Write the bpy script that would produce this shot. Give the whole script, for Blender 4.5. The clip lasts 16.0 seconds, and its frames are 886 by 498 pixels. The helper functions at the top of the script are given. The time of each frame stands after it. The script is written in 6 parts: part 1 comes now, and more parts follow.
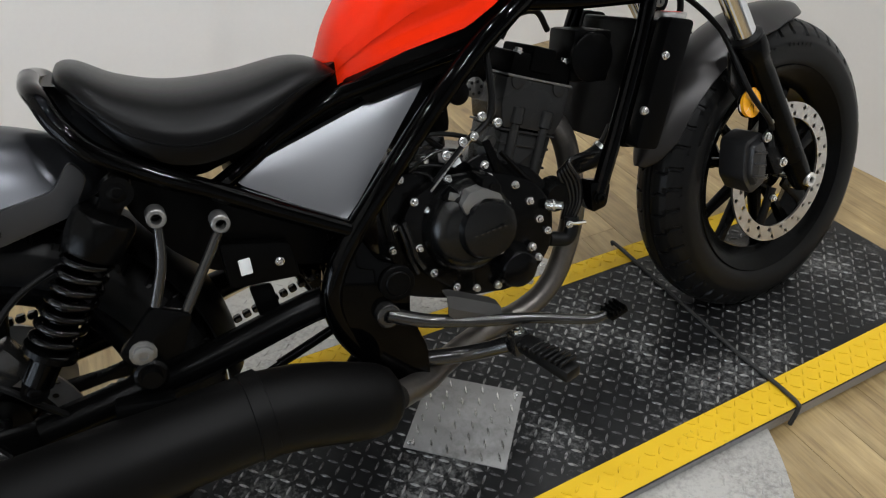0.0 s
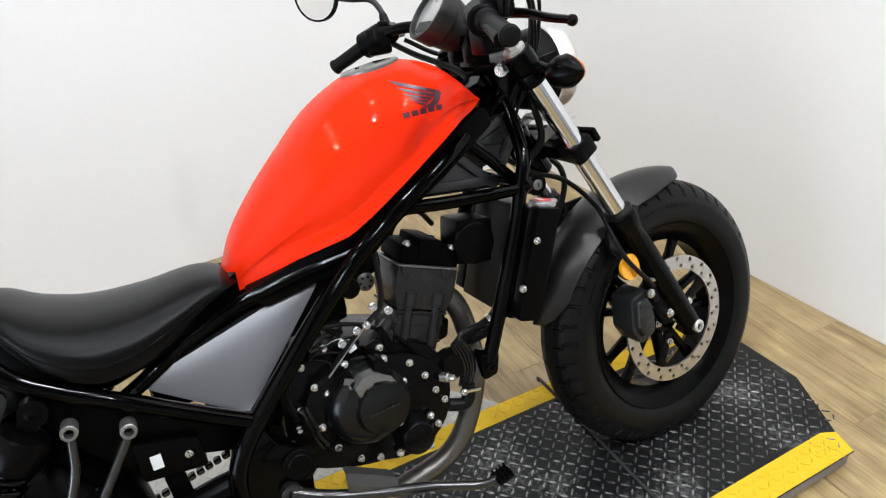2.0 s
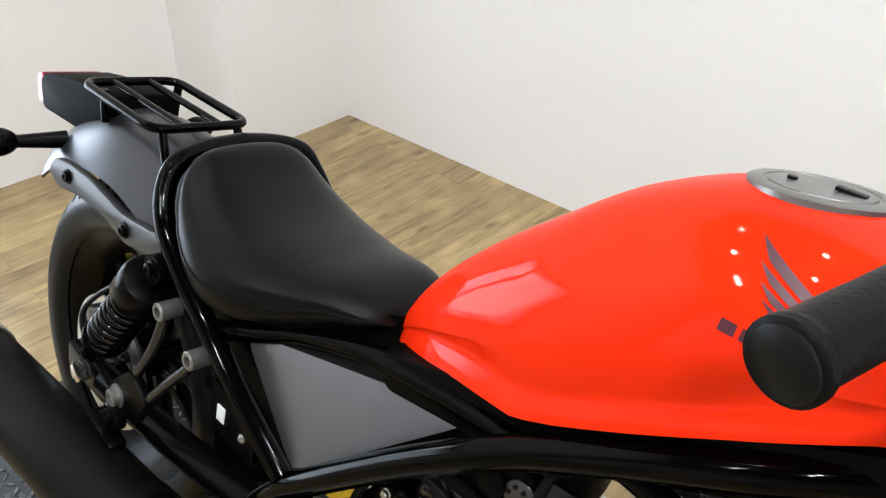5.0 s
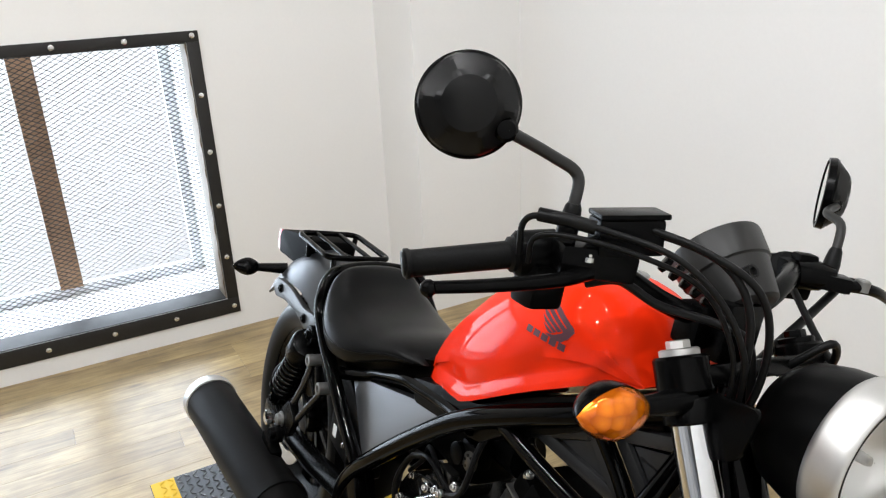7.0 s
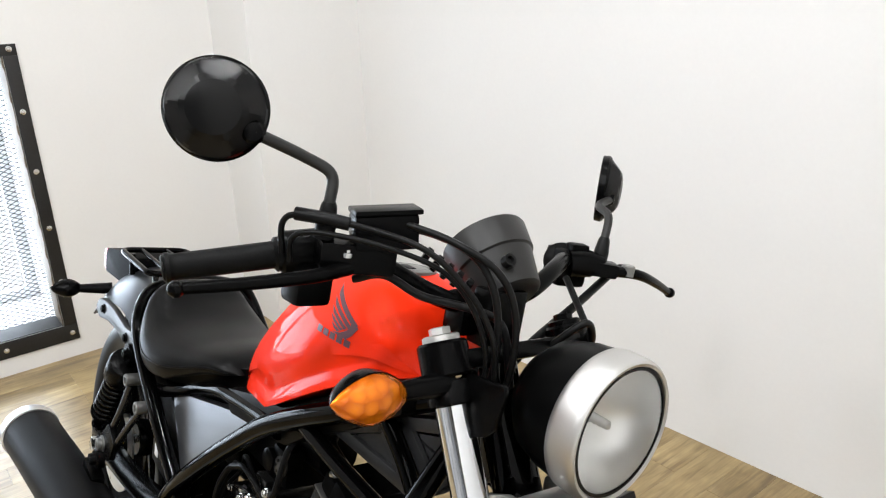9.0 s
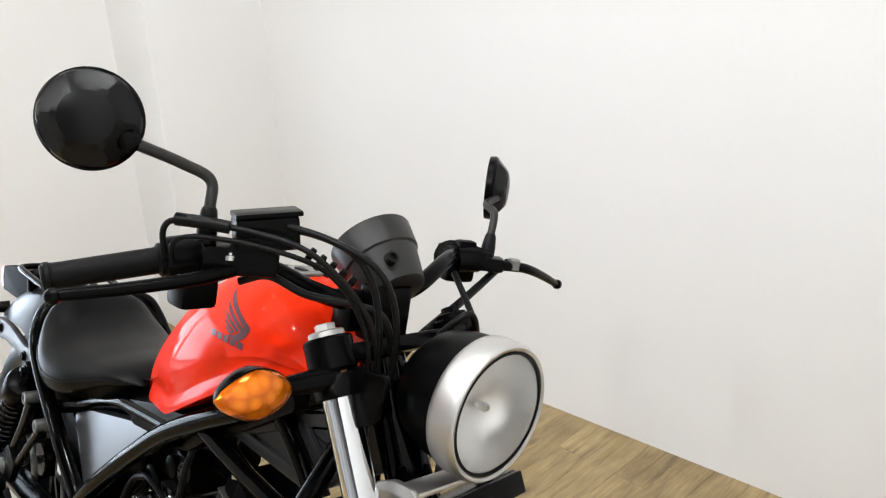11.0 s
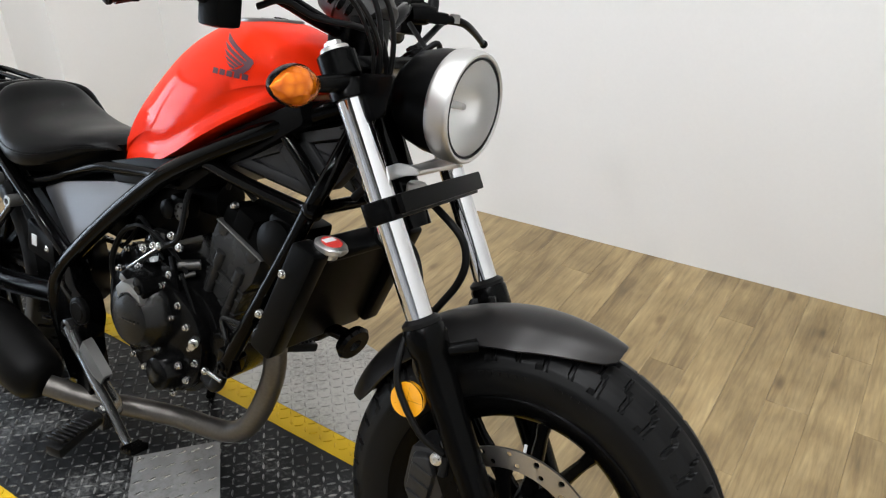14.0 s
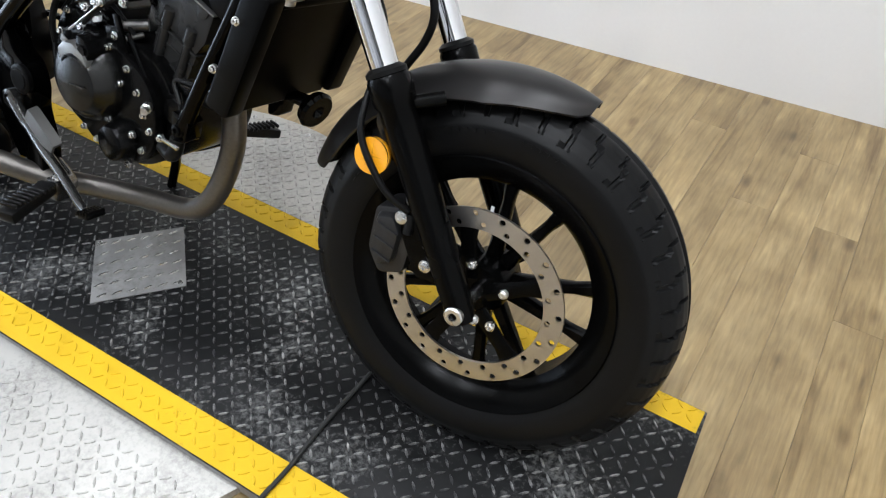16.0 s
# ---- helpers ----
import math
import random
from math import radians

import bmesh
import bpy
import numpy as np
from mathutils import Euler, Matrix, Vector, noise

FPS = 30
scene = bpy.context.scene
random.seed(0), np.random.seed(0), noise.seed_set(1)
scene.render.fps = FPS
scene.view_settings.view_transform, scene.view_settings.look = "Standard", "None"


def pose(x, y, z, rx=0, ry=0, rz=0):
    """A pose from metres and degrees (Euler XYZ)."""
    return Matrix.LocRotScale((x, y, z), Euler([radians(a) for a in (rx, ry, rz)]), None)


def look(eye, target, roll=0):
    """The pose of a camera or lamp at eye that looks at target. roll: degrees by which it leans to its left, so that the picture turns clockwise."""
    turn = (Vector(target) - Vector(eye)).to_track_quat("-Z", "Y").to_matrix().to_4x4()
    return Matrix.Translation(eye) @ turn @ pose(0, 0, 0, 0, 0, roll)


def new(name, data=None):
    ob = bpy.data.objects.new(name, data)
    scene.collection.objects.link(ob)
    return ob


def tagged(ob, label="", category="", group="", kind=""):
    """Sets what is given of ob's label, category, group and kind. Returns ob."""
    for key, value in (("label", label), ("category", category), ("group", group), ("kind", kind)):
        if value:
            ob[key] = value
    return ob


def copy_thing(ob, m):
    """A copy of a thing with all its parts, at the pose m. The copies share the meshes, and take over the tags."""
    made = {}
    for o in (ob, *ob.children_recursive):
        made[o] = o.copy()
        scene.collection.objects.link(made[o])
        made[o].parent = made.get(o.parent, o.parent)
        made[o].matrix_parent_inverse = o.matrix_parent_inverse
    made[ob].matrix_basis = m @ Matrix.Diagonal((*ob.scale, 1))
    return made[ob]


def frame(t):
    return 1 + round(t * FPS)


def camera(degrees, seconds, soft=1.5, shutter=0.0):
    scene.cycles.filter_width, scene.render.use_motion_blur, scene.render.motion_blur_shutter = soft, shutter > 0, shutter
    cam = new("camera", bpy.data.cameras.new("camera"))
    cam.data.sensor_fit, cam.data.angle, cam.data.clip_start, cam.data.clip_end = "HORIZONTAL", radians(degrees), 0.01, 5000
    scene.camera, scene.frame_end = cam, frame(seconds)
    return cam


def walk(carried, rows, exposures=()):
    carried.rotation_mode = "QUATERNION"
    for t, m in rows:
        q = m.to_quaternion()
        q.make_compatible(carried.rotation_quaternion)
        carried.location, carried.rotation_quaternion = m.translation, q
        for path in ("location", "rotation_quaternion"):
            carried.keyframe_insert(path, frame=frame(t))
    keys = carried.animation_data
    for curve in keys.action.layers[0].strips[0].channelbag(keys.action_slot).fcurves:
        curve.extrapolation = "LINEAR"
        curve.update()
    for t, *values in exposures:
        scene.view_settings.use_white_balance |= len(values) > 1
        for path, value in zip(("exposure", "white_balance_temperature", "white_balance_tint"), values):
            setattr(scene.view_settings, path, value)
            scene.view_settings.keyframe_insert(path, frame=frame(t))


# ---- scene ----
cam = camera(61.3, 16.0, 1.2)
PATH = [
    (0, (0.264, -0.835, 1.141), (0.952, 0.596, -0.074), -1.1),
    (0.5, (0.276, -0.876, 1.199), (0.998, 0.592, 0.048), -0.6),
    (1, (0.281, -0.907, 1.245), (1.064, 0.587, 0.17), -0.2),
    (1.5, (0.28, -0.934, 1.306), (1.019, 0.58, 0.229), -2.3),
    (2, (0.422, -0.938, 1.356), (1.17, 0.599, 0.318), -3.7),
    (2.5, (0.593, -0.956, 1.364), (1.079, 0.723, 0.392), 0.6),
    (3, (0.687, -0.829, 1.352), (1.077, 0.901, 0.427), 2.2),
    (3.5, (0.778, -0.607, 1.334), (1.127, 1.107, 0.364), 1.3),
    (4, (0.85, -0.452, 1.312), (0.992, 1.249, 0.27), 1.2),
    (4.5, (0.944, -0.325, 1.295), (0.337, 1.222, 0.181), 1.4),
    (5, (0.997, -0.277, 1.236), (-0.067, 0.938, 0.056), 3.0),
    (5.2, (1.041, -0.312, 1.232), (-0.216, 0.776, 0.12), -0.0),
    (7.3, (1.645, -0.37, 1.361), (-0.005, 0.529, 0.676), -2.2),
    (7.5, (1.652, -0.357, 1.361), (0.019, 0.579, 0.685), -2.5),
    (8, (1.659, -0.328, 1.349), (0.063, 0.653, 0.651), -3.3),
    (8.5, (1.679, -0.3, 1.348), (0.131, 0.764, 0.661), -3.3),
    (9, (1.703, -0.286, 1.343), (0.221, 0.867, 0.653), -2.0),
    (9.5, (1.729, -0.268, 1.344), (0.322, 0.979, 0.661), -1.8),
    (9.7, (1.738, -0.259, 1.345), (0.357, 1.02, 0.667), -1.7),
    (11.8, (1.792, -0.321, 1.347), (0.451, 0.996, 0.665), -2.9),
    (12, (1.797, -0.381, 1.354), (0.492, 0.958, 0.645), -4.6),
    (12.5, (1.789, -0.515, 1.335), (0.623, 0.884, 0.507), -5.7),
    (13, (1.786, -0.581, 1.322), (0.759, 0.887, 0.433), 0.2),
    (13.5, (1.804, -0.609, 1.305), (0.837, 0.893, 0.406), 1.2),
    (14, (1.827, -0.623, 1.261), (0.868, 0.808, 0.244), -0.1),
    (14.5, (1.844, -0.631, 1.226), (0.928, 0.754, 0.111), 0.2),
    (15, (1.854, -0.632, 1.193), (1.06, 0.729, -0.038), 2.5),
    (15.5, (1.861, -0.645, 1.153), (1.124, 0.641, -0.189), 4.4),
    (16, (1.854, -0.651, 1.135), (1.101, 0.615, -0.218), 2.4),
]
EXPOSURES = [(0, -0.94, 6090, 10), (0.5, -0.69, 6040, 10), (1, -0.47, 5990, 10), (1.5, -0.41, 5990, 10), (2, -0.41, 5990, 10), (2.5, -0.37, 5990, 10), (3.5, -0.44, 6040, 10), (4.5, -0.51, 6090, 10), (5, -0.41, 6140, 10), (7.5, -0.73, 6190, 10), (8.5, -0.58, 6190, 10), (9.5, -0.49, 6190, 10), (12, -0.56, 6190, 10), (12.5, -0.57, 6190, 10), (13, -0.6, 6190, 10), (14.5, -0.58, 5990, 10), (16, -0.44, 5840, 10)]
walk(cam, [(t, look(eye, target, roll)) for t, eye, target, roll in PATH], EXPOSURES)

# ---- light and exposure ----
world = bpy.data.worlds.new("world")
scene.world = world
world.use_nodes = True
wn = world.node_tree.nodes
sky = wn.new("ShaderNodeTexSky")
sky.sky_type = "NISHITA"
sky.sun_disc = False
sky.sun_elevation = radians(40)
sky.sun_rotation = radians(200)
world.node_tree.links.new(sky.outputs[0], wn["Background"].inputs[0])
wn["Background"].inputs[1].default_value = 0.12

FLOOR_Z = -0.052
CEIL_Z = 3.3


def area_lamp(name, m, size, power, colour, size_y=None):
    data = bpy.data.lights.new(name, "AREA")
    data.energy, data.color, data.size = power, colour, size
    data.shape = "RECTANGLE" if size_y else "DISK"
    if size_y:
        data.size_y = size_y
    ob = new(name, data)
    ob.matrix_world = m
    return ob


LAMP_SPOTS = [(x, y) for x in (-0.55, 0.6, 1.75) for y in (-2.1, -1.75, -0.55, 0.55)]
for lx, ly in LAMP_SPOTS:
    area_lamp("lamp_glow", pose(lx, ly, CEIL_Z - 0.05), 0.09, (15 if ly > 0 else 24) * {-0.55: 0.55, 0.6: 1.0, 1.75: 1.4}[lx], (1.0, 0.98, 0.945))
area_lamp("window_daylight", pose(-1.83, -0.64, 0.606, 0, -90, 0), 1.03, 68, (0.80, 0.90, 1.0), 1.62)


# ---- materials ----
def mat_new(name):
    m = bpy.data.materials.new(name)
    m.use_nodes = True
    return m, m.node_tree.nodes, m.node_tree.links, m.node_tree.nodes["Principled BSDF"]


def surface(name, colour, rough=0.5, metal=0.0, vary=0.15, scale=8.0, fine=120.0, bump=0.0, coat=0.0, rough_vary=0.12, spec=0.5):
    """A plain surface with large stains and fine grain in colour, gloss and relief."""
    m, n, l, b = mat_new(name)
    co = n.new("ShaderNodeTexCoord")
    big, small = n.new("ShaderNodeTexNoise"), n.new("ShaderNodeTexNoise")
    big.inputs["Scale"].default_value, small.inputs["Scale"].default_value = scale, fine
    big.inputs["Detail"].default_value, small.inputs["Detail"].default_value = 5, 4
    l.new(co.outputs["Object"], big.inputs["Vector"])
    l.new(co.outputs["Object"], small.inputs["Vector"])
    mix = n.new("ShaderNodeMix")
    mix.data_type = "RGBA"
    mix.inputs[6].default_value = (*[c * (1 - vary) for c in colour], 1)
    mix.inputs[7].default_value = (*[min(1, c * (1 + vary)) for c in colour], 1)
    add = n.new("ShaderNodeMath")
    add.operation = "ADD"
    half = n.new("ShaderNodeMath")
    half.operation = "MULTIPLY"
    half.inputs[1].default_value = 0.5
    l.new(big.outputs["Fac"], add.inputs[0])
    l.new(small.outputs["Fac"], add.inputs[1])
    l.new(add.outputs[0], half.inputs[0])
    l.new(half.outputs[0], mix.inputs[0])
    l.new(mix.outputs[2], b.inputs["Base Color"])
    rr = n.new("ShaderNodeMapRange")
    rr.inputs[3].default_value = max(0.02, rough - rough_vary)
    rr.inputs[4].default_value = min(1, rough + rough_vary)
    l.new(big.outputs["Fac"], rr.inputs[0])
    l.new(rr.outputs[0], b.inputs["Roughness"])
    b.inputs["Metallic"].default_value = metal
    b.inputs["Specular IOR Level"].default_value = spec
    if coat:
        b.inputs["Coat Weight"].default_value = coat
        b.inputs["Coat Roughness"].default_value = 0.03
    if bump:
        bp = n.new("ShaderNodeBump")
        bp.inputs["Strength"].default_value = bump
        bp.inputs["Distance"].default_value = 0.002
        l.new(small.outputs["Fac"], bp.inputs["Height"])
        l.new(bp.outputs[0], b.inputs["Normal"])
    return m


RED = surface("red_paint", (0.74, 0.022, 0.0013), 0.5, 0.0, 0.05, 3, 900, 0.0, 0.34, 0.03, 0.02)
GLOSS = surface("gloss_black_paint", (0.0006, 0.0006, 0.0006), 0.06, 0, 0.2, 6, 200, 0, 0.0, 0.02, 0.10)
SATIN = surface("satin_black_paint", (0.0014, 0.0014, 0.0014), 0.25, 0, 0.25, 8, 300, 0.03, 0, 0.07, 0.07)
MATTE = surface("matte_black_plastic", (0.0016, 0.0016, 0.0016), 0.33, 0, 0.25, 10, 500, 0.05, 0, 0.06, 0.055)
DULL = surface("dull_black_casting", (0.0022, 0.0022, 0.0022), 0.45, 0, 0.25, 10, 500, 0.06, 0, 0.08, 0.012)
GRAPHITE = surface("graphite_paint", (0.195, 0.199, 0.211), 0.35, 0.92, 0.03, 5, 60, 0.0, 0.1, 0.03)
SHELL = surface("satin_black_shell", (0.0024, 0.0024, 0.0024), 0.30, 0, 0.2, 8, 300, 0.0, 0, 0.05, 0.19)
FENDERPAINT = surface("dull_grey_black_paint", (0.036, 0.0345, 0.034), 0.34, 0.85, 0.08, 5, 900, 0.02, 0, 0.05)
CALIPER = surface("grey_black_anodised_metal", (0.034, 0.034, 0.035), 0.34, 0.6, 0.3, 30, 300, 0.10)
PODM = surface("charcoal_plastic", (0.014, 0.0135, 0.013), 0.40, 0, 0.15, 10, 400, 0.05, 0, 0.05, 0.30)
# fender paint made lighter and bluer: the window's sheen is put into its colour
REARSHEEN = surface("rear_paint_with_window_sheen", (0.068, 0.071, 0.078), 0.30, 0.85, 0.06, 5, 900, 0.01, 0, 0.04)
RUBBER = surface("tyre_rubber", (0.0050, 0.0050, 0.0050), 0.36, 0, 0.3, 9, 160, 0.06, 0, 0.05, 0.12)
COVERGREY = surface("dark_grey_engine_cover", (0.019, 0.019, 0.0187), 0.25, 0.8, 0.12, 14, 350, 0.05, 0, 0.05)
HOSE = surface("shiny_black_hose", (0.006, 0.006, 0.006), 0.22, 0, 0.2, 20, 350, 0.1, 0, 0.1, 0.35)
GRIP = surface("grip_rubber", (0.0035, 0.0035, 0.0035), 0.45, 0, 0.2, 20, 350, 0.2, 0, 0.1, 0.10)
VINYL = surface("seat_vinyl", (0.0018, 0.0018, 0.0019), 0.31, 0, 0.15, 6, 700, 0.10, 0, 0.04, 0.13)
CHROME = surface("chrome", (0.72, 0.73, 0.75), 0.09, 1.0, 0.04, 5, 200, 0, 0, 0.04)
STEEL = surface("bolt_steel", (0.68, 0.68, 0.67), 0.26, 1.0, 0.15, 20, 300)
SILVER = surface("satin_silver", (0.60, 0.59, 0.575), 0.42, 1.0, 0.06, 6, 400, 0.02, 0, 0.06)
BOWL = surface("aluminised_reflector", (0.95, 0.95, 0.935), 0.44, 1.0, 0.05, 30, 200, 0.0, 0, 0.05)
DISC = surface("brake_disc_steel", (0.52, 0.50, 0.47), 0.34, 1.0, 0.12, 12, 260, 0.05)
CASTDARK = surface("dark_cast_metal", (0.0022, 0.0022, 0.0022), 0.22, 0.0, 0.35, 14, 350, 0.08, 0, 0.07, 0.11)
CASTBLOCK = surface("dark_grey_cast_metal", (0.016, 0.016, 0.0156), 0.27, 0.0, 0.2, 14, 350, 0.06, 0, 0.06, 0.18)
CASTGREY = surface("grey_cast_metal", (0.062, 0.061, 0.059), 0.20, 0.85, 0.1, 14, 350, 0.04, 0, 0.04)
HEADER = surface("heat_stained_steel", (0.125, 0.116, 0.106), 0.38, 0.85, 0.4, 12, 150, 0.05)
COVERPLASTIC = surface("grained_black_plastic", (0.017, 0.017, 0.0175), 0.36, 0, 0.15, 10, 500, 0.05, 0, 0.05, 0.46)
MUFFLER = surface("matte_black_heat_paint", (0.0022, 0.0021, 0.0020), 0.46, 0, 0.3, 8, 400, 0.06, 0, 0.1, 0.09)
SPRINGM = surface("black_spring_enamel", (0.0010, 0.0010, 0.0010), 0.09, 0, 0.2, 30, 300, 0, 0, 0.04, 0.22)
WALL = surface("white_wall_paint", (0.80, 0.795, 0.78), 0.75, 0, 0.035, 1.3, 90, 0.06)
# unseen walls; dimness of that side put into the colour for dark reflections
DIMWALL = surface("darkened_unseen_wall", (0.36, 0.355, 0.345), 0.8, 0, 0.1, 1.2, 60, 0.05)
# ceiling out of view; its colour is set dark so gloss black stays black
CEILM = surface("darkened_unseen_ceiling", (0.055, 0.054, 0.053), 0.85, 0, 0.03, 1.5, 60, 0.05)
FRAMESTEEL = surface("black_flat_steel", (0.020, 0.019, 0.018), 0.5, 0.3, 0.4, 14, 120, 0.1)
RUSTY = surface("weathered_brown_steel", (0.17, 0.135, 0.095), 0.55, 0.2, 0.55, 22, 90, 0.35)
OLDWOOD = surface("brown_window_wood", (0.24, 0.14, 0.075), 0.7, 0, 0.5, 9, 70, 0.3)
MESHSTEEL = surface("black_expanded_metal", (0.022, 0.022, 0.022), 0.55, 0.3, 0.2, 20, 200)
RODM = surface("black_strap", (0.014, 0.014, 0.013), 0.7, 0, 0.4, 30, 200, 0.2)
LOGO = surface("dark_tank_decal", (0.060, 0.010, 0.020), 0.35, 0, 0.1, 40, 300, 0, 0.12)
REDCAP = surface("red_label", (0.65, 0.05, 0.04), 0.4)
WHITECAP = surface("white_sticker", (0.75, 0.77, 0.78), 0.35, 0, 0.03)
# pale tone paints the reflection in the gauge glass onto the dial
DIAL = surface("dial_with_glass_reflection", (0.26, 0.26, 0.25), 0.3, 0, 0.1, 20, 300, 0, 1.0)
GREYCAP = surface("satin_grey_metal", (0.22, 0.218, 0.21), 0.34, 0.8, 0.08, 20, 300, 0.03)
DULLALU = surface("dull_cast_aluminium", (0.10, 0.098, 0.094), 0.38, 0.85, 0.12, 20, 300, 0.05)


def amber(name, colour, rough):
    m, n, l, b = mat_new(name)
    co, vo = n.new("ShaderNodeTexCoord"), n.new("ShaderNodeTexVoronoi")
    vo.inputs["Scale"].default_value = 75
    l.new(co.outputs["Object"], vo.inputs["Vector"])
    mix = n.new("ShaderNodeMix")
    mix.data_type = "RGBA"
    mix.inputs[6].default_value = (*colour, 1)
    mix.inputs[7].default_value = (colour[0] * 0.5, colour[1] * 0.3, colour[2] * 0.4, 1)
    l.new(vo.outputs["Distance"], mix.inputs[0])
    l.new(mix.outputs[2], b.inputs["Base Color"])
    bp = n.new("ShaderNodeBump")
    bp.inputs["Strength"].default_value = 0.38
    bp.inputs["Distance"].default_value = 0.004
    l.new(vo.outputs["Distance"], bp.inputs["Height"])
    l.new(bp.outputs[0], b.inputs["Normal"])
    b.inputs["Roughness"].default_value = rough
    b.inputs["Metallic"].default_value = 0.62
    b.inputs["Coat Weight"].default_value = 0.4
    b.inputs["Coat Roughness"].default_value = 0.03
    return m


REFLECT = surface("amber_reflector", (0.82, 0.36, 0.010), 0.20, 0.0, 0.12, 60, 400, 0.1, 0.5)
AMBER = amber("amber_lens", (0.95, 0.255, 0.002), 0.16)
TAILRED = amber("tail_lens", (0.45, 0.05, 0.06), 0.25)


def glassy(name, colour=(1, 1, 1), rough=0.0):
    m, n, l, b = mat_new(name)
    b.inputs["Base Color"].default_value = (*colour, 1)
    b.inputs["Transmission Weight"].default_value = 1.0
    b.inputs["Roughness"].default_value = rough
    b.inputs["IOR"].default_value = 1.25
    co, wv, bp = n.new("ShaderNodeTexCoord"), n.new("ShaderNodeTexWave"), n.new("ShaderNodeBump")
    wv.bands_direction = "Y"
    wv.inputs["Scale"].default_value, wv.inputs["Distortion"].default_value = 55, 1.5
    bp.inputs["Strength"].default_value, bp.inputs["Distance"].default_value = 0.15, 0.001
    l.new(co.outputs["Object"], wv.inputs["Vector"])
    l.new(wv.outputs["Fac"], bp.inputs["Height"])
    l.new(bp.outputs[0], b.inputs["Normal"])
    return m


GLASS = glassy("lamp_glass")
MIRROR, _n, _l, _b = mat_new("mirror_glass")
_b.inputs["Base Color"].default_value = (0.9, 0.9, 0.9, 1)
_b.inputs["Metallic"].default_value = 1
_b.inputs["Roughness"].default_value = 0.015
DAY, _n, _l, _b = mat_new("bright_outdoors")
_b.inputs["Base Color"].default_value = (0.8, 0.8, 0.8, 1)
_b.inputs["Emission Color"].default_value = (0.97, 0.985, 1.0, 1)
_b.inputs["Emission Strength"].default_value = 1.6
# weak glow of an added sheet, for fill and reflections on the bike
STREETFILL, _n, _l, _b = mat_new("faint_fill_glow")
_b.inputs["Base Color"].default_value = (0.7, 0.7, 0.7, 1)
_b.inputs["Emission Color"].default_value = (0.95, 0.98, 1.0, 1)
_b.inputs["Emission Strength"].default_value = 0.22


def diamond_plate(name, colour, worn, rough, metal, wear_at):
    """Painted or bare tread plate, scuffed through to a second colour in patches."""
    m, n, l, b = mat_new(name)
    co = n.new("ShaderNodeTexCoord")
    big, fine = n.new("ShaderNodeTexNoise"), n.new("ShaderNodeTexNoise")
    big.inputs["Scale"].default_value, big.inputs["Detail"].default_value = 5, 8
    fine.inputs["Scale"].default_value, fine.inputs["Detail"].default_value = 90, 6
    fine.inputs["Roughness"].default_value = 0.7
    for q in (big, fine):
        l.new(co.outputs["Object"], q.inputs["Vector"])
    mul = n.new("ShaderNodeMath")
    mul.operation = "MULTIPLY"
    l.new(big.outputs["Fac"], mul.inputs[0])
    l.new(fine.outputs["Fac"], mul.inputs[1])
    ramp = n.new("ShaderNodeValToRGB")
    ramp.color_ramp.elements[0].position, ramp.color_ramp.elements[0].color = wear_at, (*colour, 1)
    ramp.color_ramp.elements[1].position, ramp.color_ramp.elements[1].color = wear_at + 0.14, (*worn, 1)
    l.new(mul.outputs[0], ramp.inputs[0])
    l.new(ramp.outputs[0], b.inputs["Base Color"])
    b.inputs["Roughness"].default_value = rough
    b.inputs["Metallic"].default_value = metal
    bp = n.new("ShaderNodeBump")
    bp.inputs["Strength"].default_value = 0.2
    bp.inputs["Distance"].default_value = 0.001
    l.new(fine.outputs["Fac"], bp.inputs["Height"])
    l.new(bp.outputs[0], b.inputs["Normal"])
    b.inputs["Specular IOR Level"].default_value = 0.22
    return m


DECK = diamond_plate("black_tread_plate", (0.0085, 0.0085, 0.0088), (0.14, 0.14, 0.136), 0.38, 0.2, 0.268)
DECKLUG = diamond_plate("scuffed_black_lugs", (0.075, 0.075, 0.076), (0.42, 0.415, 0.40), 0.30, 0.6, 0.20)
YELLOW = diamond_plate("yellow_edge_paint", (0.66, 0.43, 0.012), (0.10, 0.075, 0.03), 0.45, 0.0, 0.365)
ALULUG = diamond_plate("polished_tread_lugs", (0.55, 0.54, 0.52), (0.38, 0.37, 0.355), 0.26, 0.9, 0.27)
ALU = diamond_plate("bare_tread_plate", (0.28, 0.277, 0.27), (0.20, 0.197, 0.19), 0.42, 0.35, 0.25)


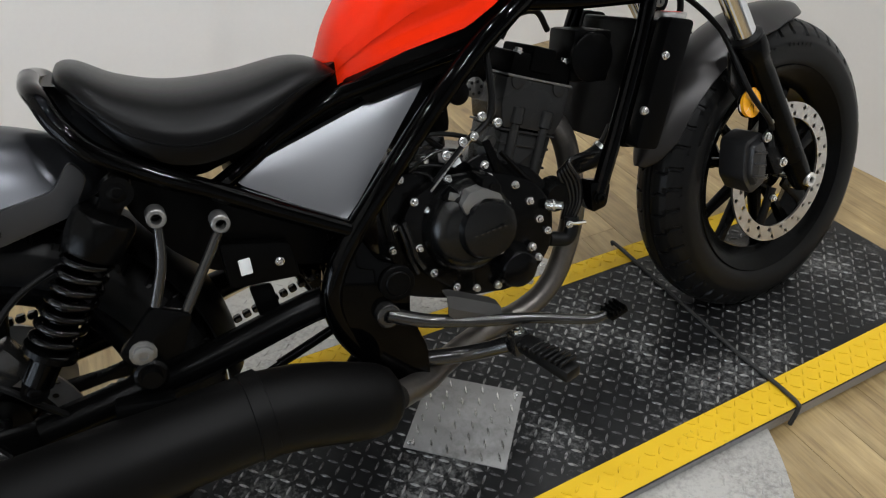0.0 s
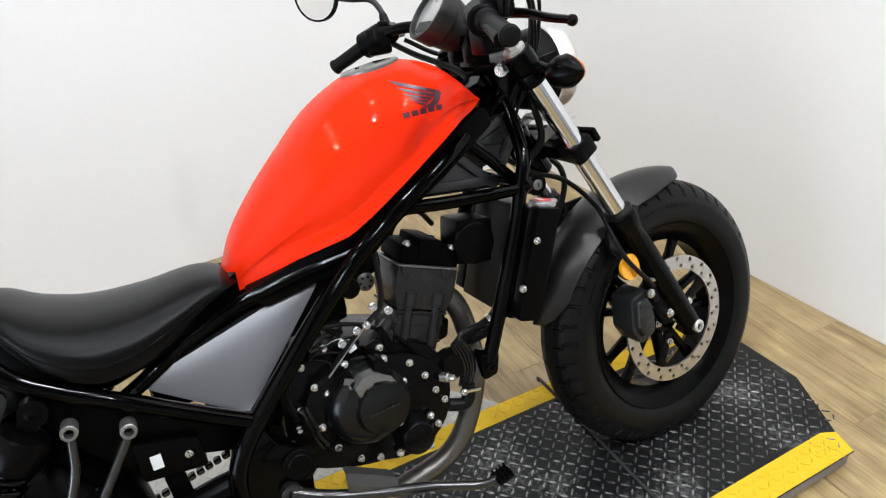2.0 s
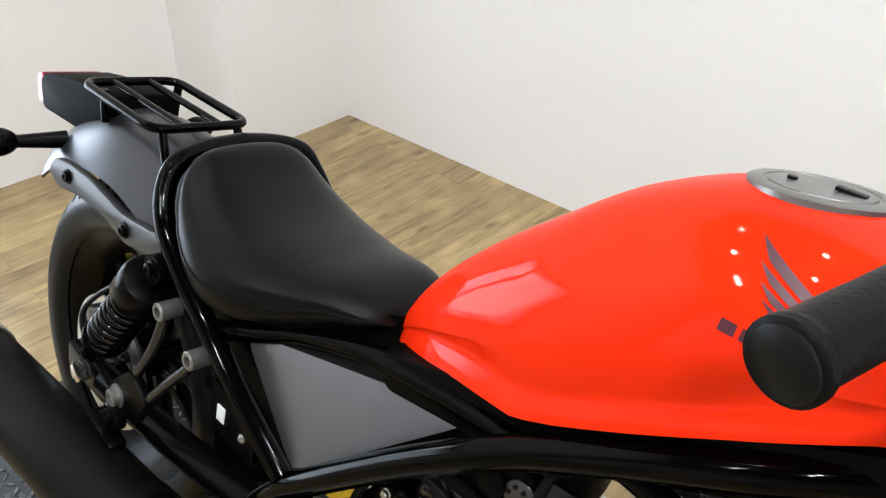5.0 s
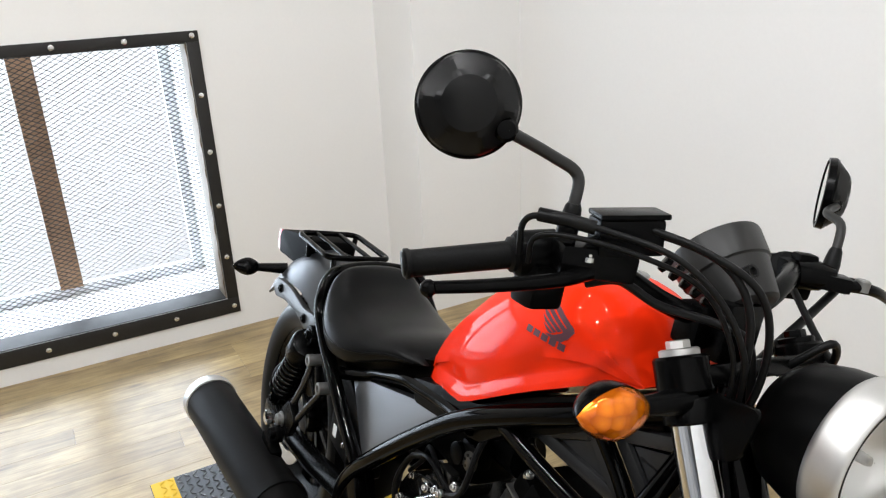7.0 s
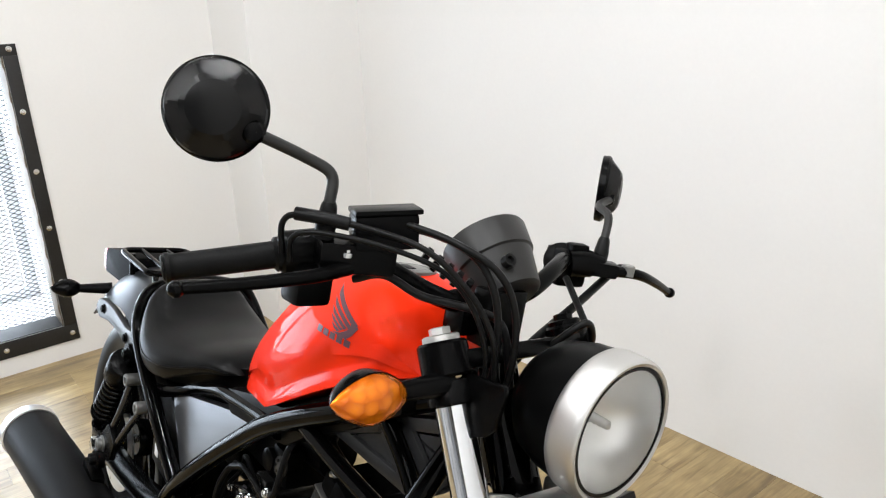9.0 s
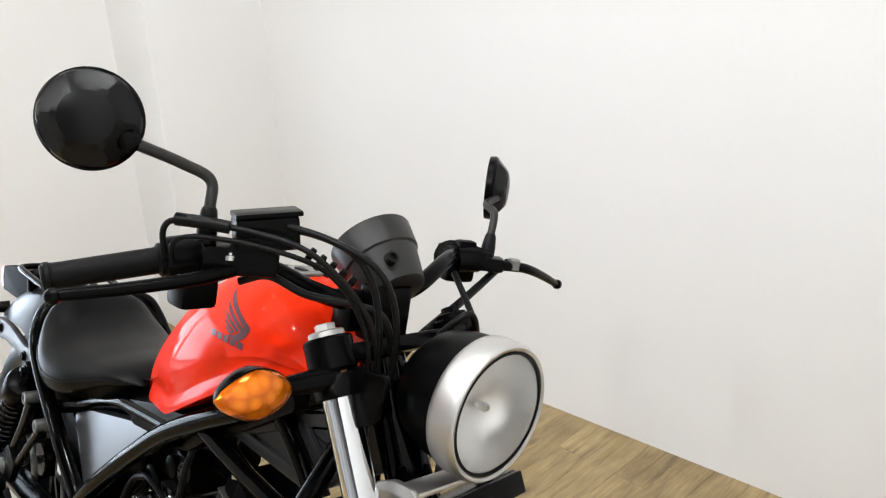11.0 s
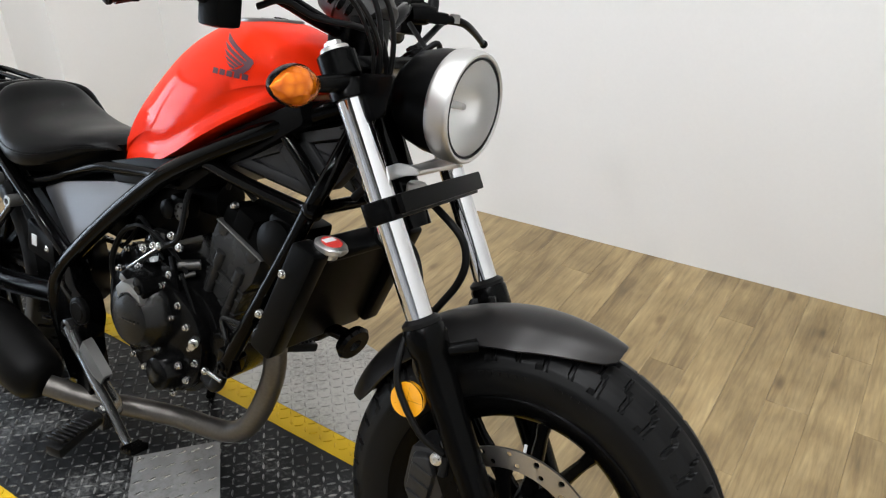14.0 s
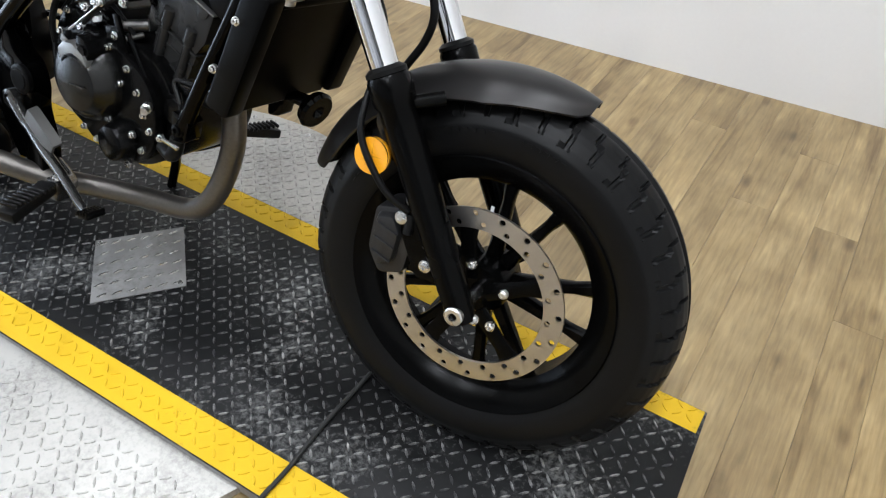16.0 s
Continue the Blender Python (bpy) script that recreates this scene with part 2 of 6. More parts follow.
def plank_wood():
    m, n, l, b = mat_new("oak_laminate")
    co, info = n.new("ShaderNodeTexCoord"), n.new("ShaderNodeObjectInfo")
    shift = n.new("ShaderNodeVectorMath")
    shift.operation = "MULTIPLY_ADD"
    comb = n.new("ShaderNodeCombineXYZ")
    for i in range(3):
        l.new(info.outputs["Random"], comb.inputs[i])
    l.new(comb.outputs[0], shift.inputs[0])
    shift.inputs[1].default_value = (37, 53, 11)
    l.new(co.outputs["Object"], shift.inputs[2])
    mp = n.new("ShaderNodeMapping")
    mp.inputs["Scale"].default_value = (1.0, 0.085, 1.0)
    l.new(shift.outputs[0], mp.inputs["Vector"])
    warp = n.new("ShaderNodeTexNoise")
    warp.inputs["Scale"].default_value, warp.inputs["Detail"].default_value = 22, 8
    warp.inputs["Distortion"].default_value = 1.1
    l.new(mp.outputs[0], warp.inputs["Vector"])
    fine = n.new("ShaderNodeTexNoise")
    fine.inputs["Scale"].default_value, fine.inputs["Detail"].default_value = 150, 5
    l.new(mp.outputs[0], fine.inputs["Vector"])
    blotch = n.new("ShaderNodeTexNoise")
    blotch.inputs["Scale"].default_value, blotch.inputs["Detail"].default_value = 7, 5
    l.new(shift.outputs[0], blotch.inputs["Vector"])
    ramp = n.new("ShaderNodeValToRGB")
    e = ramp.color_ramp.elements
    e[0].position, e[0].color = 0.26, (0.150, 0.100, 0.045, 1)
    e[1].position, e[1].color = 0.72, (0.400, 0.305, 0.155, 1)
    mid = e.new(0.44)
    mid.color = (0.300, 0.220, 0.104, 1)
    l.new(warp.outputs["Fac"], ramp.inputs[0])
    tone = n.new("ShaderNodeMix")
    tone.data_type, tone.blend_type = "RGBA", "MULTIPLY"
    tone.inputs[0].default_value = 1
    l.new(ramp.outputs[0], tone.inputs[6])
    sum1 = n.new("ShaderNodeMath")
    sum1.operation = "MULTIPLY_ADD"
    sum1.inputs[1].default_value = 0.22
    l.new(info.outputs["Random"], sum1.inputs[0])
    l.new(blotch.outputs["Fac"], sum1.inputs[2])
    tr = n.new("ShaderNodeValToRGB")
    tr.color_ramp.elements[0].position, tr.color_ramp.elements[0].color = 0.36, (0.66, 0.62, 0.56, 1)
    tr.color_ramp.elements[1].position, tr.color_ramp.elements[1].color = 0.82, (1.14, 1.12, 1.08, 1)
    l.new(sum1.outputs[0], tr.inputs[0])
    l.new(tr.outputs[0], tone.inputs[7])
    grain = n.new("ShaderNodeMix")
    grain.data_type, grain.blend_type = "RGBA", "OVERLAY"
    grain.inputs[0].default_value = 0.45
    l.new(tone.outputs[2], grain.inputs[6])
    l.new(fine.outputs["Fac"], grain.inputs[7])
    spots = n.new("ShaderNodeTexVoronoi")
    spots.inputs["Scale"].default_value = 9
    squash = n.new("ShaderNodeMapping")
    squash.inputs["Scale"].default_value = (1.0, 0.45, 1.0)
    l.new(shift.outputs[0], squash.inputs["Vector"])
    l.new(squash.outputs[0], spots.inputs["Vector"])
    kr = n.new("ShaderNodeValToRGB")
    kr.color_ramp.elements[0].position, kr.color_ramp.elements[0].color = 0.045, (0.38, 0.32, 0.27, 1)
    kr.color_ramp.elements[1].position, kr.color_ramp.elements[1].color = 0.16, (1, 1, 1, 1)
    l.new(spots.outputs["Distance"], kr.inputs[0])
    knot = n.new("ShaderNodeMix")
    knot.data_type, knot.blend_type = "RGBA", "MULTIPLY"
    knot.inputs[0].default_value = 0.75
    l.new(grain.outputs[2], knot.inputs[6])
    l.new(kr.outputs[0], knot.inputs[7])
    l.new(knot.outputs[2], b.inputs["Base Color"])
    b.inputs["Roughness"].default_value = 0.29
    b.inputs["Specular IOR Level"].default_value = 0.62
    bp = n.new("ShaderNodeBump")
    bp.inputs["Strength"].default_value = 0.12
    bp.inputs["Distance"].default_value = 0.001
    l.new(fine.outputs["Fac"], bp.inputs["Height"])
    l.new(bp.outputs[0], b.inputs["Normal"])
    return m


TABLEALU = diamond_plate("bright_tread_plate", (0.46, 0.45, 0.42), (0.30, 0.29, 0.27), 0.40, 0.3, 0.24)
PLANK = plank_wood()
SUBFLOOR = surface("dark_floor_joint", (0.17, 0.122, 0.07), 0.8)


# ---- mesh helpers ----
SKEW = [None]  # a turn given to the parts that follow, or none


def finish(name, bm, mats, parent=None, label="", sharp=38, smooth=True):
    if SKEW[0] is not None:
        bmesh.ops.transform(bm, matrix=SKEW[0], verts=bm.verts)
    me = bpy.data.meshes.new(name)
    bmesh.ops.recalc_face_normals(bm, faces=bm.faces)
    bm.to_mesh(me)
    bm.free()
    for m in mats if isinstance(mats, (list, tuple)) else [mats]:
        me.materials.append(m)
    if smooth:
        for p in me.polygons:
            p.use_smooth = True
        me.set_sharp_from_angle(angle=radians(sharp))
    ob = new(name, me)
    if parent:
        ob.parent = parent
    if label:
        ob["label"] = label
    return ob


def part(name, bm, material, parent, label="", sharp=38):
    return finish(name, bm, material, parent, label, sharp)


def V(*a):
    return Vector(a)


def frame_of(d):
    d = Vector(d).normalized()
    a = V(0, 0, 1) if abs(d.z) < 0.9 else V(1, 0, 0)
    u = d.cross(a).normalized()
    return u, d.cross(u).normalized(), d


def spline(pts, n=8):
    """Catmull-Rom through the points."""
    pts = [Vector(p) for p in pts]
    ext = [pts[0] * 2 - pts[1], *pts, pts[-1] * 2 - pts[-2]]
    out = []
    for i in range(1, len(ext) - 2):
        p0, p1, p2, p3 = ext[i - 1 : i + 3]
        for k in range(n):
            t = k / n
            out.append(0.5 * (2 * p1 + (p2 - p0) * t + (2 * p0 - 5 * p1 + 4 * p2 - p3) * t * t + (3 * p1 - p0 - 3 * p2 + p3) * t**3))
    return [*out, pts[-1]]


def add_tube(bm, pts, r, seg=12, closed=False):
    """A round bar along the points; r is a radius or one per point."""
    pts = [Vector(p) for p in pts]
    rs = list(r) if isinstance(r, (list, tuple)) else [r] * len(pts)
    n = len(pts)
    u = None
    rings = []
    for i, p in enumerate(pts):
        a = pts[(i - 1) % n] if closed or i else p
        b = pts[(i + 1) % n] if closed or i < n - 1 else p
        d = (b - a).normalized()
        if u is None:
            u = frame_of(d)[0]
        u = (u - d * u.dot(d)).normalized()
        w = d.cross(u)
        rings.append([bm.verts.new(p + (u * math.cos(t) + w * math.sin(t)) * rs[i]) for t in (2 * math.pi * k / seg for k in range(seg))])
    for i in range(n if closed else n - 1):
        a, b = rings[i], rings[(i + 1) % n]
        for k in range(seg):
            bm.faces.new((a[k], a[(k + 1) % seg], b[(k + 1) % seg], b[k]))
    if not closed:
        bm.faces.new(rings[0])
        bm.faces.new(rings[-1][::-1])


def tube_bm(pts, r, seg=12, closed=False, smooth=0):
    bm = bmesh.new()
    add_tube(bm, spline(pts, smooth) if smooth else pts, r, seg, closed)
    return bm


def add_lathe(bm, origin, axis, profile, seg=32, closed_ends=True, mat=0):
    """Profile rows of (distance along the axis, radius)."""
    u, w, d = frame_of(axis)
    o = Vector(origin)
    rings = []
    for h, r in profile:
        if r < 1e-5:
            rings.append([bm.verts.new(o + d * h)])
        else:
            rings.append([bm.verts.new(o + d * h + (u * math.cos(t) + w * math.sin(t)) * r) for t in (2 * math.pi * k / seg for k in range(seg))])
    for a, b in zip(rings, rings[1:]):
        for k in range(seg):
            k2 = (k + 1) % seg
            quad = [a[k % len(a)], a[k2 % len(a)], b[k2 % len(b)], b[k % len(b)]]
            quad = list(dict.fromkeys(quad))
            if len(quad) > 2:
                bm.faces.new(quad).material_index = mat
    if closed_ends:
        for ring in (rings[0], rings[-1]):
            if len(ring) > 2:
                bm.faces.new(ring).material_index = mat


def lathe_bm(origin, axis, profile, seg=32, closed_ends=True):
    bm = bmesh.new()
    add_lathe(bm, origin, axis, profile, seg, closed_ends)
    return bm


def bevel_sharp(bm, width, segs=2, angle=30):
    edges = [e for e in bm.edges if len(e.link_faces) == 2 and e.calc_face_angle(0) > radians(angle)]
    if edges:
        bmesh.ops.bevel(bm, geom=edges, offset=width, segments=segs, affect="EDGES", profile=0.6)


def box_bm(c, size, bevel=0.004, turn=None, segs=2):
    bm = bmesh.new()
    bmesh.ops.create_cube(bm, size=1)
    bmesh.ops.scale(bm, vec=size, verts=bm.verts)
    if bevel:
        bevel_sharp(bm, bevel, segs)
    m = Matrix.Translation(c) @ (turn or Matrix())
    bmesh.ops.transform(bm, matrix=m, verts=bm.verts)
    return bm


def join_bm(*bms):
    out = bmesh.new()
    for b in bms:
        me = bpy.data.meshes.new("tmp")
        b.to_mesh(me)
        b.free()
        out.from_mesh(me)
        bpy.data.meshes.remove(me)
    return out


def round_poly(pts, r, n=4):
    """A polygon with rounded corners, in two dimensions."""
    out, k = [], len(pts)
    for i in range(k):
        p, a, b = (Vector((*pts[j % k], 0)) for j in (i, i - 1, i + 1))
        d1, d2 = (a - p), (b - p)
        q = min(r, d1.length * 0.45, d2.length * 0.45)
        s, e = p + d1.normalized() * q, p + d2.normalized() * q
        for j in range(n + 1):
            t = j / n
            c = s * (1 - t) ** 2 + p * 2 * t * (1 - t) + e * t * t
            out.append((c.x, c.y))
    return out


def prism_bm(pts, y0, y1, r=0.0, bevel=0.002, n=4, taper=1.0):
    """A plate with an outline in x and z between two values of y; taper shrinks the face at y0."""
    pts = round_poly(pts, r, n) if r else pts
    bm = bmesh.new()
    cx, cz = sum(p[0] for p in pts) / len(pts), sum(p[1] for p in pts) / len(pts)
    a = [bm.verts.new((cx + (x - cx) * taper, y0, cz + (z - cz) * taper)) for x, z in pts]
    b = [bm.verts.new((x, y1, z)) for x, z in pts]
    bm.faces.new(a)
    bm.faces.new(b[::-1])
    for i in range(len(pts)):
        j = (i + 1) % len(pts)
        bm.faces.new((a[i], b[i], b[j], a[j]))
    if bevel:
        bmesh.ops.recalc_face_normals(bm, faces=bm.faces)
        bevel_sharp(bm, bevel, 2, 50)
    return bm


def loft_bm(rings, cap=True, wrap=True):
    bm = bmesh.new()
    vs = [[bm.verts.new(p) for p in ring] for ring in rings]
    n = len(vs[0])
    for a, b in zip(vs, vs[1:]):
        for k in range(n if wrap else n - 1):
            bm.faces.new((a[k], a[(k + 1) % n], b[(k + 1) % n], b[k]))
    if cap:
        bm.faces.new(vs[0])
        bm.faces.new(vs[-1][::-1])
    return bm


def lerp_table(x, table):
    xs, ys = zip(*table)
    return float(np.interp(x, xs, ys))


def smooth_table(x, table):
    """Smooth curve through rows of (x, value)."""
    xs, ys = [t[0] for t in table], [t[1] for t in table]
    if x <= xs[0]:
        return ys[0]
    if x >= xs[-1]:
        return ys[-1]
    i = max(k for k in range(len(xs) - 1) if xs[k] <= x)
    def slope(k):
        a, b = max(k - 1, 0), min(k + 1, len(xs) - 1)
        return (ys[b] - ys[a]) / (xs[b] - xs[a])
    h = xs[i + 1] - xs[i]
    t = (x - xs[i]) / h
    return (2 * t**3 - 3 * t * t + 1) * ys[i] + (t**3 - 2 * t * t + t) * h * slope(i) + (3 * t * t - 2 * t**3) * ys[i + 1] + (t**3 - t * t) * h * slope(i + 1)


def bolt_bm(c, axis=(0, -1, 0), r=0.006, h=0.005):
    """A flanged bolt head with a socket."""
    bm = bmesh.new()
    add_lathe(bm, c, axis, [(-0.004, r * 1.35), (0.001, r * 1.35), (0.0015, r), (h - 0.001, r), (h, r * 0.8), (h, r * 0.45), (h - 0.003, r * 0.42), (h - 0.003, 0)], 12)
    return bm


# ---- room ----
def wall_box(name, label, pts, z0, z1, mat):
    """An upright slab over an outline seen from above."""
    bm = bmesh.new()
    a = [bm.verts.new((x, y, z0)) for x, y in pts]
    b = [bm.verts.new((x, y, z1)) for x, y in pts]
    bm.faces.new(a)
    bm.faces.new(b)
    for i in range(len(pts)):
        j = (i + 1) % len(pts)
        bm.faces.new((a[i], a[j], b[j], b[i]))
    ob = finish(name, bm, mat, None, label, smooth=False)
    return tagged(ob, label, "wall", kind="structure")


ZB = FLOOR_Z - 0.05
wall_box("wall_north", "plain white painted wall behind the motorcycle", [(-1.004, 1.424), (2.115, 1.645), (2.27, 1.78), (-1.004, 1.75)], ZB, CEIL_Z, WALL)
wall_box("wall_east", "plain white painted wall ahead of the motorcycle", [(2.115, 1.645), (2.37, -1.4), (2.51, -1.4), (2.27, 1.78)], ZB, CEIL_Z, WALL)
# added walls out of view, which close the room and darken reflections
wall_box("wall_east_far", "unseen far wall added to close the room, coloured dim for reflections", [(6.0, -1.4), (6.0, -4.3), (6.14, -4.3), (6.14, -1.26)], ZB, CEIL_Z, DIMWALL)
wall_box("wall_north_far", "unseen wall added round the corner, coloured dim for reflections", [(2.51, -1.4), (6.0, -1.4), (6.14, -1.26), (2.51, -1.26)], ZB, CEIL_Z, DIMWALL)
wall_box("wall_column", "white painted wall offset beside the window bay", [(-1.004, 0.935), (-1.0045, 1.75), (-1.50, 1.75), (-1.50, 0.935)], ZB, CEIL_Z, WALL)
SY, SX0, SX1, SZ1 = -4.3, -1.2, 4.6, 2.45  # opening of the assumed shop front, out of view
# added wall and piers behind the camera, never in view
wall_box("wall_south", "unseen wall added above the assumed shop front, coloured dim for reflections", [(-1.50, SY), (6.14, SY), (6.14, SY - 0.14), (-1.50, SY - 0.14)], SZ1, CEIL_Z, DIMWALL)
wall_box("wall_south_end", "unseen pier added beside the assumed shop front, coloured dim for reflections", [(-1.50, SY), (SX0, SY), (SX0, SY - 0.14), (-1.50, SY - 0.14)], ZB, SZ1, DIMWALL)
wall_box("wall_south_far", "unseen pier added beside the assumed shop front, coloured dim for reflections", [(SX1, SY), (6.14, SY), (6.14, SY - 0.14), (SX1, SY - 0.14)], ZB, SZ1, DIMWALL)
WIN = (-1.45, 0.175, 0.087, 1.125)  # y0, y1, z0, z1 of the opening
WX = -1.345
wall_box("wall_west", "white painted wall beside the window", [(WX, WIN[1]), (WX, 0.935), (WX - 0.155, 0.935), (WX - 0.155, WIN[1])], ZB, CEIL_Z, WALL)
wall_box("wall_west_end", "white painted wall beyond the window", [(WX, -4.3), (WX, WIN[0]), (WX - 0.155, WIN[0]), (WX - 0.155, -4.3)], ZB, CEIL_Z, WALL)
wall_box("wall_west_low", "white painted wall under the window", [(WX, WIN[0]), (WX, WIN[1]), (WX - 0.155, WIN[1]), (WX - 0.155, WIN[0])], ZB, WIN[2], WALL)
wall_box("wall_west_high", "white painted wall above the window", [(WX, WIN[0]), (WX, WIN[1]), (WX - 0.155, WIN[1]), (WX - 0.155, WIN[0])], WIN[3], CEIL_Z, WALL)
ceil = wall_box("ceiling", "plain unseen ceiling, coloured dark to keep reflections black", [(-1.50, -4.44), (6.14, -4.44), (6.14, 1.78), (-1.50, 1.78)], CEIL_Z, CEIL_Z + 0.1, CEILM)
ceil["category"] = "ceiling"

# window: reveal, mullion, mesh guard and its bolted frame
window = tagged(new("window_1"), "window bay behind a bolted black steel mesh guard", "window", kind="structure")
window.location = (WX, 0, 0)


def wbox(name, y0, y1, z0, z1, x0, x1, mat, parent=window, bev=0.002, label=""):
    return part(name, box_bm(((x0 + x1) / 2, (y0 + y1) / 2, (z0 + z1) / 2), (x1 - x0, y1 - y0, z1 - z0), bev), mat, parent, label)


FW = 0.047
wbox("guard_bar", WIN[0] - FW, WIN[1] + FW, WIN[3], WIN[3] + 0.040, 0.0, 0.006, FRAMESTEEL)
wbox("guard_bar", WIN[0] - FW, WIN[1] + FW, WIN[2] - FW - 0.02, WIN[2], 0.0, 0.006, FRAMESTEEL)
wbox("guard_bar", WIN[1], WIN[1] + FW, WIN[2], WIN[3], 0.0, 0.006, FRAMESTEEL)
wbox("guard_bar", WIN[0] - FW, WIN[0], WIN[2], WIN[3], 0.0, 0.006, FRAMESTEEL)
LINER = 0.125
wbox("liner", WIN[1] - 0.004, WIN[1] - 0.0005, WIN[2] + 0.0005, WIN[3] - 0.0005, -LINER, -0.0005, RUSTY, label="weathered brown steel liner")
wbox("liner", WIN[0] + 0.0005, WIN[0] + 0.004, WIN[2] + 0.0005, WIN[3] - 0.0005, -LINER, -0.0005, RUSTY, label="weathered brown steel liner")
wbox("liner", WIN[0] + 0.004, WIN[1] - 0.004, WIN[2] + 0.0005, WIN[2] + 0.004, -LINER, -0.0005, FRAMESTEEL)
wbox("liner", WIN[0] + 0.004, WIN[1] - 0.004, WIN[3] - 0.004, WIN[3] - 0.0005, -LINER, -0.0005, FRAMESTEEL)
for k in range(9):
    z = WIN[2] + 0.05 + k * 0.118
    part("weld_bead", lathe_bm((-0.004, WIN[1] - 0.004, z), (0, 0, 1), [(0, 0), (0.003, 0.003), (0.02, 0.0036), (0.037, 0.003), (0.04, 0)], 10), RUSTY, window)
wbox("reveal", WIN[1], WIN[1] + 0.03, WIN[2] - 0.03, WIN[3] + 0.03, -0.47, -0.1565, WALL, bev=0, label="white painted window reveal")
wbox("reveal", WIN[0] - 0.03, WIN[0], WIN[2] - 0.03, WIN[3] + 0.03, -0.47, -0.1565, WALL, bev=0, label="white painted window reveal")
wbox("reveal", WIN[0], WIN[1], WIN[3], WIN[3] + 0.03, -0.47, -0.1565, WALL, bev=0, label="white painted window reveal")
wbox("window_sill", WIN[0], WIN[1], WIN[2] - 0.03, WIN[2] + 0.002, -0.47, -0.1565, WALL, bev=0, label="white painted window sill")
wbox("window_frame", WIN[1] - 0.045, WIN[1], WIN[2] + 0.003, WIN[3] - 0.001, -0.46, -0.42, WHITECAP, label="white window frame")
wbox("window_frame", WIN[0], WIN[1] - 0.045, WIN[2] + 0.003, WIN[2] + 0.045, -0.46, -0.42, WHITECAP, label="white window frame")
wbox("mullion", -0.425, -0.335, WIN[2] + 0.045, WIN[3] - 0.001, -0.45, -0.39, OLDWOOD, label="brown wooden mullion")
for i in range(6):
    for yy in (WIN[1] + FW / 2, WIN[0] - FW / 2):
        part("frame_bolt", bolt_bm((0.006, yy, WIN[2] - 0.035 + i * (WIN[3] - WIN[2] + 0.058) / 5), (1, 0, 0), 0.0075, 0.006), STEEL, window)
for i in range(1, 8):
    for zz in (WIN[3] + 0.020, WIN[2] - FW / 2 - 0.01):
        part("frame_bolt", bolt_bm((0.006, WIN[1] + FW / 2 - i * 0.235, zz), (1, 0, 0), 0.0075, 0.006), STEEL, window)
bm = bmesh.new()
SL, PITCH = 0.018 / 0.034, 0.018
wy, wz = WIN[1] - WIN[0], WIN[3] - WIN[2]
for sgn in (1, -1):
    for k in range(int((wz + wy * SL) / PITCH) + 1):
        c0 = k * PITCH - (wy * SL if sgn > 0 else 0)
        pts = []
        for yy in (0, wy):
            pts.append((yy, c0 + sgn * SL * yy))
        # clip to the opening
        (y0, z0), (y1, z1) = pts
        ts = [0, 1]
        for lim in (0, wz):
            if (z0 - lim) * (z1 - lim) < 0:
                ts.append((lim - z0) / (z1 - z0))
        ts = sorted(t for t in ts if -1e-6 <= z0 + (z1 - z0) * t <= wz + 1e-6)
        if len(ts) >= 2 and ts[-1] - ts[0] > 0.005:
            ends = [(-LINER + 0.0012 * sgn, WIN[0] + wy * t, WIN[2] + z0 + (z1 - z0) * t) for t in (ts[0], ts[-1])]
            add_tube(bm, ends, 0.0015, 4)
mesh_ob = part("mesh_panel", bm, MESHSTEEL, window, "black expanded metal mesh")
mesh_ob["kind"] = "stuff"
bm = bmesh.new()
q = [bm.verts.new(p) for p in ((-3.2, -6, -2), (-3.2, 4, -2), (-3.2, 4, 5), (-3.2, -6, 5))]
bm.faces.new(q)
tagged(finish("backdrop", bm, DAY, smooth=False), "bright overcast daylight outside the window", "outdoors", kind="structure")

# assumed shop front behind the camera, out of view
front = tagged(new("window_2"), "assumed shop front window out of view, with dark metal frames", "window", kind="structure")
front.location = (0, SY - 0.07, 0)
for k in range(5):
    x = SX0 + 0.03 + k * (SX1 - SX0 - 0.06) / 4
    part("mullion", box_bm((x, 0, (SZ1 + FLOOR_Z) / 2), (0.06, 0.06, SZ1 - FLOOR_Z - 0.002), 0.003), FRAMESTEEL, front)
for z in (FLOOR_Z + 0.05, SZ1 - 0.032):
    part("window_frame", box_bm(((SX0 + SX1) / 2, 0.0, z), (SX1 - SX0 - 0.004, 0.052, 0.06), 0.003), FRAMESTEEL, front)
# glowing sheet added beyond the opening as a soft fill
bm = bmesh.new()
q = [bm.verts.new(p) for p in ((-3, -5.6, -2), (7, -5.6, -2), (7, -5.6, 5), (-3, -5.6, 5))]
bm.faces.new(q)
tagged(finish("unseen_glow_sheet", bm, STREETFILL, smooth=False), "faintly glowing sheet added behind the assumed shop front", "outdoors", kind="structure")

# ceiling lamps
lamp0 = None
for lx, ly in LAMP_SPOTS:
    if lamp0 is None:
        lamp0 = tagged(new("ceiling_light"), "small round white ceiling light, switched on", "ceiling light", "ceiling lights")
        lamp0.location = (lx, ly, CEIL_Z)
        part("housing", lathe_bm((0, 0, 0), (0, 0, -1), [(0, 0.085), (0.035, 0.085), (0.045, 0.078), (0.045, 0.066), (0.02, 0.06)], 32, False), WHITECAP, lamp0)
    else:
        copy_thing(lamp0, pose(lx, ly, CEIL_Z))


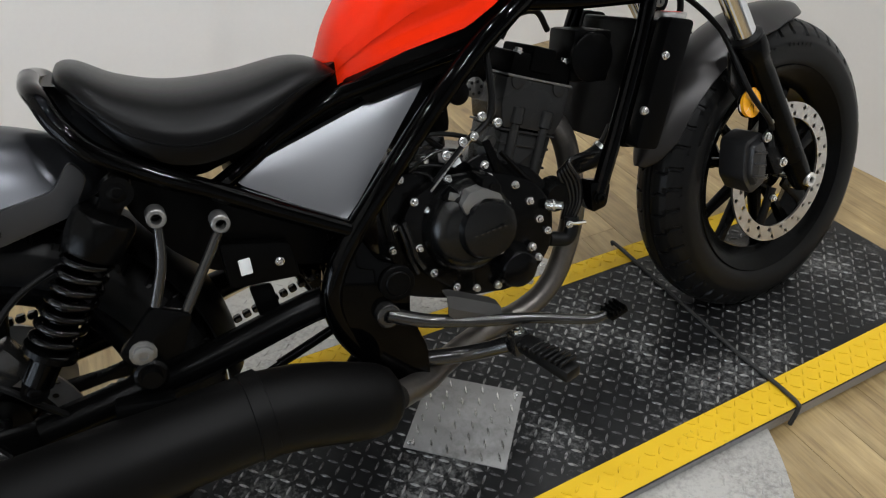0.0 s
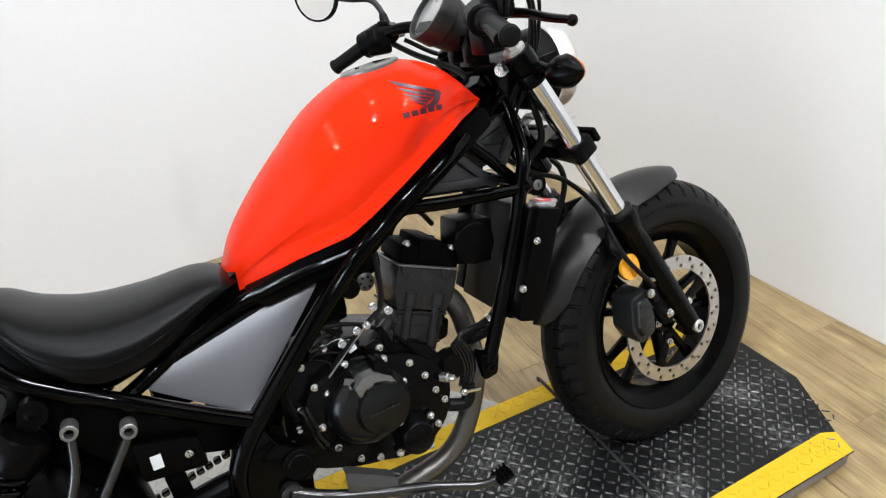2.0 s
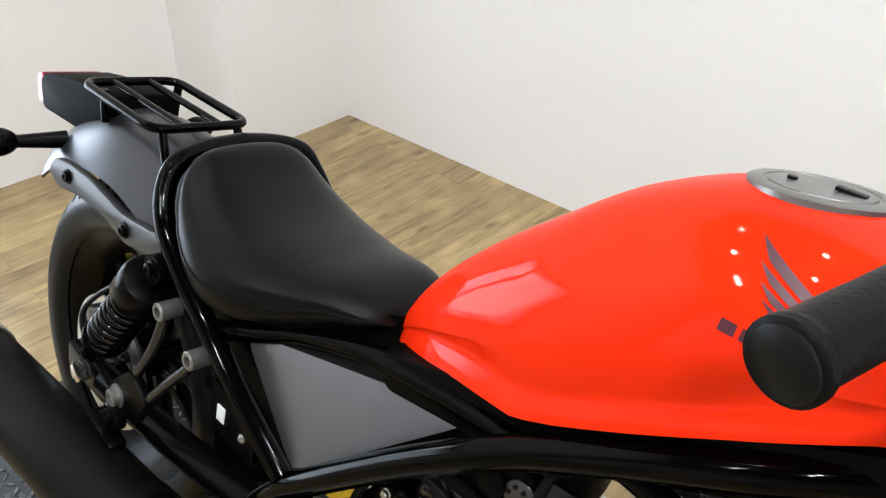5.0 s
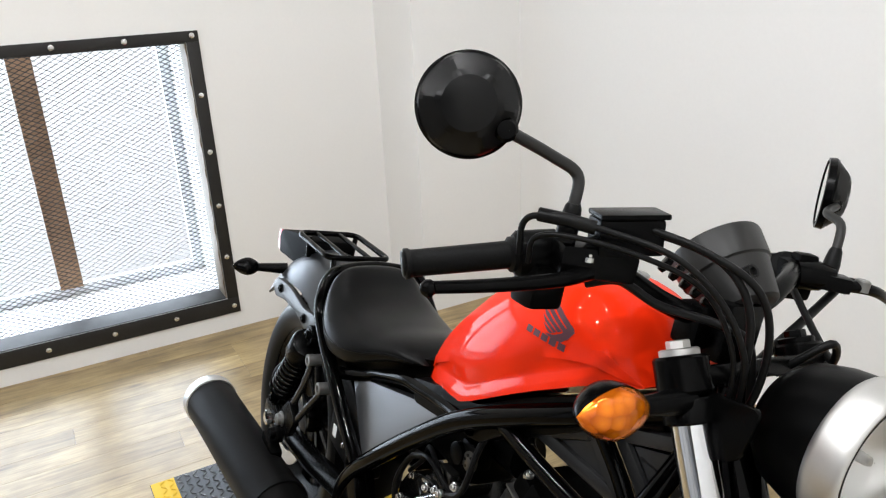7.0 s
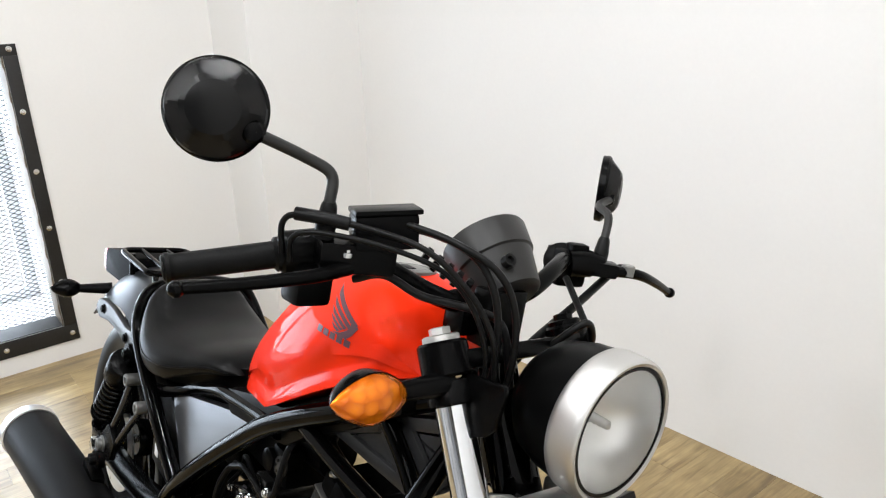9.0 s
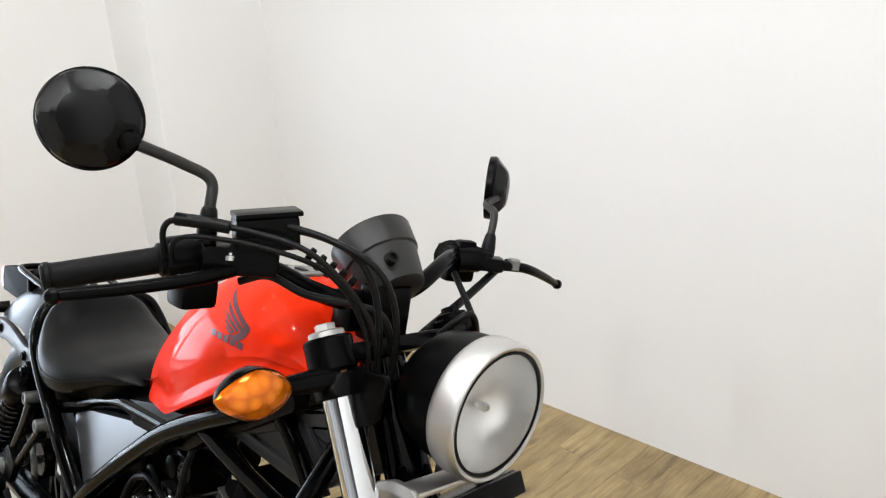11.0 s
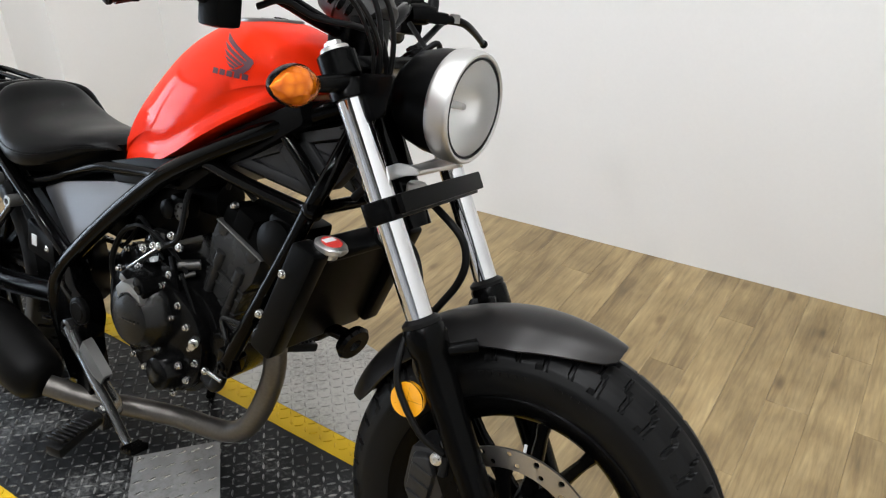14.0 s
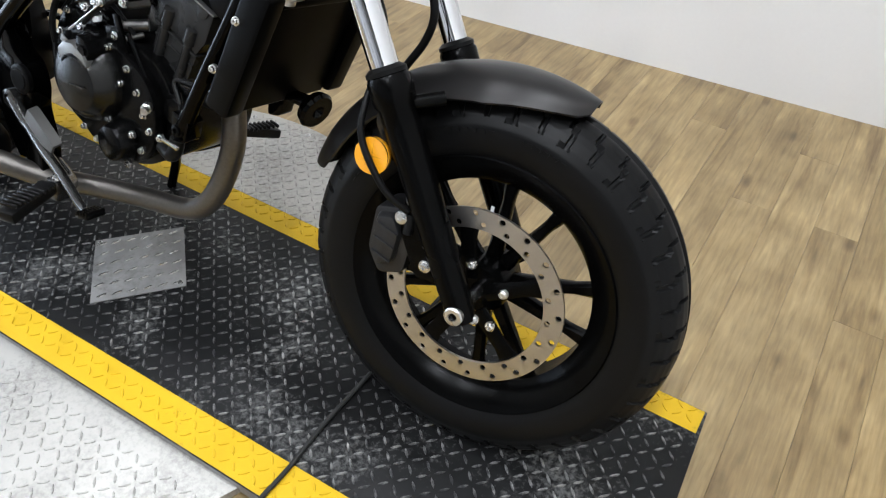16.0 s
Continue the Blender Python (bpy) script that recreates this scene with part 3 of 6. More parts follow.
# ---- lift and turntable ----
def lugs_into(verts, faces, spots, z, length=0.0205, width=0.0046, height=0.0021):
    """Raised lozenges of tread plate at rows of (x, y, angle)."""
    for x, y, a in spots:
        c, s, k = math.cos(a), math.sin(a), len(verts)
        for f, zz in ((1.0, 0.0), (0.62, height)):
            for px, py in ((-0.5, 0), (-0.22, 0.5), (0.22, 0.5), (0.5, 0), (0.22, -0.5), (-0.22, -0.5)):
                px, py = px * length * (1 if zz == 0 else 0.86), py * width * f
                verts.append((x + px * c - py * s, y + px * s + py * c, z + zz))
        faces.append([k + 6 + i for i in range(6)])
        faces += [[k + i, k + (i + 1) % 6, k + 6 + (i + 1) % 6, k + 6 + i] for i in range(6)]


def lug_grid(x0, x1, y0, y1, pitch, keep, turn=0.0):
    out = []
    for i in range(int((x1 - x0) / pitch) + 1):
        for j in range(int((y1 - y0) / pitch) + 1):
            x, y = x0 + i * pitch, y0 + j * pitch
            if keep(x, y):
                out.append((x, y, turn + (math.pi / 4 if (i + j) % 2 else -math.pi / 4)))
    return out


def lug_mesh(name, spots, z, mat, parent, label="", **kw):
    verts, faces = [], []
    lugs_into(verts, faces, spots, z, **kw)
    me = bpy.data.meshes.new(name)
    me.from_pydata(verts, [], faces)
    me.materials.append(mat)
    ob = new(name, me)
    ob.parent = parent
    ob["kind"] = "stuff"
    if label:
        ob["label"] = label
    return ob


PX0, PX1, PY0, PY1 = -0.365, 1.862, -0.257, 0.310
STRIPE = 0.064


def outline_plate(pts, z0, z1, bevel=0.0015):
    bm = bmesh.new()
    a = [bm.verts.new((x, y, z0)) for x, y in pts]
    b = [bm.verts.new((x, y, z1)) for x, y in pts]
    bm.faces.new(a)
    bm.faces.new(b)
    for i in range(len(pts)):
        j = (i + 1) % len(pts)
        bm.faces.new((a[i], a[j], b[j], b[i]))
    bmesh.ops.recalc_face_normals(bm, faces=bm.faces)
    if bevel:
        bevel_sharp(bm, bevel, 2)
    return bm


lift = tagged(new("motorcycle_lift"), "low black tread-plate lift with yellow painted edges", "lift table")
deck_out = [(PX0, -0.303), (1.783, -0.254), (1.80, -0.19), (PX1 + 0.018, -0.01), (PX1, PY1), (PX0, PY1)]
part("deck", outline_plate(deck_out, -0.004, -0.0002), DECK, lift, "scuffed black tread plate")
part("skirt", outline_plate([(PX0 + 0.005, -0.297), (1.776, -0.248), (1.776, -0.242), (PX0 + 0.005, -0.291)], -0.044, -0.0045, 0), ALU, lift, "bare tread plate skirt")
part("skirt", outline_plate([(PX0 + 0.005, PY1 - 0.012), (PX1 - 0.01, PY1 - 0.012), (PX1 - 0.01, PY1 - 0.006), (PX0 + 0.005, PY1 - 0.006)], -0.044, -0.0045, 0), ALU, lift, "bare tread plate skirt")
part("skirt", outline_plate([(PX0 + 0.005, PY0 + 0.014), (PX0 + 0.012, PY0 + 0.014), (PX0 + 0.012, PY1 - 0.014), (PX0 + 0.005, PY1 - 0.014)], -0.044, -0.0045, 0), ALU, lift, "bare tread plate skirt")
part("front_ramp", outline_plate([(1.744, PY0 + 0.020), (1.779, -0.240), (1.794, -0.188), (PX1 + 0.011, -0.01), (PX1 - 0.012, PY1 - 0.014), (1.744, PY1 - 0.014)], -0.044, -0.0045, 0), DECK, lift)
near_out = [(PX0 + 0.002, -0.301), (1.782, -0.252), (1.798, -0.192), (1.765, -0.176), (PX0 + 0.002, -0.237)]
far_out = [(PX0 + 0.002, PY1 - STRIPE), (PX1 - 0.004, PY1 - STRIPE + 0.008), (PX1 - 0.004, PY1 - 0.002), (PX0 + 0.002, PY1 - 0.002)]
part("edge_stripe", outline_plate(near_out, -0.0002, 0.0006, 0), YELLOW, lift, "worn yellow painted edge stripe")
part("edge_stripe", outline_plate(far_out, -0.0002, 0.0006, 0), YELLOW, lift, "worn yellow painted edge stripe")
spots = lug_grid(PX0 + 0.013, PX1 - 0.012, PY1 - 0.010 - 27 * 0.0228, PY1 - 0.009, 0.0228, lambda x, y: y > -0.292 + 0.0228 * (x - PX0) and (x < 1.775 or y > -0.17))
spots = [s for s in spots if abs(s[1] + 0.237 - 0.0286 * (s[0] - PX0)) > 0.0055 and abs(s[1] - PY1 + STRIPE - 0.0035 * (s[0] - PX0)) > 0.0055]
mid = [s for s in spots if -0.237 + 0.0286 * (s[0] - PX0) < s[1] < PY1 - STRIPE or (s[0] > 1.76 and s[1] < 0)]
edge = [s for s in spots if s not in mid]
lug_mesh("deck_relief", mid, -0.0002, DECKLUG, lift, "raised lugs scuffed to bare metal")
lug_mesh("stripe_relief", edge, 0.0006, YELLOW, lift, "raised lugs under yellow paint")

# square cover plate screwed to the deck
cover = tagged(new("deck_cover_plate"), "square bare tread-plate cover screwed to the deck", "metal plate")
CP = [(0.573, -0.004), (0.697, 0.138), (0.841, 0.009), (0.718, -0.135)]
part("plate", outline_plate(CP, 0.0015, 0.0045, 0.001), ALU, cover)
c0 = Vector(CP[0])
e1, e2 = Vector(CP[1]) - c0, Vector(CP[3]) - c0
ang = math.atan2(e1.y, e1.x)
spots = []
for i in range(6):
    for j in range(6):
        p = c0 + e1 * ((i + 0.5 + 0.25 * (j % 2)) / 6.3) + e2 * ((j + 0.5) / 6)
        spots.append((p.x, p.y, ang + 0.35))
lug_mesh("plate_relief", spots, 0.0045, ALULUG, cover, length=0.024, width=0.0048)
for p in ((0.588, -0.003), (0.826, 0.008)):
    part("screw", bolt_bm((*p, 0.0048), (0, 0, 1), 0.004, 0.003), STEEL, cover)

# round turntable plate under the lift
turn_c, turn_r = (0.615, -0.015), 0.668
table = tagged(new("turntable_plate"), "round bare tread-plate disc set on the floor under the lift", "metal plate")
part("disc", lathe_bm((*turn_c, FLOOR_Z + 0.001), (0, 0, 1), [(0, turn_r), (0.017, turn_r), (0.018, turn_r - 0.0015), (0.018, 0)], 96), TABLEALU, table)
spots = lug_grid(turn_c[0] - turn_r, turn_c[0] + turn_r, -turn_r, turn_r, 0.0235, lambda x, y: math.hypot(x - turn_c[0], y - turn_c[1]) < turn_r - 0.014 and not (-0.31 < y < PY1 + 0.01))
lug_mesh("disc_relief", spots, FLOOR_Z + 0.019, TABLEALU, table, height=0.0013)
for k in range(22):
    a = 2 * math.pi * (k + 0.3) / 22
    p = (turn_c[0] + (turn_r - 0.03) * math.cos(a), turn_c[1] + (turn_r - 0.03) * math.sin(a))
    if not -0.32 < p[1] < PY1 + 0.02:
        part("screw", bolt_bm((*p, FLOOR_Z + 0.0195), (0, 0, 1), 0.0055, 0.003), STEEL, table)

# thin strap across the deck
rod = [(1.300, 0.330, -0.004), (1.300, 0.325, 0.005), (1.300, 0.2, 0.0055), (1.298, 0.05, 0.006), (1.296, -0.1, 0.0055), (1.302, -0.2, 0.006), (1.301, -0.258, 0.006), (1.298, -0.267, -0.004), (1.290, -0.268, -0.043)]
tagged(finish("strap", tube_bm(rod, 0.0045, 8, smooth=6), RODM), "thin black strap laid across the lift deck", "strap")


# ---- motorcycle: x ahead, y to its left, z up, rear axle over x = 0; it leans on its stand ----
LEAN = Matrix.Rotation(radians(-15), 4, "X") @ Matrix.Translation((1.49, 0, 0)) @ Matrix.Rotation(radians(-1.2), 4, "Z") @ Matrix.Translation((-1.49, 0, 0))
bike = tagged(new("motorcycle"), "black cruiser motorcycle with a red tank leaning on its stand", "motorcycle")
bike.matrix_world = LEAN


def P(name, bm, mat, label="", parent=bike, sharp=38):
    return part(name, bm, mat, parent, label, sharp)


def both(name, maker, mat, label=""):
    """The same part on the right and on the left."""
    out = []
    for s in (-1, 1):
        out.append(P(name, maker(s), mat, label))
    return out


# wheels
CROWN = [(0.0, 0.0), (0.25, 0.0012), (0.45, 0.005), (0.62, 0.0115), (0.75, 0.019), (0.88, 0.030), (0.985, 0.044)]
SIDEWALL = [(1.0, 0.047), (1.008, 0.053), (1.0, 0.066), (0.97, 0.078), (0.90, 0.089), (0.80, 0.097)]


def groove(u, ph):
    """Depth of the tread pattern, by place across (0 middle, 1 edge) and along one pitch."""
    lean = 0.10 * (u - 0.5)
    p = (ph + lean) % 1
    if 0.46 < u < 0.86 and (p < 0.085 or 0.48 < p < 0.560):
        return 1
    if 0.81 < u < 0.87 and 0.48 < p < 0.70:
        return 1
    if 0.42 < u < 0.48 and (0.0 < p < 0.16 or 0.48 < p < 0.64):
        return 1
    if 0.14 < u < 0.46 and (0.105 < p < 0.16 or 0.585 < p < 0.64):
        return 1
    return 0.8 if 0.03 < u < 0.08 else 0


def tyre_bm(c, R, half, grooves):
    """A tyre with a flat shoulder and a grooved tread."""
    K, T = 36, 30
    N = grooves * K
    side = [(w, d) for w, d in SIDEWALL]
    rows = []
    for s in (-1, 1):
        tread = [(s, u, half * float(np.interp(u, [i / 6 for i in range(7)], [p[0] for p in CROWN])), float(np.interp(u, [i / 6 for i in range(7)], [p[1] for p in CROWN]))) for u in (k / T for k in range(T + 1))]
        wall = [(s, 2.0, half * w, d) for w, d in side]
        rows.append(tread + wall)
    lanes = rows[0][::-1] + rows[1][1:]
    verts, faces = [], []
    for i in range(N):
        a, ph = 2 * math.pi * i / N, (i % K) / K
        for s, u, y, d in lanes:
            cut = groove(u, (ph + (0.5 if s > 0 else 0)) % 1) if u <= 1 else 0
            h = R - d - 0.0065 * cut
            verts.append((c[0] + h * math.cos(a), c[1] + s * y, c[2] + h * math.sin(a)))
    M = len(lanes)
    for i in range(N):
        k = (i + 1) % N
        faces += [(i * M + j, k * M + j, k * M + j + 1, i * M + j + 1) for j in range(M - 1)]
    me = bpy.data.meshes.new("tmp")
    me.from_pydata(verts, [], faces)
    bm = bmesh.new()
    bm.from_mesh(me)
    bpy.data.meshes.remove(me)
    return bm


def ring_xz(bm, c, y0, prof, seg=72):
    """A turned part round an axle that lies along y; profile rows (y, radius), closed round."""
    add_lathe(bm, (c[0], y0, c[1]), (0, 1, 0), [*prof, prof[0]], seg, False)


def spoke_bm(c, ang, r0, r1, w0, w1, t):
    bm = bmesh.new()
    d, n = V(math.cos(ang), 0, math.sin(ang)), V(-math.sin(ang), 0, math.cos(ang))
    rows = []
    for f in (0, 0.25, 0.75, 1):
        rr, w = r0 + (r1 - r0) * f, w0 + (w1 - w0) * f + (0.006 if f == 1 else 0)
        tt = t * (1 - 0.3 * f)
        o = V(c[0], 0, c[1]) + d * rr
        rows.append([o + n * a * w + V(0, b * tt, 0) for a, b in ((-1, -0.5), (-0.6, -1), (0.6, -1), (1, -0.5), (1, 0.5), (0.6, 1), (-0.6, 1), (-1, 0.5))])
    vs = [[bm.verts.new(p) for p in r] for r in rows]
    for a, b in zip(vs, vs[1:]):
        for k in range(8):
            bm.faces.new((a[k], a[(k + 1) % 8], b[(k + 1) % 8], b[k]))
    return bm


def wheel(name, c, R, half, phase, label):
    w = new(name)
    w.parent = bike
    w["label"] = label
    part("tyre", tyre_bm((c[0], 0, c[1]), R, half, 22), RUBBER, w, "black rubber tyre with grooved tread", 24)
    bm = bmesh.new()
    ring_xz(bm, c, 0, [(-0.055, 0.214), (-0.058, 0.220), (-0.052, 0.225), (-0.044, 0.205), (-0.02, 0.186), (0.02, 0.186), (0.044, 0.205), (0.052, 0.225), (0.058, 0.220), (0.055, 0.214), (0.046, 0.196), (0.022, 0.176), (-0.022, 0.176), (-0.046, 0.196)])
    part("rim", bm, SATIN, w, "satin black cast rim")
    if name == "front_wheel":
        for k in range(22):
            t = 1.25 + 0.05 * k + 0.12 * (k // 6)
            part("side_mark", box_bm((c[0] + 0.262 * math.cos(t), -0.0662, c[1] + 0.262 * math.sin(t)), (0.006, 0.0012, 0.008), 0, Matrix.Rotation(-t, 4, "Y")), RUBBER, w)
    for k in range(10):
        part("spoke", spoke_bm(c, phase + k * math.pi / 5 + (0.06 if k % 2 else -0.06), 0.035, 0.182, 0.013, 0.0075, 0.014), SATIN, w)
    bm = bmesh.new()
    ring_xz(bm, c, 0, [(-0.045, 0.012), (-0.045, 0.038), (-0.03, 0.045), (0.03, 0.045), (0.045, 0.038), (0.045, 0.012)], 32)
    part("hub", bm, SATIN, w)
    return w


FW_C, RW_C = (1.49, 0.31), (0.0, 0.312)
UNYAW = Matrix.Translation((1.49, 0, 0)) @ Matrix.Rotation(radians(1.2), 4, "Z") @ Matrix.Translation((-1.49, 0, 0))
# wheel, fork and fender turn a little to the left about the raked steering axis
U = V(-0.4848, 0, 0.8746)  # up along the fork
STEER = UNYAW @ Matrix.Translation((1.479, 0.050, 0.308)) @ Matrix.Rotation(radians(2.6), 4, "X") @ Matrix.Rotation(radians(6.0), 4, U) @ Matrix.Translation((-1.49, 0, -0.31))
SKEW[0] = STEER
front_wheel = wheel("front_wheel", FW_C, 0.3135, 0.063, 0.35, "front wheel with grooved tyre and black ten-spoke rim")
SKEW[0] = None
rear_wheel = wheel("rear_wheel", RW_C, 0.316, 0.076, 0.1, "rear wheel with wide grooved tyre")


def brake_disc_bm(c, y, r0, r1, sectors, t=0.0045):
    """A drilled brake ring in two rows of staggered holes."""
    bm = bmesh.new()
    rm = (r0 + r1) / 2
    def pt(rr, a, yy):
        return bm.verts.new((c[0] + rr * math.cos(a), yy, c[1] + rr * math.sin(a)))
    da = 2 * math.pi / sectors
    for yy in (y - t / 2, y + t / 2):
        for s in range(sectors):
            for band, (ra, rb) in enumerate(((r0, rm), (rm, r1))):
                a0 = s * da
                hole = (s + 2 * band) % 3 == 0
                edge = [(ra, a0), (ra, a0 + da / 2), (ra, a0 + da), ((ra + rb) / 2, a0 + da), (rb, a0 + da), (rb, a0 + da / 2), (rb, a0), ((ra + rb) / 2, a0)]
                ev = [pt(*e, yy) for e in edge]
                if not hole:
                    bm.faces.new(ev)
                    continue
                cr, ca, hr = (ra + rb) / 2, a0 + da / 2, 0.0050
                hv = []
                for k in range(8):
                    th = math.radians(-135 + 45 * k)
                    hv.append(pt(cr + hr * math.sin(th), ca + hr * math.cos(th) / cr, yy))
                for k in range(8):
                    bm.faces.new((ev[k], ev[(k + 1) % 8], hv[(k + 1) % 8], hv[k]))
    for rr in (r0, r1):
        for s in range(sectors * 2):
            a0, a1 = s * da / 2, (s + 1) * da / 2
            bm.faces.new((pt(rr, a0, y - t / 2), pt(rr, a1, y - t / 2), pt(rr, a1, y + t / 2), pt(rr, a0, y + t / 2)))
    bmesh.ops.remove_doubles(bm, verts=bm.verts, dist=1e-5)
    return bm


SKEW[0] = STEER
part("brake_disc", brake_disc_bm(FW_C, -0.070, 0.116, 0.148, 60), DISC, front_wheel, "drilled steel brake disc")
for k in range(5):
    a = 0.5 + k * 2 * math.pi / 5
    part("disc_arm", spoke_bm(FW_C, a, 0.03, 0.122, 0.014, 0.012, 0.004), SATIN, front_wheel).location = (0, -0.066, 0)
    part("disc_bolt", bolt_bm((FW_C[0] + 0.055 * math.cos(a), -0.072, FW_C[1] + 0.055 * math.sin(a)), (0, -1, 0), 0.006, 0.006), STEEL, front_wheel)
SKEW[0] = None
part("brake_disc", brake_disc_bm(RW_C, -0.085, 0.085, 0.118, 48), DISC, rear_wheel, "drilled steel rear brake disc")
SKEW[0] = STEER
part("wheel_label", box_bm((FW_C[0] - 0.012, -0.0245, FW_C[1] + 0.12), (0.005, 0.0015, 0.03), 0), WHITECAP, front_wheel)

# fork


def on_fork(s, y=0.0, ahead=0.0):
    return V(FW_C[0], y, FW_C[1]) + U * s + V(0.8746, 0, 0.4848) * ahead


FY = 0.115


def slider(s):
    return lathe_bm(on_fork(-0.022, s * FY), U, [(0, 0.008), (0.004, 0.020), (0.02, 0.023), (0.06, 0.0235), (0.20, 0.0255), (0.30, 0.027), (0.335, 0.0275), (0.340, 0.031), (0.373, 0.031), (0.380, 0.027), (0.380, 0.0)], 28)


both("fork_slider", slider, SATIN, "satin black fork lower leg")
both("fork_tube", lambda s: lathe_bm(on_fork(0.34, s * FY), U, [(0, 0.0205), (0.36, 0.0205), (0.36, 0.0)], 28), CHROME, "polished chrome fork tube")
both("dust_seal", lambda s: lathe_bm(on_fork(0.357, s * FY), U, [(0, 0.0295), (0.006, 0.0295), (0.012, 0.0215)], 28, False), RUBBER)
both("fork_shroud", lambda s: lathe_bm(on_fork(0.692, s * FY), U, [(0, 0.0245), (0.002, 0.027), (0.024, 0.027), (0.026, 0.0255)], 28), SATIN)
both("top_clamp", lambda s: lathe_bm(on_fork(0.722, s * FY), U, [(0, 0.026), (0.003, 0.0285), (0.036, 0.0285), (0.039, 0.026), (0.039, 0)], 28), SATIN)
def fork_cap(s):
    return join_bm(lathe_bm(on_fork(0.761, s * FY), U, [(0, 0.021), (0.006, 0.021), (0.0075, 0.019), (0.0075, 0.0)], 24), lathe_bm(on_fork(0.768, s * FY), U, [(0, 0.0125), (0.008, 0.0125), (0.009, 0.011), (0.009, 0)], 6))


P("fork_cap", fork_cap(-1), SILVER, "bare metal fork cap nut")
P("fork_cap", fork_cap(1), SATIN)


def bridge(s0, h, wid, yy):
    """A yoke that joins both legs."""
    outline = round_poly([(-yy, -wid * 0.9), (yy, -wid * 0.9), (yy, wid * 0.9), (0.035, wid * 0.5), (-0.035, wid * 0.5), (-yy, wid * 0.9)], 0.014)
    bm = bmesh.new()
    n = V(0.8746, 0, 0.4848)
    lo = [bm.verts.new(on_fork(s0, y) - n * a) for y, a in outline]
    hi = [bm.verts.new(on_fork(s0 + h, y) - n * a) for y, a in outline]
    bm.faces.new(lo)
    bm.faces.new(hi)
    for i in range(len(outline)):
        j = (i + 1) % len(outline)
        bm.faces.new((lo[i], lo[j], hi[j], hi[i]))
    bmesh.ops.recalc_face_normals(bm, faces=bm.faces)
    bevel_sharp(bm, 0.003, 2, 50)
    return bm


P("lower_yoke", bridge(0.512, 0.034, 0.031, FY + 0.026), SATIN, "black lower fork yoke")
P("upper_yoke", bridge(0.728, 0.020, 0.030, FY + 0.02), SATIN)
P("yoke_front_bar", box_bm(on_fork(0.535, -0.005, 0.033) + V(0.007, 0, 0), (0.011, 0.260, 0.029), 0.003, Matrix.Rotation(radians(-28.3), 4, "Y")), MATTE)
P("steering_head", tube_bm([on_fork(0.49, 0, -0.035), on_fork(0.735, 0, -0.035)], 0.030, 24), GLOSS)
P("axle_bolt", join_bm(lathe_bm((1.49, -0.128, 0.31), (0, -1, 0), [(0, 0.015), (0.012, 0.015), (0.014, 0.013), (0.014, 0.007), (0.008, 0.006), (0.008, 0)], 24), tube_bm([(1.49, -0.110, 0.31), (1.49, 0.115, 0.31)], 0.010, 16)), STEEL, "steel front axle bolt")
P("pinch_bolt", bolt_bm((1.514, -0.114, 0.302), (0, -1, 0.2), 0.006, 0.006), STEEL)

# front fender
def fender_bm(c, rad, a0, a1, half, n=40, drop=0.035, end_round=0.35, taper=0.0):
    rings = []
    for i in range(n + 1):
        f = i / n
        a = a0 + (a1 - a0) * f
        e = min(1.0, (f / (2.2 * end_round)) ** 0.55, ((1 - f) / end_round) ** 0.5) if end_round else 1
        w = half * (0.30 + 0.70 * e) * (1 - taper * f * f)
        ring = []
        for j in range(17):
            v = j / 8 - 1
            h = rad - drop * abs(v) ** 2.2 * (0.35 + 0.65 * e)
            ring.append(V(c[0] + h * math.cos(a), v * w, c[1] + h * math.sin(a)))
        inner = [V(c[0], 0, c[1]) + (p - V(c[0], 0, c[1])) * 0.990 + V(0, -p.y * 0.02, 0) for p in ring[::-1]]
        rings.append(ring + inner)
    bm = loft_bm(rings)
    return bm


SKEW[0] = STEER
P("front_fender", fender_bm((1.482, 0.310), 0.345, radians(72), radians(164), 0.082, 48, 0.040, 0.12, 0.42), FENDERPAINT, "satin dark grey front fender")
both("fender_boss", lambda s: tube_bm([(1.352, s * 0.108, 0.590), (1.392, s * 0.078, 0.602)], 0.011, 14), SATIN)
both("fender_bracket", lambda s: prism_bm([(1.30, 0.60), (1.345, 0.62), (1.36, 0.55), (1.33, 0.50), (1.30, 0.54)], s * 0.096, s * 0.086, 0.008), CASTGREY)
for s in (-1, 1):
    P("fender_bolt", bolt_bm((1.325, s * 0.098, 0.585), (0, s, 0), 0.006, 0.005), STEEL)

# front caliper, reflector, hose
cal = P("front_caliper", join_bm(prism_bm([(1.327, 0.425), (1.372, 0.436), (1.396, 0.402), (1.386, 0.328), (1.345, 0.314), (1.322, 0.352)], -0.112, -0.050, 0.010, 0.005), prism_bm([(1.333, 0.420), (1.364, 0.428), (1.378, 0.400), (1.372, 0.345), (1.344, 0.328), (1.330, 0.356)], -0.124, -0.108, 0.008, 0.005, 4, 0.86)), CALIPER, "dark cast front brake caliper", sharp=25)
for z in (0.352, 0.376, 0.400):
    part("rib", box_bm((1.354 + (z - 0.376) * 0.1, -0.124, z), (0.036, 0.006, 0.005), 0.002, Matrix.Rotation(radians(18), 4, "Y")), CALIPER, cal)
part("slide_pin", lathe_bm((1.388, -0.118, 0.418), (0, 0.2, 1), [(-0.016, 0.007), (0.014, 0.007), (0.016, 0.005), (0.016, 0)], 14), RUBBER, cal, "rubber slide pin boot")
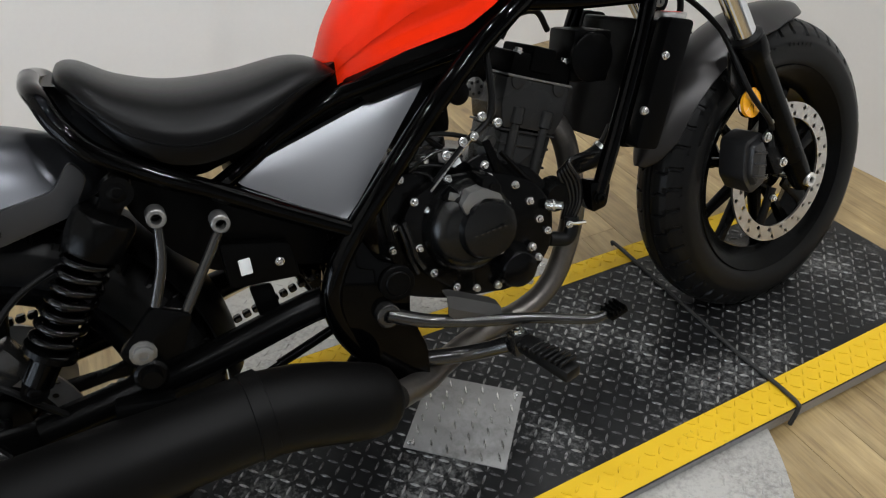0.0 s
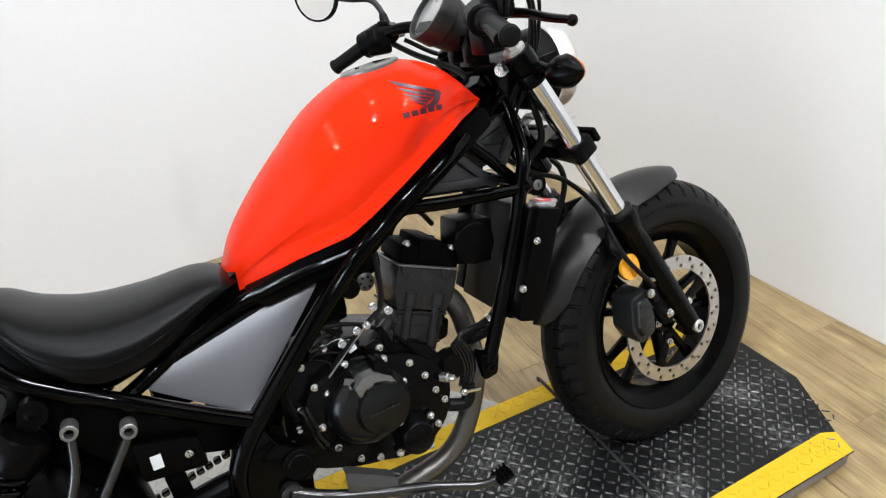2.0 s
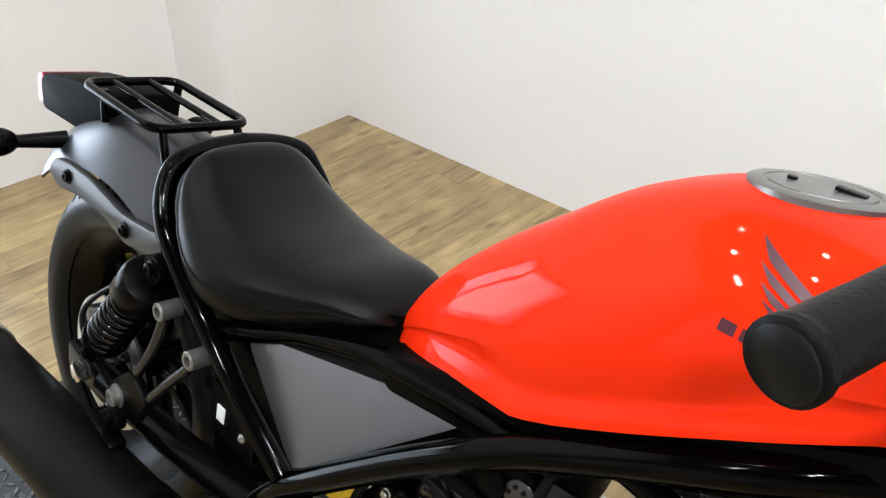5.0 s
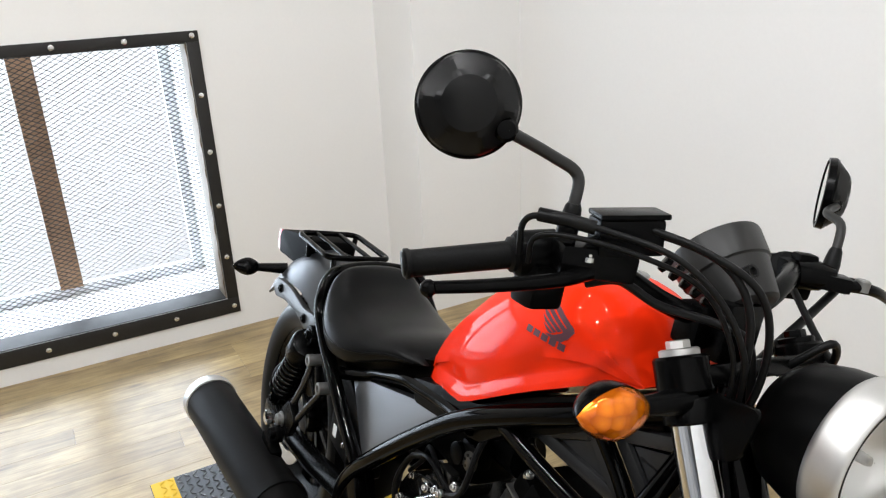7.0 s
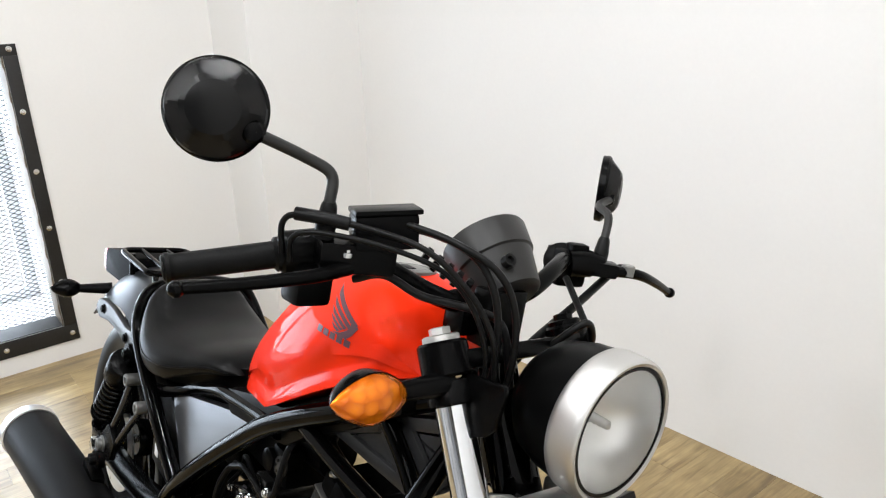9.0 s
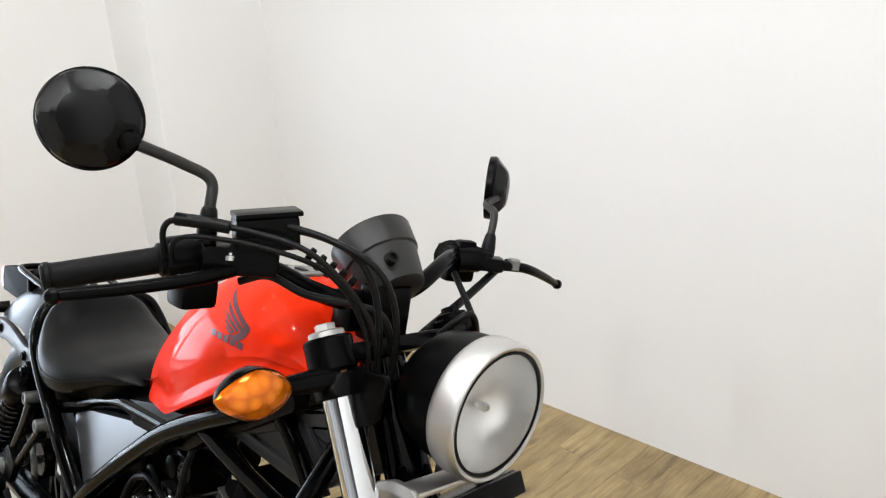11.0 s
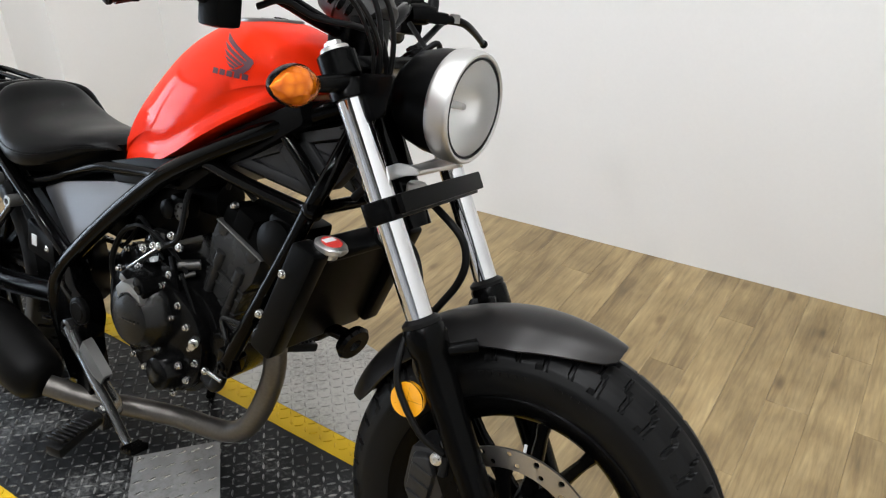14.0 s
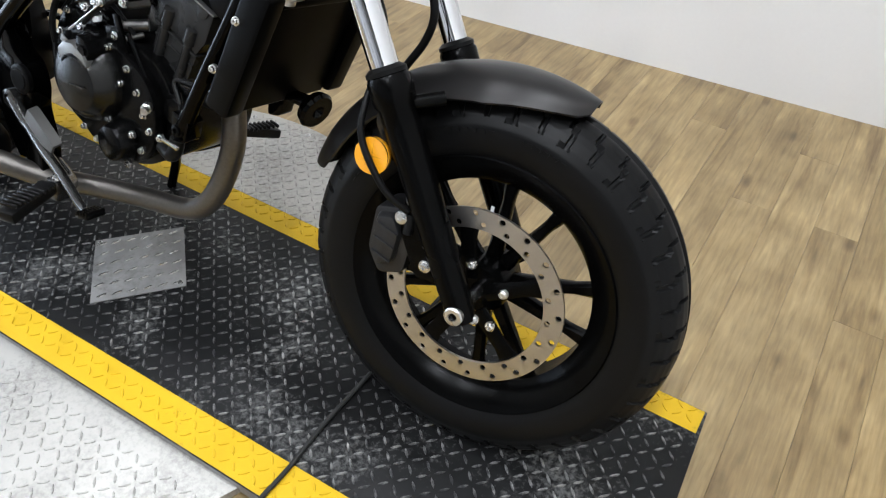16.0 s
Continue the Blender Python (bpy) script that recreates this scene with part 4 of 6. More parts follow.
P("caliper_arm", prism_bm([(1.375, 0.475), (1.405, 0.470), (1.43, 0.40), (1.44, 0.34), (1.41, 0.335), (1.375, 0.40)], -0.118, -0.100, 0.01), SATIN)
for p in ((1.388, 0.458), (1.425, 0.362), (1.375, 0.425)):
    P("caliper_bolt", bolt_bm((p[0], -0.122, p[1]), (0, -1, 0), 0.0075, 0.006), STEEL)
bm = bmesh.new()
ru, rw, rd = frame_of((0.08, -1, 0.12))
rc = V(1.318, -0.124, 0.506)
rim_lo = [bm.verts.new(rc + (ru * math.cos(a) + rw * math.sin(a)) * 0.0270) for a in (2 * math.pi * k / 36 for k in range(36))]
rim_hi = [bm.verts.new(v.co + rd * 0.007) for v in rim_lo]
for k in range(36):
    bm.faces.new((rim_lo[k], rim_lo[(k + 1) % 36], rim_hi[(k + 1) % 36], rim_hi[k]))
for k in range(12):
    hub = bm.verts.new(rc + rd * (0.0088 if k % 2 else 0.0072))
    for q in range(3):
        bm.faces.new((rim_hi[3 * k + q], rim_hi[(3 * k + q + 1) % 36], hub))
refl = P("reflector", bm, REFLECT, "round amber side reflector with wedge facets", sharp=8)
part("reflector_base", lathe_bm((1.318, -0.116, 0.506), (-0.1, -1, 0), [(0, 0.020), (0.008, 0.0275), (0.012, 0.0275)], 32, False), MATTE, refl)
P("reflector_bracket", box_bm((1.345, -0.113, 0.513), (0.06, 0.008, 0.018), 0.003), SATIN)
P("brake_hose", tube_bm([(1.385, -0.124, 0.44), (1.35, -0.142, 0.47), (1.303, -0.138, 0.53), (1.292, -0.118, 0.58), (1.290, -0.080, 0.64), (1.25, -0.042, 0.70), (1.18, -0.03, 0.735), (1.12, -0.03, 0.78)], 0.0052, 10, smooth=8), RUBBER, "black rubber brake hose")
P("speed_cable", tube_bm([(1.20, 0.03, 0.775), (1.248, 0.03, 0.751), (1.293, 0.03, 0.718), (1.307, 0.03, 0.681), (1.298, 0.032, 0.641), (1.274, 0.035, 0.599), (1.24, 0.05, 0.55)], 0.0065, 10, smooth=8), RUBBER)

SKEW[0] = UNYAW

# headlight
HC, HAX = V(1.277, 0.035, 0.921), V(0.99, 0.015, -0.01).normalized()


def lamp_bm(c, axis, prof, seg=32, closed_ends=True):
    return lathe_bm(c, axis, [(s, r * 0.915) for s, r in prof], seg, closed_ends)


head = P("headlight", lamp_bm(HC - HAX * 0.118, HAX, [(0, 0), (0.001, 0.03), (0.008, 0.055), (0.03, 0.076), (0.06, 0.085), (0.088, 0.088), (0.088, 0.080), (0.05, 0.07), (0.02, 0.045), (0.014, 0)], 56), MATTE, "round black headlight with a silver rim")
part("rim", lamp_bm(HC - HAX * 0.030, HAX, [(0, 0.0885), (0.002, 0.0905), (0.008, 0.0915), (0.030, 0.0912), (0.036, 0.0895), (0.0385, 0.0865), (0.0375, 0.0825), (0.034, 0.0805), (0.026, 0.0805)], 64, False), SILVER, head, "brushed silver headlight rim")
part("gasket", lamp_bm(HC + HAX * 0.004, HAX, [(0, 0.0810), (0.003, 0.0808), (0.003, 0.0775), (0, 0.077)], 64, False), RUBBER, head)
part("reflector_bowl", lamp_bm(HC - HAX * 0.055, HAX, [(-0.001, 0), (0, 0.010), (0.004, 0.026), (0.016, 0.046), (0.034, 0.062), (0.050, 0.0745), (0.056, 0.0785)], 48, False), BOWL, head, "polished reflector bowl")
part("bulb", lamp_bm(HC - HAX * 0.052, HAX, [(0, 0.005), (0.010, 0.005), (0.013, 0.0035), (0.014, 0)], 20), SILVER, head, "capped headlight bulb")
lens_prof = [(0.002, 0.0785)] + [(0.002 + 0.016 * math.cos(a) , 0.0782 * math.sin(a)) for a in (1.4, 1.2, 1.0, 0.8, 0.6, 0.4, 0.2)] + [(0.018, 0)]
lens_back = [(0.0145, 0)] + [(-0.001 + 0.0155 * math.cos(a), 0.0775 * math.sin(a)) for a in (0.2, 0.4, 0.6, 0.8, 1.0, 1.2, 1.4)] + [(-0.001, 0.0782)]
part("lens", lamp_bm(HC, HAX, lens_prof + lens_back, 56, False), GLASS, head, "clear glass lens")
P("headlight_bracket", join_bm(prism_bm([(1.175, 0.790), (1.20, 0.800), (1.235, 0.818), (1.262, 0.826), (1.250, 0.836), (1.22, 0.834), (1.175, 0.81)], -0.055, -0.047, 0.005), prism_bm([(1.175, 0.790), (1.20, 0.800), (1.235, 0.818), (1.262, 0.826), (1.250, 0.836), (1.22, 0.834), (1.175, 0.81)], 0.062, 0.070, 0.005), box_bm((1.238, 0.008, 0.826), (0.03, 0.12, 0.008), 0.003), lathe_bm((1.238, -0.02, 0.772), (0, 0, 1), [(0, 0.016), (0.03, 0.016), (0.034, 0.012), (0.034, 0)], 20)), SILVER, "bare metal headlight bracket")
P("headlight_ear", prism_bm([(1.14, 0.87), (1.21, 0.90), (1.22, 0.96), (1.15, 0.95)], -0.086, -0.078, 0.012), SATIN)
P("headlight_ear", prism_bm([(1.14, 0.87), (1.21, 0.90), (1.22, 0.96), (1.15, 0.95)], 0.086, 0.094, 0.012), SATIN)

# turn signals in front
def signal(s, name="front_turn_signal", c=None, aim=V(1, 0, 0), lens_mat=AMBER, size=1.0, root=None):
    sig = new(name)
    sig.parent = bike
    sig["label"] = "small turn signal on a black stalk"
    c = Vector(c)
    L, H = 0.046 * size, 0.029 * size
    u = V(0, s, 0)
    rings_b, rings_l = [], []
    for k in range(13):
        f = k / 12 * 2 - 1
        r = max(0.0006, max(0, 1 - abs(f) ** (1.45 if f > 0 else 1.9)) ** 0.70)
        o = c + u * f * L
        up, ah = V(0, 0, 1), aim
        rings_b.append([o + up * math.cos(t) * H * r - ah * (math.sin(t) * 0.040 * size * r) for t in (math.pi * q / 12 for q in range(13))])
        rings_l.append([o + up * math.cos(t) * H * 0.94 * r + ah * (math.sin(t) * 0.020 * size * r) for t in (math.pi * q / 12 for q in range(13))])
    part("body", loft_bm(rings_b, True), SATIN, sig)
    part("lens", loft_bm(rings_l, True), lens_mat, sig, "faceted amber lens" if lens_mat is AMBER else "")
    if root:
        part("stalk", tube_bm([root, c - u * L * 0.6 - aim * 0.006], [0.015, 0.010], 16), SATIN, sig)
    return sig


signal(-1, c=(1.152, -0.203, 0.933), root=V(1.150, -0.100, 0.938))
signal(1, c=(1.148, 0.198, 0.914), root=V(1.155, 0.100, 0.930))

# handlebar and controls
bar = [(0.960, -0.332, 1.012), (0.978, -0.28, 1.027), (1.000, -0.21, 1.040), (1.035, -0.14, 1.040), (1.066, -0.08, 1.014), (1.075, -0.03, 1.000), (1.075, 0.03, 1.000), (1.078, 0.08, 1.016), (1.062, 0.135, 1.038), (1.025, 0.195, 1.042), (0.985, 0.245, 1.024), (0.928, 0.307, 0.991)]
P("handlebar", tube_bm(bar, 0.0115, 16, smooth=6), SATIN, "black swept-back handlebar")
P("bar_clamp", join_bm(box_bm((1.075, -0.03, 0.990), (0.036, 0.026, 0.05), 0.006), box_bm((1.075, 0.03, 0.990), (0.036, 0.026, 0.05), 0.006)), SATIN)


def grip(a, b, name="grip"):
    a, b = Vector(a), Vector(b)
    d = b - a
    L = d.length
    prof = [(0, 0), (0, 0.010), (0.0008, 0.0145), (0.002, 0.0160), (0.006, 0.0160), (0.008, 0.0144), (0.012, 0.0141)]
    prof += [(L - 0.012, 0.0150), (L - 0.009, 0.0190), (L, 0.0190), (L, 0.0)]
    return P(name, lathe_bm(a, d, prof, 28), GRIP, "smooth black rubber grip")


grip((0.965, -0.349, 1.015), (0.996, -0.232, 1.040))
grip((0.923, 0.316, 0.987), (0.980, 0.252, 1.022))
P("bar_end", lathe_bm((0.9655, -0.348, 1.0154), (-0.33, -0.91, -0.25), [(0, 0.0138), (0.0015, 0.0138), (0.0025, 0.0125), (0.0025, 0)], 24), RUBBER)
# right switch box, brake cylinder and lever
P("switch_box", join_bm(lathe_bm((0.991, -0.234, 1.038), (0.36, 0.90, 0.20), [(0, 0.021), (0.004, 0.025), (0.045, 0.025), (0.05, 0.02)], 24), box_bm((1.008, -0.205, 1.012), (0.040, 0.045, 0.050), 0.008)), MATTE, "black switch box")
P("brake_cylinder", join_bm(box_bm((1.045, -0.175, 1.052), (0.055, 0.085, 0.034), 0.008, Matrix.Rotation(radians(-20), 4, "Z")), tube_bm([(1.05, -0.20, 1.045), (1.02, -0.15, 1.045)], 0.014, 16)), SATIN)
tip = Matrix.Rotation(radians(-20), 4, "Z") @ Matrix.Rotation(radians(9), 4, "X")
res = P("fluid_reservoir", box_bm((1.064, -0.154, 1.084), (0.036, 0.070, 0.038), 0.004, tip), SATIN, "square black brake fluid reservoir")
part("lid", box_bm((1.0635, -0.1555, 1.1062), (0.039, 0.074, 0.006), 0.002, tip), SATIN, res)
lev = spline([(1.062, -0.19, 1.042), (1.070, -0.235, 1.036), (1.062, -0.30, 1.027), (1.054, -0.366, 1.021)], 6)
P("brake_lever", join_bm(tube_bm(lev, [0.0085 - 0.0025 * i / (len(lev) - 1) for i in range(len(lev))], 12), lathe_bm((1.055, -0.360, 1.021), (-0.15, -1, -0.1), [(0, 0), (0.002, 0.005), (0.006, 0.0082), (0.011, 0.0082), (0.015, 0.005), (0.017, 0)], 16)), SATIN, "black brake lever with a ball end")
P("lever_screw", bolt_bm((1.062, -0.195, 1.058), (0, 0, 1), 0.005, 0.005), STEEL)
# left switch box and clutch lever
P("switch_box", join_bm(lathe_bm((0.976, 0.256, 1.020), (0.55, -0.78, 0.30), [(0, 0.021), (0.004, 0.027), (0.05, 0.027), (0.055, 0.02)], 24), box_bm((1.000, 0.232, 1.026), (0.050, 0.050, 0.055), 0.009, Matrix.Rotation(radians(-20), 4, "Z")), box_bm((1.016, 0.232, 1.056), (0.022, 0.030, 0.016), 0.005, Matrix.Rotation(radians(-20), 4, "Z"))), MATTE, "black switch box")
P("clutch_perch", join_bm(lathe_bm((1.020, 0.215, 1.035), (0.4, 0.6, 0.1), [(0, 0.02), (0.03, 0.02), (0.05, 0.012)], 16), box_bm((1.040, 0.245, 1.035), (0.070, 0.035, 0.022), 0.006, Matrix.Rotation(radians(50), 4, "Z"))), SATIN)
lev = spline([(1.060, 0.26, 1.035), (1.075, 0.31, 1.032), (1.068, 0.37, 1.016), (1.056, 0.428, 0.997)], 6)
P("clutch_lever", join_bm(tube_bm(lev, [0.0085 - 0.0025 * i / (len(lev) - 1) for i in range(len(lev))], 12), lathe_bm((1.057, 0.425, 0.997), (-0.15, 1, -0.15), [(0, 0), (0.002, 0.005), (0.006, 0.0082), (0.011, 0.0082), (0.015, 0.005), (0.017, 0)], 16)), SATIN, "black clutch lever with a ball end")
P("lever_screw", lathe_bm((1.070, 0.288, 1.030), (0, 0, 1), [(0, 0.010), (0.014, 0.010), (0.016, 0.008), (0.016, 0)], 16), GREYCAP)

# mirrors
def mirror(c, back, stem, r):
    c, back = Vector(c), Vector(back).normalized()
    mir = new("mirror")
    mir.parent = bike
    mir["label"] = "round black mirror on a bent stem"
    u, w, d = frame_of(back)
    shell = lathe_bm(c, back, [(-0.004, r - 0.002), (-0.002, r), (0.004, r), (0.008, r * 0.985), (0.013, r * 0.94), (0.018, r * 0.87), (0.023, r * 0.77), (0.027, r * 0.65), (0.030, r * 0.52), (0.032, r * 0.36), (0.033, r * 0.18), (0.0333, 0)], 84, False)
    flats = [d * 0.72 + (u * math.cos(a) + w * math.sin(a)) * 0.69 for a in (2 * math.pi * (k + 0.5) / 6 for k in range(6))]
    for v in shell.verts:
        for n in flats:
            over = (v.co - c).dot(n) - 0.900 * (r * 0.69 * 0.80 + 0.0225 * 0.72)
            if over > 0 and (v.co - c).dot(d) > 0.006:
                v.co -= n * over
    part("housing", shell, SHELL, mir, "domed black mirror shell with flat facets", 9)
    part("shell_edge", lathe_bm(c, back, [(-0.005, r - 0.004), (-0.004, r), (0.006, r + 0.001), (0.010, r - 0.002)], 56, False), SATIN, mir)
    part("glass", lathe_bm(c, back, [(-0.0035, r - 0.003), (-0.003, 0)], 48, False), MIRROR, mir, "silvered mirror glass")
    part("stem", tube_bm(stem, 0.0062, 12, smooth=8), PODM, mir)
    s0, s1 = Vector(stem[0]), Vector(stem[1])
    part("stem_boot", lathe_bm(s0, s1 - s0, [(-0.005, 0.011), (0.012, 0.011), (0.03, 0.0085), (0.034, 0.0065)], 16), RUBBER, mir)
    part("swivel", lathe_bm(Vector(stem[-1]) - back * 0.004, back, [(-0.006, 0.011), (0.004, 0.012), (0.008, 0.009), (0.010, 0)], 16), SATIN, mir)
    return mir


mirror((0.983, -0.319, 1.183), (0.86, -0.50, 0.10), [(1.043, -0.214, 1.075), (1.046, -0.215, 1.108), (1.040, -0.214, 1.136), (1.027, -0.240, 1.150), (1.021, -0.296, 1.168)], 0.0508)
mirror((0.931, 0.366, 1.138), (0.80, 0.60, 0.05), [(1.036, 0.262, 1.045), (1.034, 0.266, 1.078), (1.020, 0.282, 1.108), (0.984, 0.302, 1.117), (0.967, 0.350, 1.127)], 0.0535)

# gauge
GN = V(-0.77, 0, 0.64).normalized()
GC = V(1.029, 0.031, 1.065)
gauge = P("gauge", lathe_bm(GC - GN * 0.085, GN, [(0, 0), (0, 0.034), (0.004, 0.040), (0.05, 0.050), (0.052, 0.053), (0.085, 0.0565), (0.088, 0.0555), (0.088, 0.050), (0.080, 0.049)], 48, False), PODM, "round charcoal speedometer pod")
part("dial", lathe_bm(GC - GN * 0.006, GN, [(0, 0.050), (0.001, 0)], 40, False), DIAL, gauge, "speedometer dial with the glass's pale reflection in its colour")
part("dial_window", box_bm(GC - GN * 0.003 + V(-0.018, 0, -0.022), (0.020, 0.05, 0.001), 0, Matrix.Rotation(radians(-50), 4, "Y")), GLOSS, gauge)
part("pod_screw", lathe_bm(GC - GN * 0.045 + V(0.045, -0.030, 0.028), (0.8, -0.1, 0.6), [(-0.01, 0.008), (0.0, 0.008), (0.0, 0.005), (-0.004, 0.004), (-0.004, 0)], 16), RUBBER, gauge)
P("gauge_stay", box_bm((1.095, 0.01, 0.99), (0.035, 0.06, 0.07), 0.006), SATIN)
P("ignition_lock", join_bm(lathe_bm((1.181, -0.006, 0.704), (0, -1, 0), [(-0.03, 0.022), (0.0, 0.022), (0.002, 0.018), (0.002, 0.0)], 24)), MATTE)
P("lock_face", lathe_bm((1.181, -0.008, 0.704), (0, -1, 0), [(0, 0.0105), (0.003, 0.0105), (0.004, 0.009), (0.004, 0)], 24), GREYCAP, "steel key lock")
P("clamp_screw", bolt_bm((1.107, -0.062, 0.944), (-0.6, -0.7, 0.3), 0.009, 0.008), STEEL)
P("key_slot", box_bm((1.181, -0.0125, 0.704), (0.002, 0.001, 0.009), 0), RUBBER)

for k in range(5):
    f = k / 4
    P("hose_ring", lathe_bm(V(1.078, -0.101, 1.060) * (1 - f) + V(1.112, -0.064, 1.034) * f, (0.6, 0.65, -0.46), [(-0.004, 0.008), (-0.003, 0.0105), (0.003, 0.0105), (0.004, 0.008)], 16), SATIN)
P("cable_sleeve", tube_bm([(1.030, -0.243, 1.0915), (1.052, -0.226, 1.0925), (1.072, -0.204, 1.091)], 0.0072, 12, smooth=4), RUBBER, "black rubber cable sleeve")
# cables
for pts, r in (
    ([(1.015, -0.245, 1.045), (1.018, -0.250, 1.080), (1.040, -0.238, 1.092), (1.088, -0.185, 1.089), (1.135, -0.150, 1.080), (1.167, -0.120, 1.052), (1.181, -0.090, 1.013), (1.182, -0.070, 0.970), (1.16, -0.045, 0.89), (1.10, -0.040, 0.86)], 0.0034),
    ([(1.028, -0.242, 1.040), (1.034, -0.245, 1.068), (1.060, -0.225, 1.078), (1.105, -0.172, 1.074), (1.148, -0.128, 1.058), (1.170, -0.095, 1.015), (1.172, -0.072, 0.955), (1.13, -0.045, 0.85)], 0.0029),
    ([(1.040, -0.150, 1.088), (1.100, -0.117, 1.090), (1.150, -0.095, 1.077), (1.175, -0.078, 1.036), (1.172, -0.060, 0.960), (1.13, -0.035, 0.88)], 0.0042),
    ([(1.085, -0.140, 1.096), (1.130, -0.114, 1.089), (1.175, -0.082, 1.067), (1.186, -0.056, 1.020), (1.178, -0.040, 0.950), (1.14, -0.02, 0.87)], 0.0040),
    ([(1.030, -0.160, 1.020), (1.060, -0.141, 1.033), (1.090, -0.108, 1.017), (1.130, -0.064, 1.012), (1.160, -0.045, 1.000), (1.165, -0.02, 0.93)], 0.0048),
    ([(1.046, 0.315, 1.034), (1.038, 0.300, 1.028), (1.061, 0.200, 0.987), (1.091, 0.090, 0.951), (1.10, 0.04, 0.92)], 0.0062),
    ([(1.04, 0.19, 1.02), (1.10, 0.17, 0.98), (1.15, 0.13, 0.97), (1.165, 0.09, 1.00), (1.13, 0.06, 0.95)], 0.0048),
    ([(1.15, -0.05, 0.95), (1.165, -0.06, 0.87), (1.175, -0.055, 0.80), (1.14, -0.04, 0.76)], 0.0070),
):
    P("cable", tube_bm(pts, r, 10, smooth=8), RUBBER, "black control cable")

SKEW[0] = None

# fuel tank
T_TOP = [(0.541, 0.684), (0.560, 0.722), (0.585, 0.770), (0.64, 0.835), (0.70, 0.892), (0.76, 0.944), (0.835, 0.984), (0.89, 0.996), (0.94, 0.996), (0.985, 0.982), (1.02, 0.953), (1.058, 0.905)]
T_BOT = [(0.541, 0.669), (0.575, 0.686), (0.62, 0.704), (0.68, 0.721), (0.76, 0.738), (0.80, 0.760), (0.86, 0.797), (0.92, 0.834), (1.0, 0.880), (1.058, 0.902)]
T_W = [(0.541, 0.030), (0.58, 0.056), (0.63, 0.078), (0.70, 0.098), (0.77, 0.113), (0.85, 0.121), (0.92, 0.119), (0.98, 0.109), (1.03, 0.091), (1.058, 0.068)]
T_N = 2.45


def tank_ring(x):
    zt, zb, w = smooth_table(x, T_TOP), lerp_table(x, T_BOT), smooth_table(x, T_W)
    h = zt - zb
    zc = zb + 0.30 * h
    lip = min(0.0145, h * 0.18)
    ring = []
    for k in range(13):
        a = math.pi / 2 * (1 - k / 12)
        ring.append((w * math.cos(a) ** (2 / T_N) if k < 12 else w, zc + (zt - zc) * math.sin(a) ** (2 / T_N)))
    for f, up in ((0.985, 3.2), (0.958, 2.35), (0.945, 1.9), (0.955, 1.55), (0.995, 0.85), (1.0, 0.5), (1.0, 0.0)):
        ring.append((w * f, zb + lip * up))
    ring.append((w * 0.6, zb + 0.004))
    right = [V(x, -y, z) for y, z in ring]
    return right + [V(x, -p.y, p.z) for p in right[::-1] if p.y < -1e-6]


def tank_y(x, z):
    """Half width of the tank at a place on its side."""
    zt, zb, w = smooth_table(x, T_TOP), lerp_table(x, T_BOT), smooth_table(x, T_W)
    zc = zb + 0.30 * (zt - zb)
    if z <= zc:
        return w
    return w * max(0.0, 1 - ((z - zc) / (zt - zc)) ** T_N) ** (1 / T_N)


xs = [0.541 + (1.058 - 0.541) * (0.5 - 0.5 * math.cos(math.pi * i / 56)) for i in range(57)]
tank = P("fuel_tank", loft_bm([tank_ring(x) for x in xs]), RED, "glossy red teardrop fuel tank", sharp=50)
part("cap_ring", lathe_bm((0.890, 0.0, 0.9770), (-0.12, 0, 1), [(0, 0.053), (0.0165, 0.053), (0.018, 0.051), (0.0185, 0.042), (0.0172, 0.041), (0.0172, 0.039), (0.0185, 0.038), (0.0195, 0)], 48), GREYCAP, tank, "satin grey fuel cap ring")
part("cap_lock", box_bm((0.908, 0.0, 0.9992), (0.022, 0.011, 0.003), 0.001), RUBBER, tank)
part("cap_hinge", lathe_bm((0.866, 0.0, 0.9914), (0, 0, 1), [(0, 0.004), (0.004, 0.004), (0.004, 0)], 12), RUBBER, tank)


def decal(corners, nx=6, nz=2):
    """A thin patch laid on the tank's side between four corners in x and z."""
    bm = bmesh.new()
    (ax, az), (bx, bz), (cx, cz), (dx, dz) = corners
    rows = []
    for i in range(nx + 1):
        f = i / nx
        row = []
        for j in range(nz + 1):
            g = j / nz
            x = (ax * (1 - f) + bx * f) * (1 - g) + (dx * (1 - f) + cx * f) * g
            z = (az * (1 - f) + bz * f) * (1 - g) + (dz * (1 - f) + cz * f) * g
            row.append(bm.verts.new((x, -tank_y(x, z) - 0.0010, z)))
        rows.append(row)
    for a, b in zip(rows, rows[1:]):
        for j in range(nz):
            bm.faces.new((a[j], b[j], b[j + 1], a[j + 1]))
    return bm


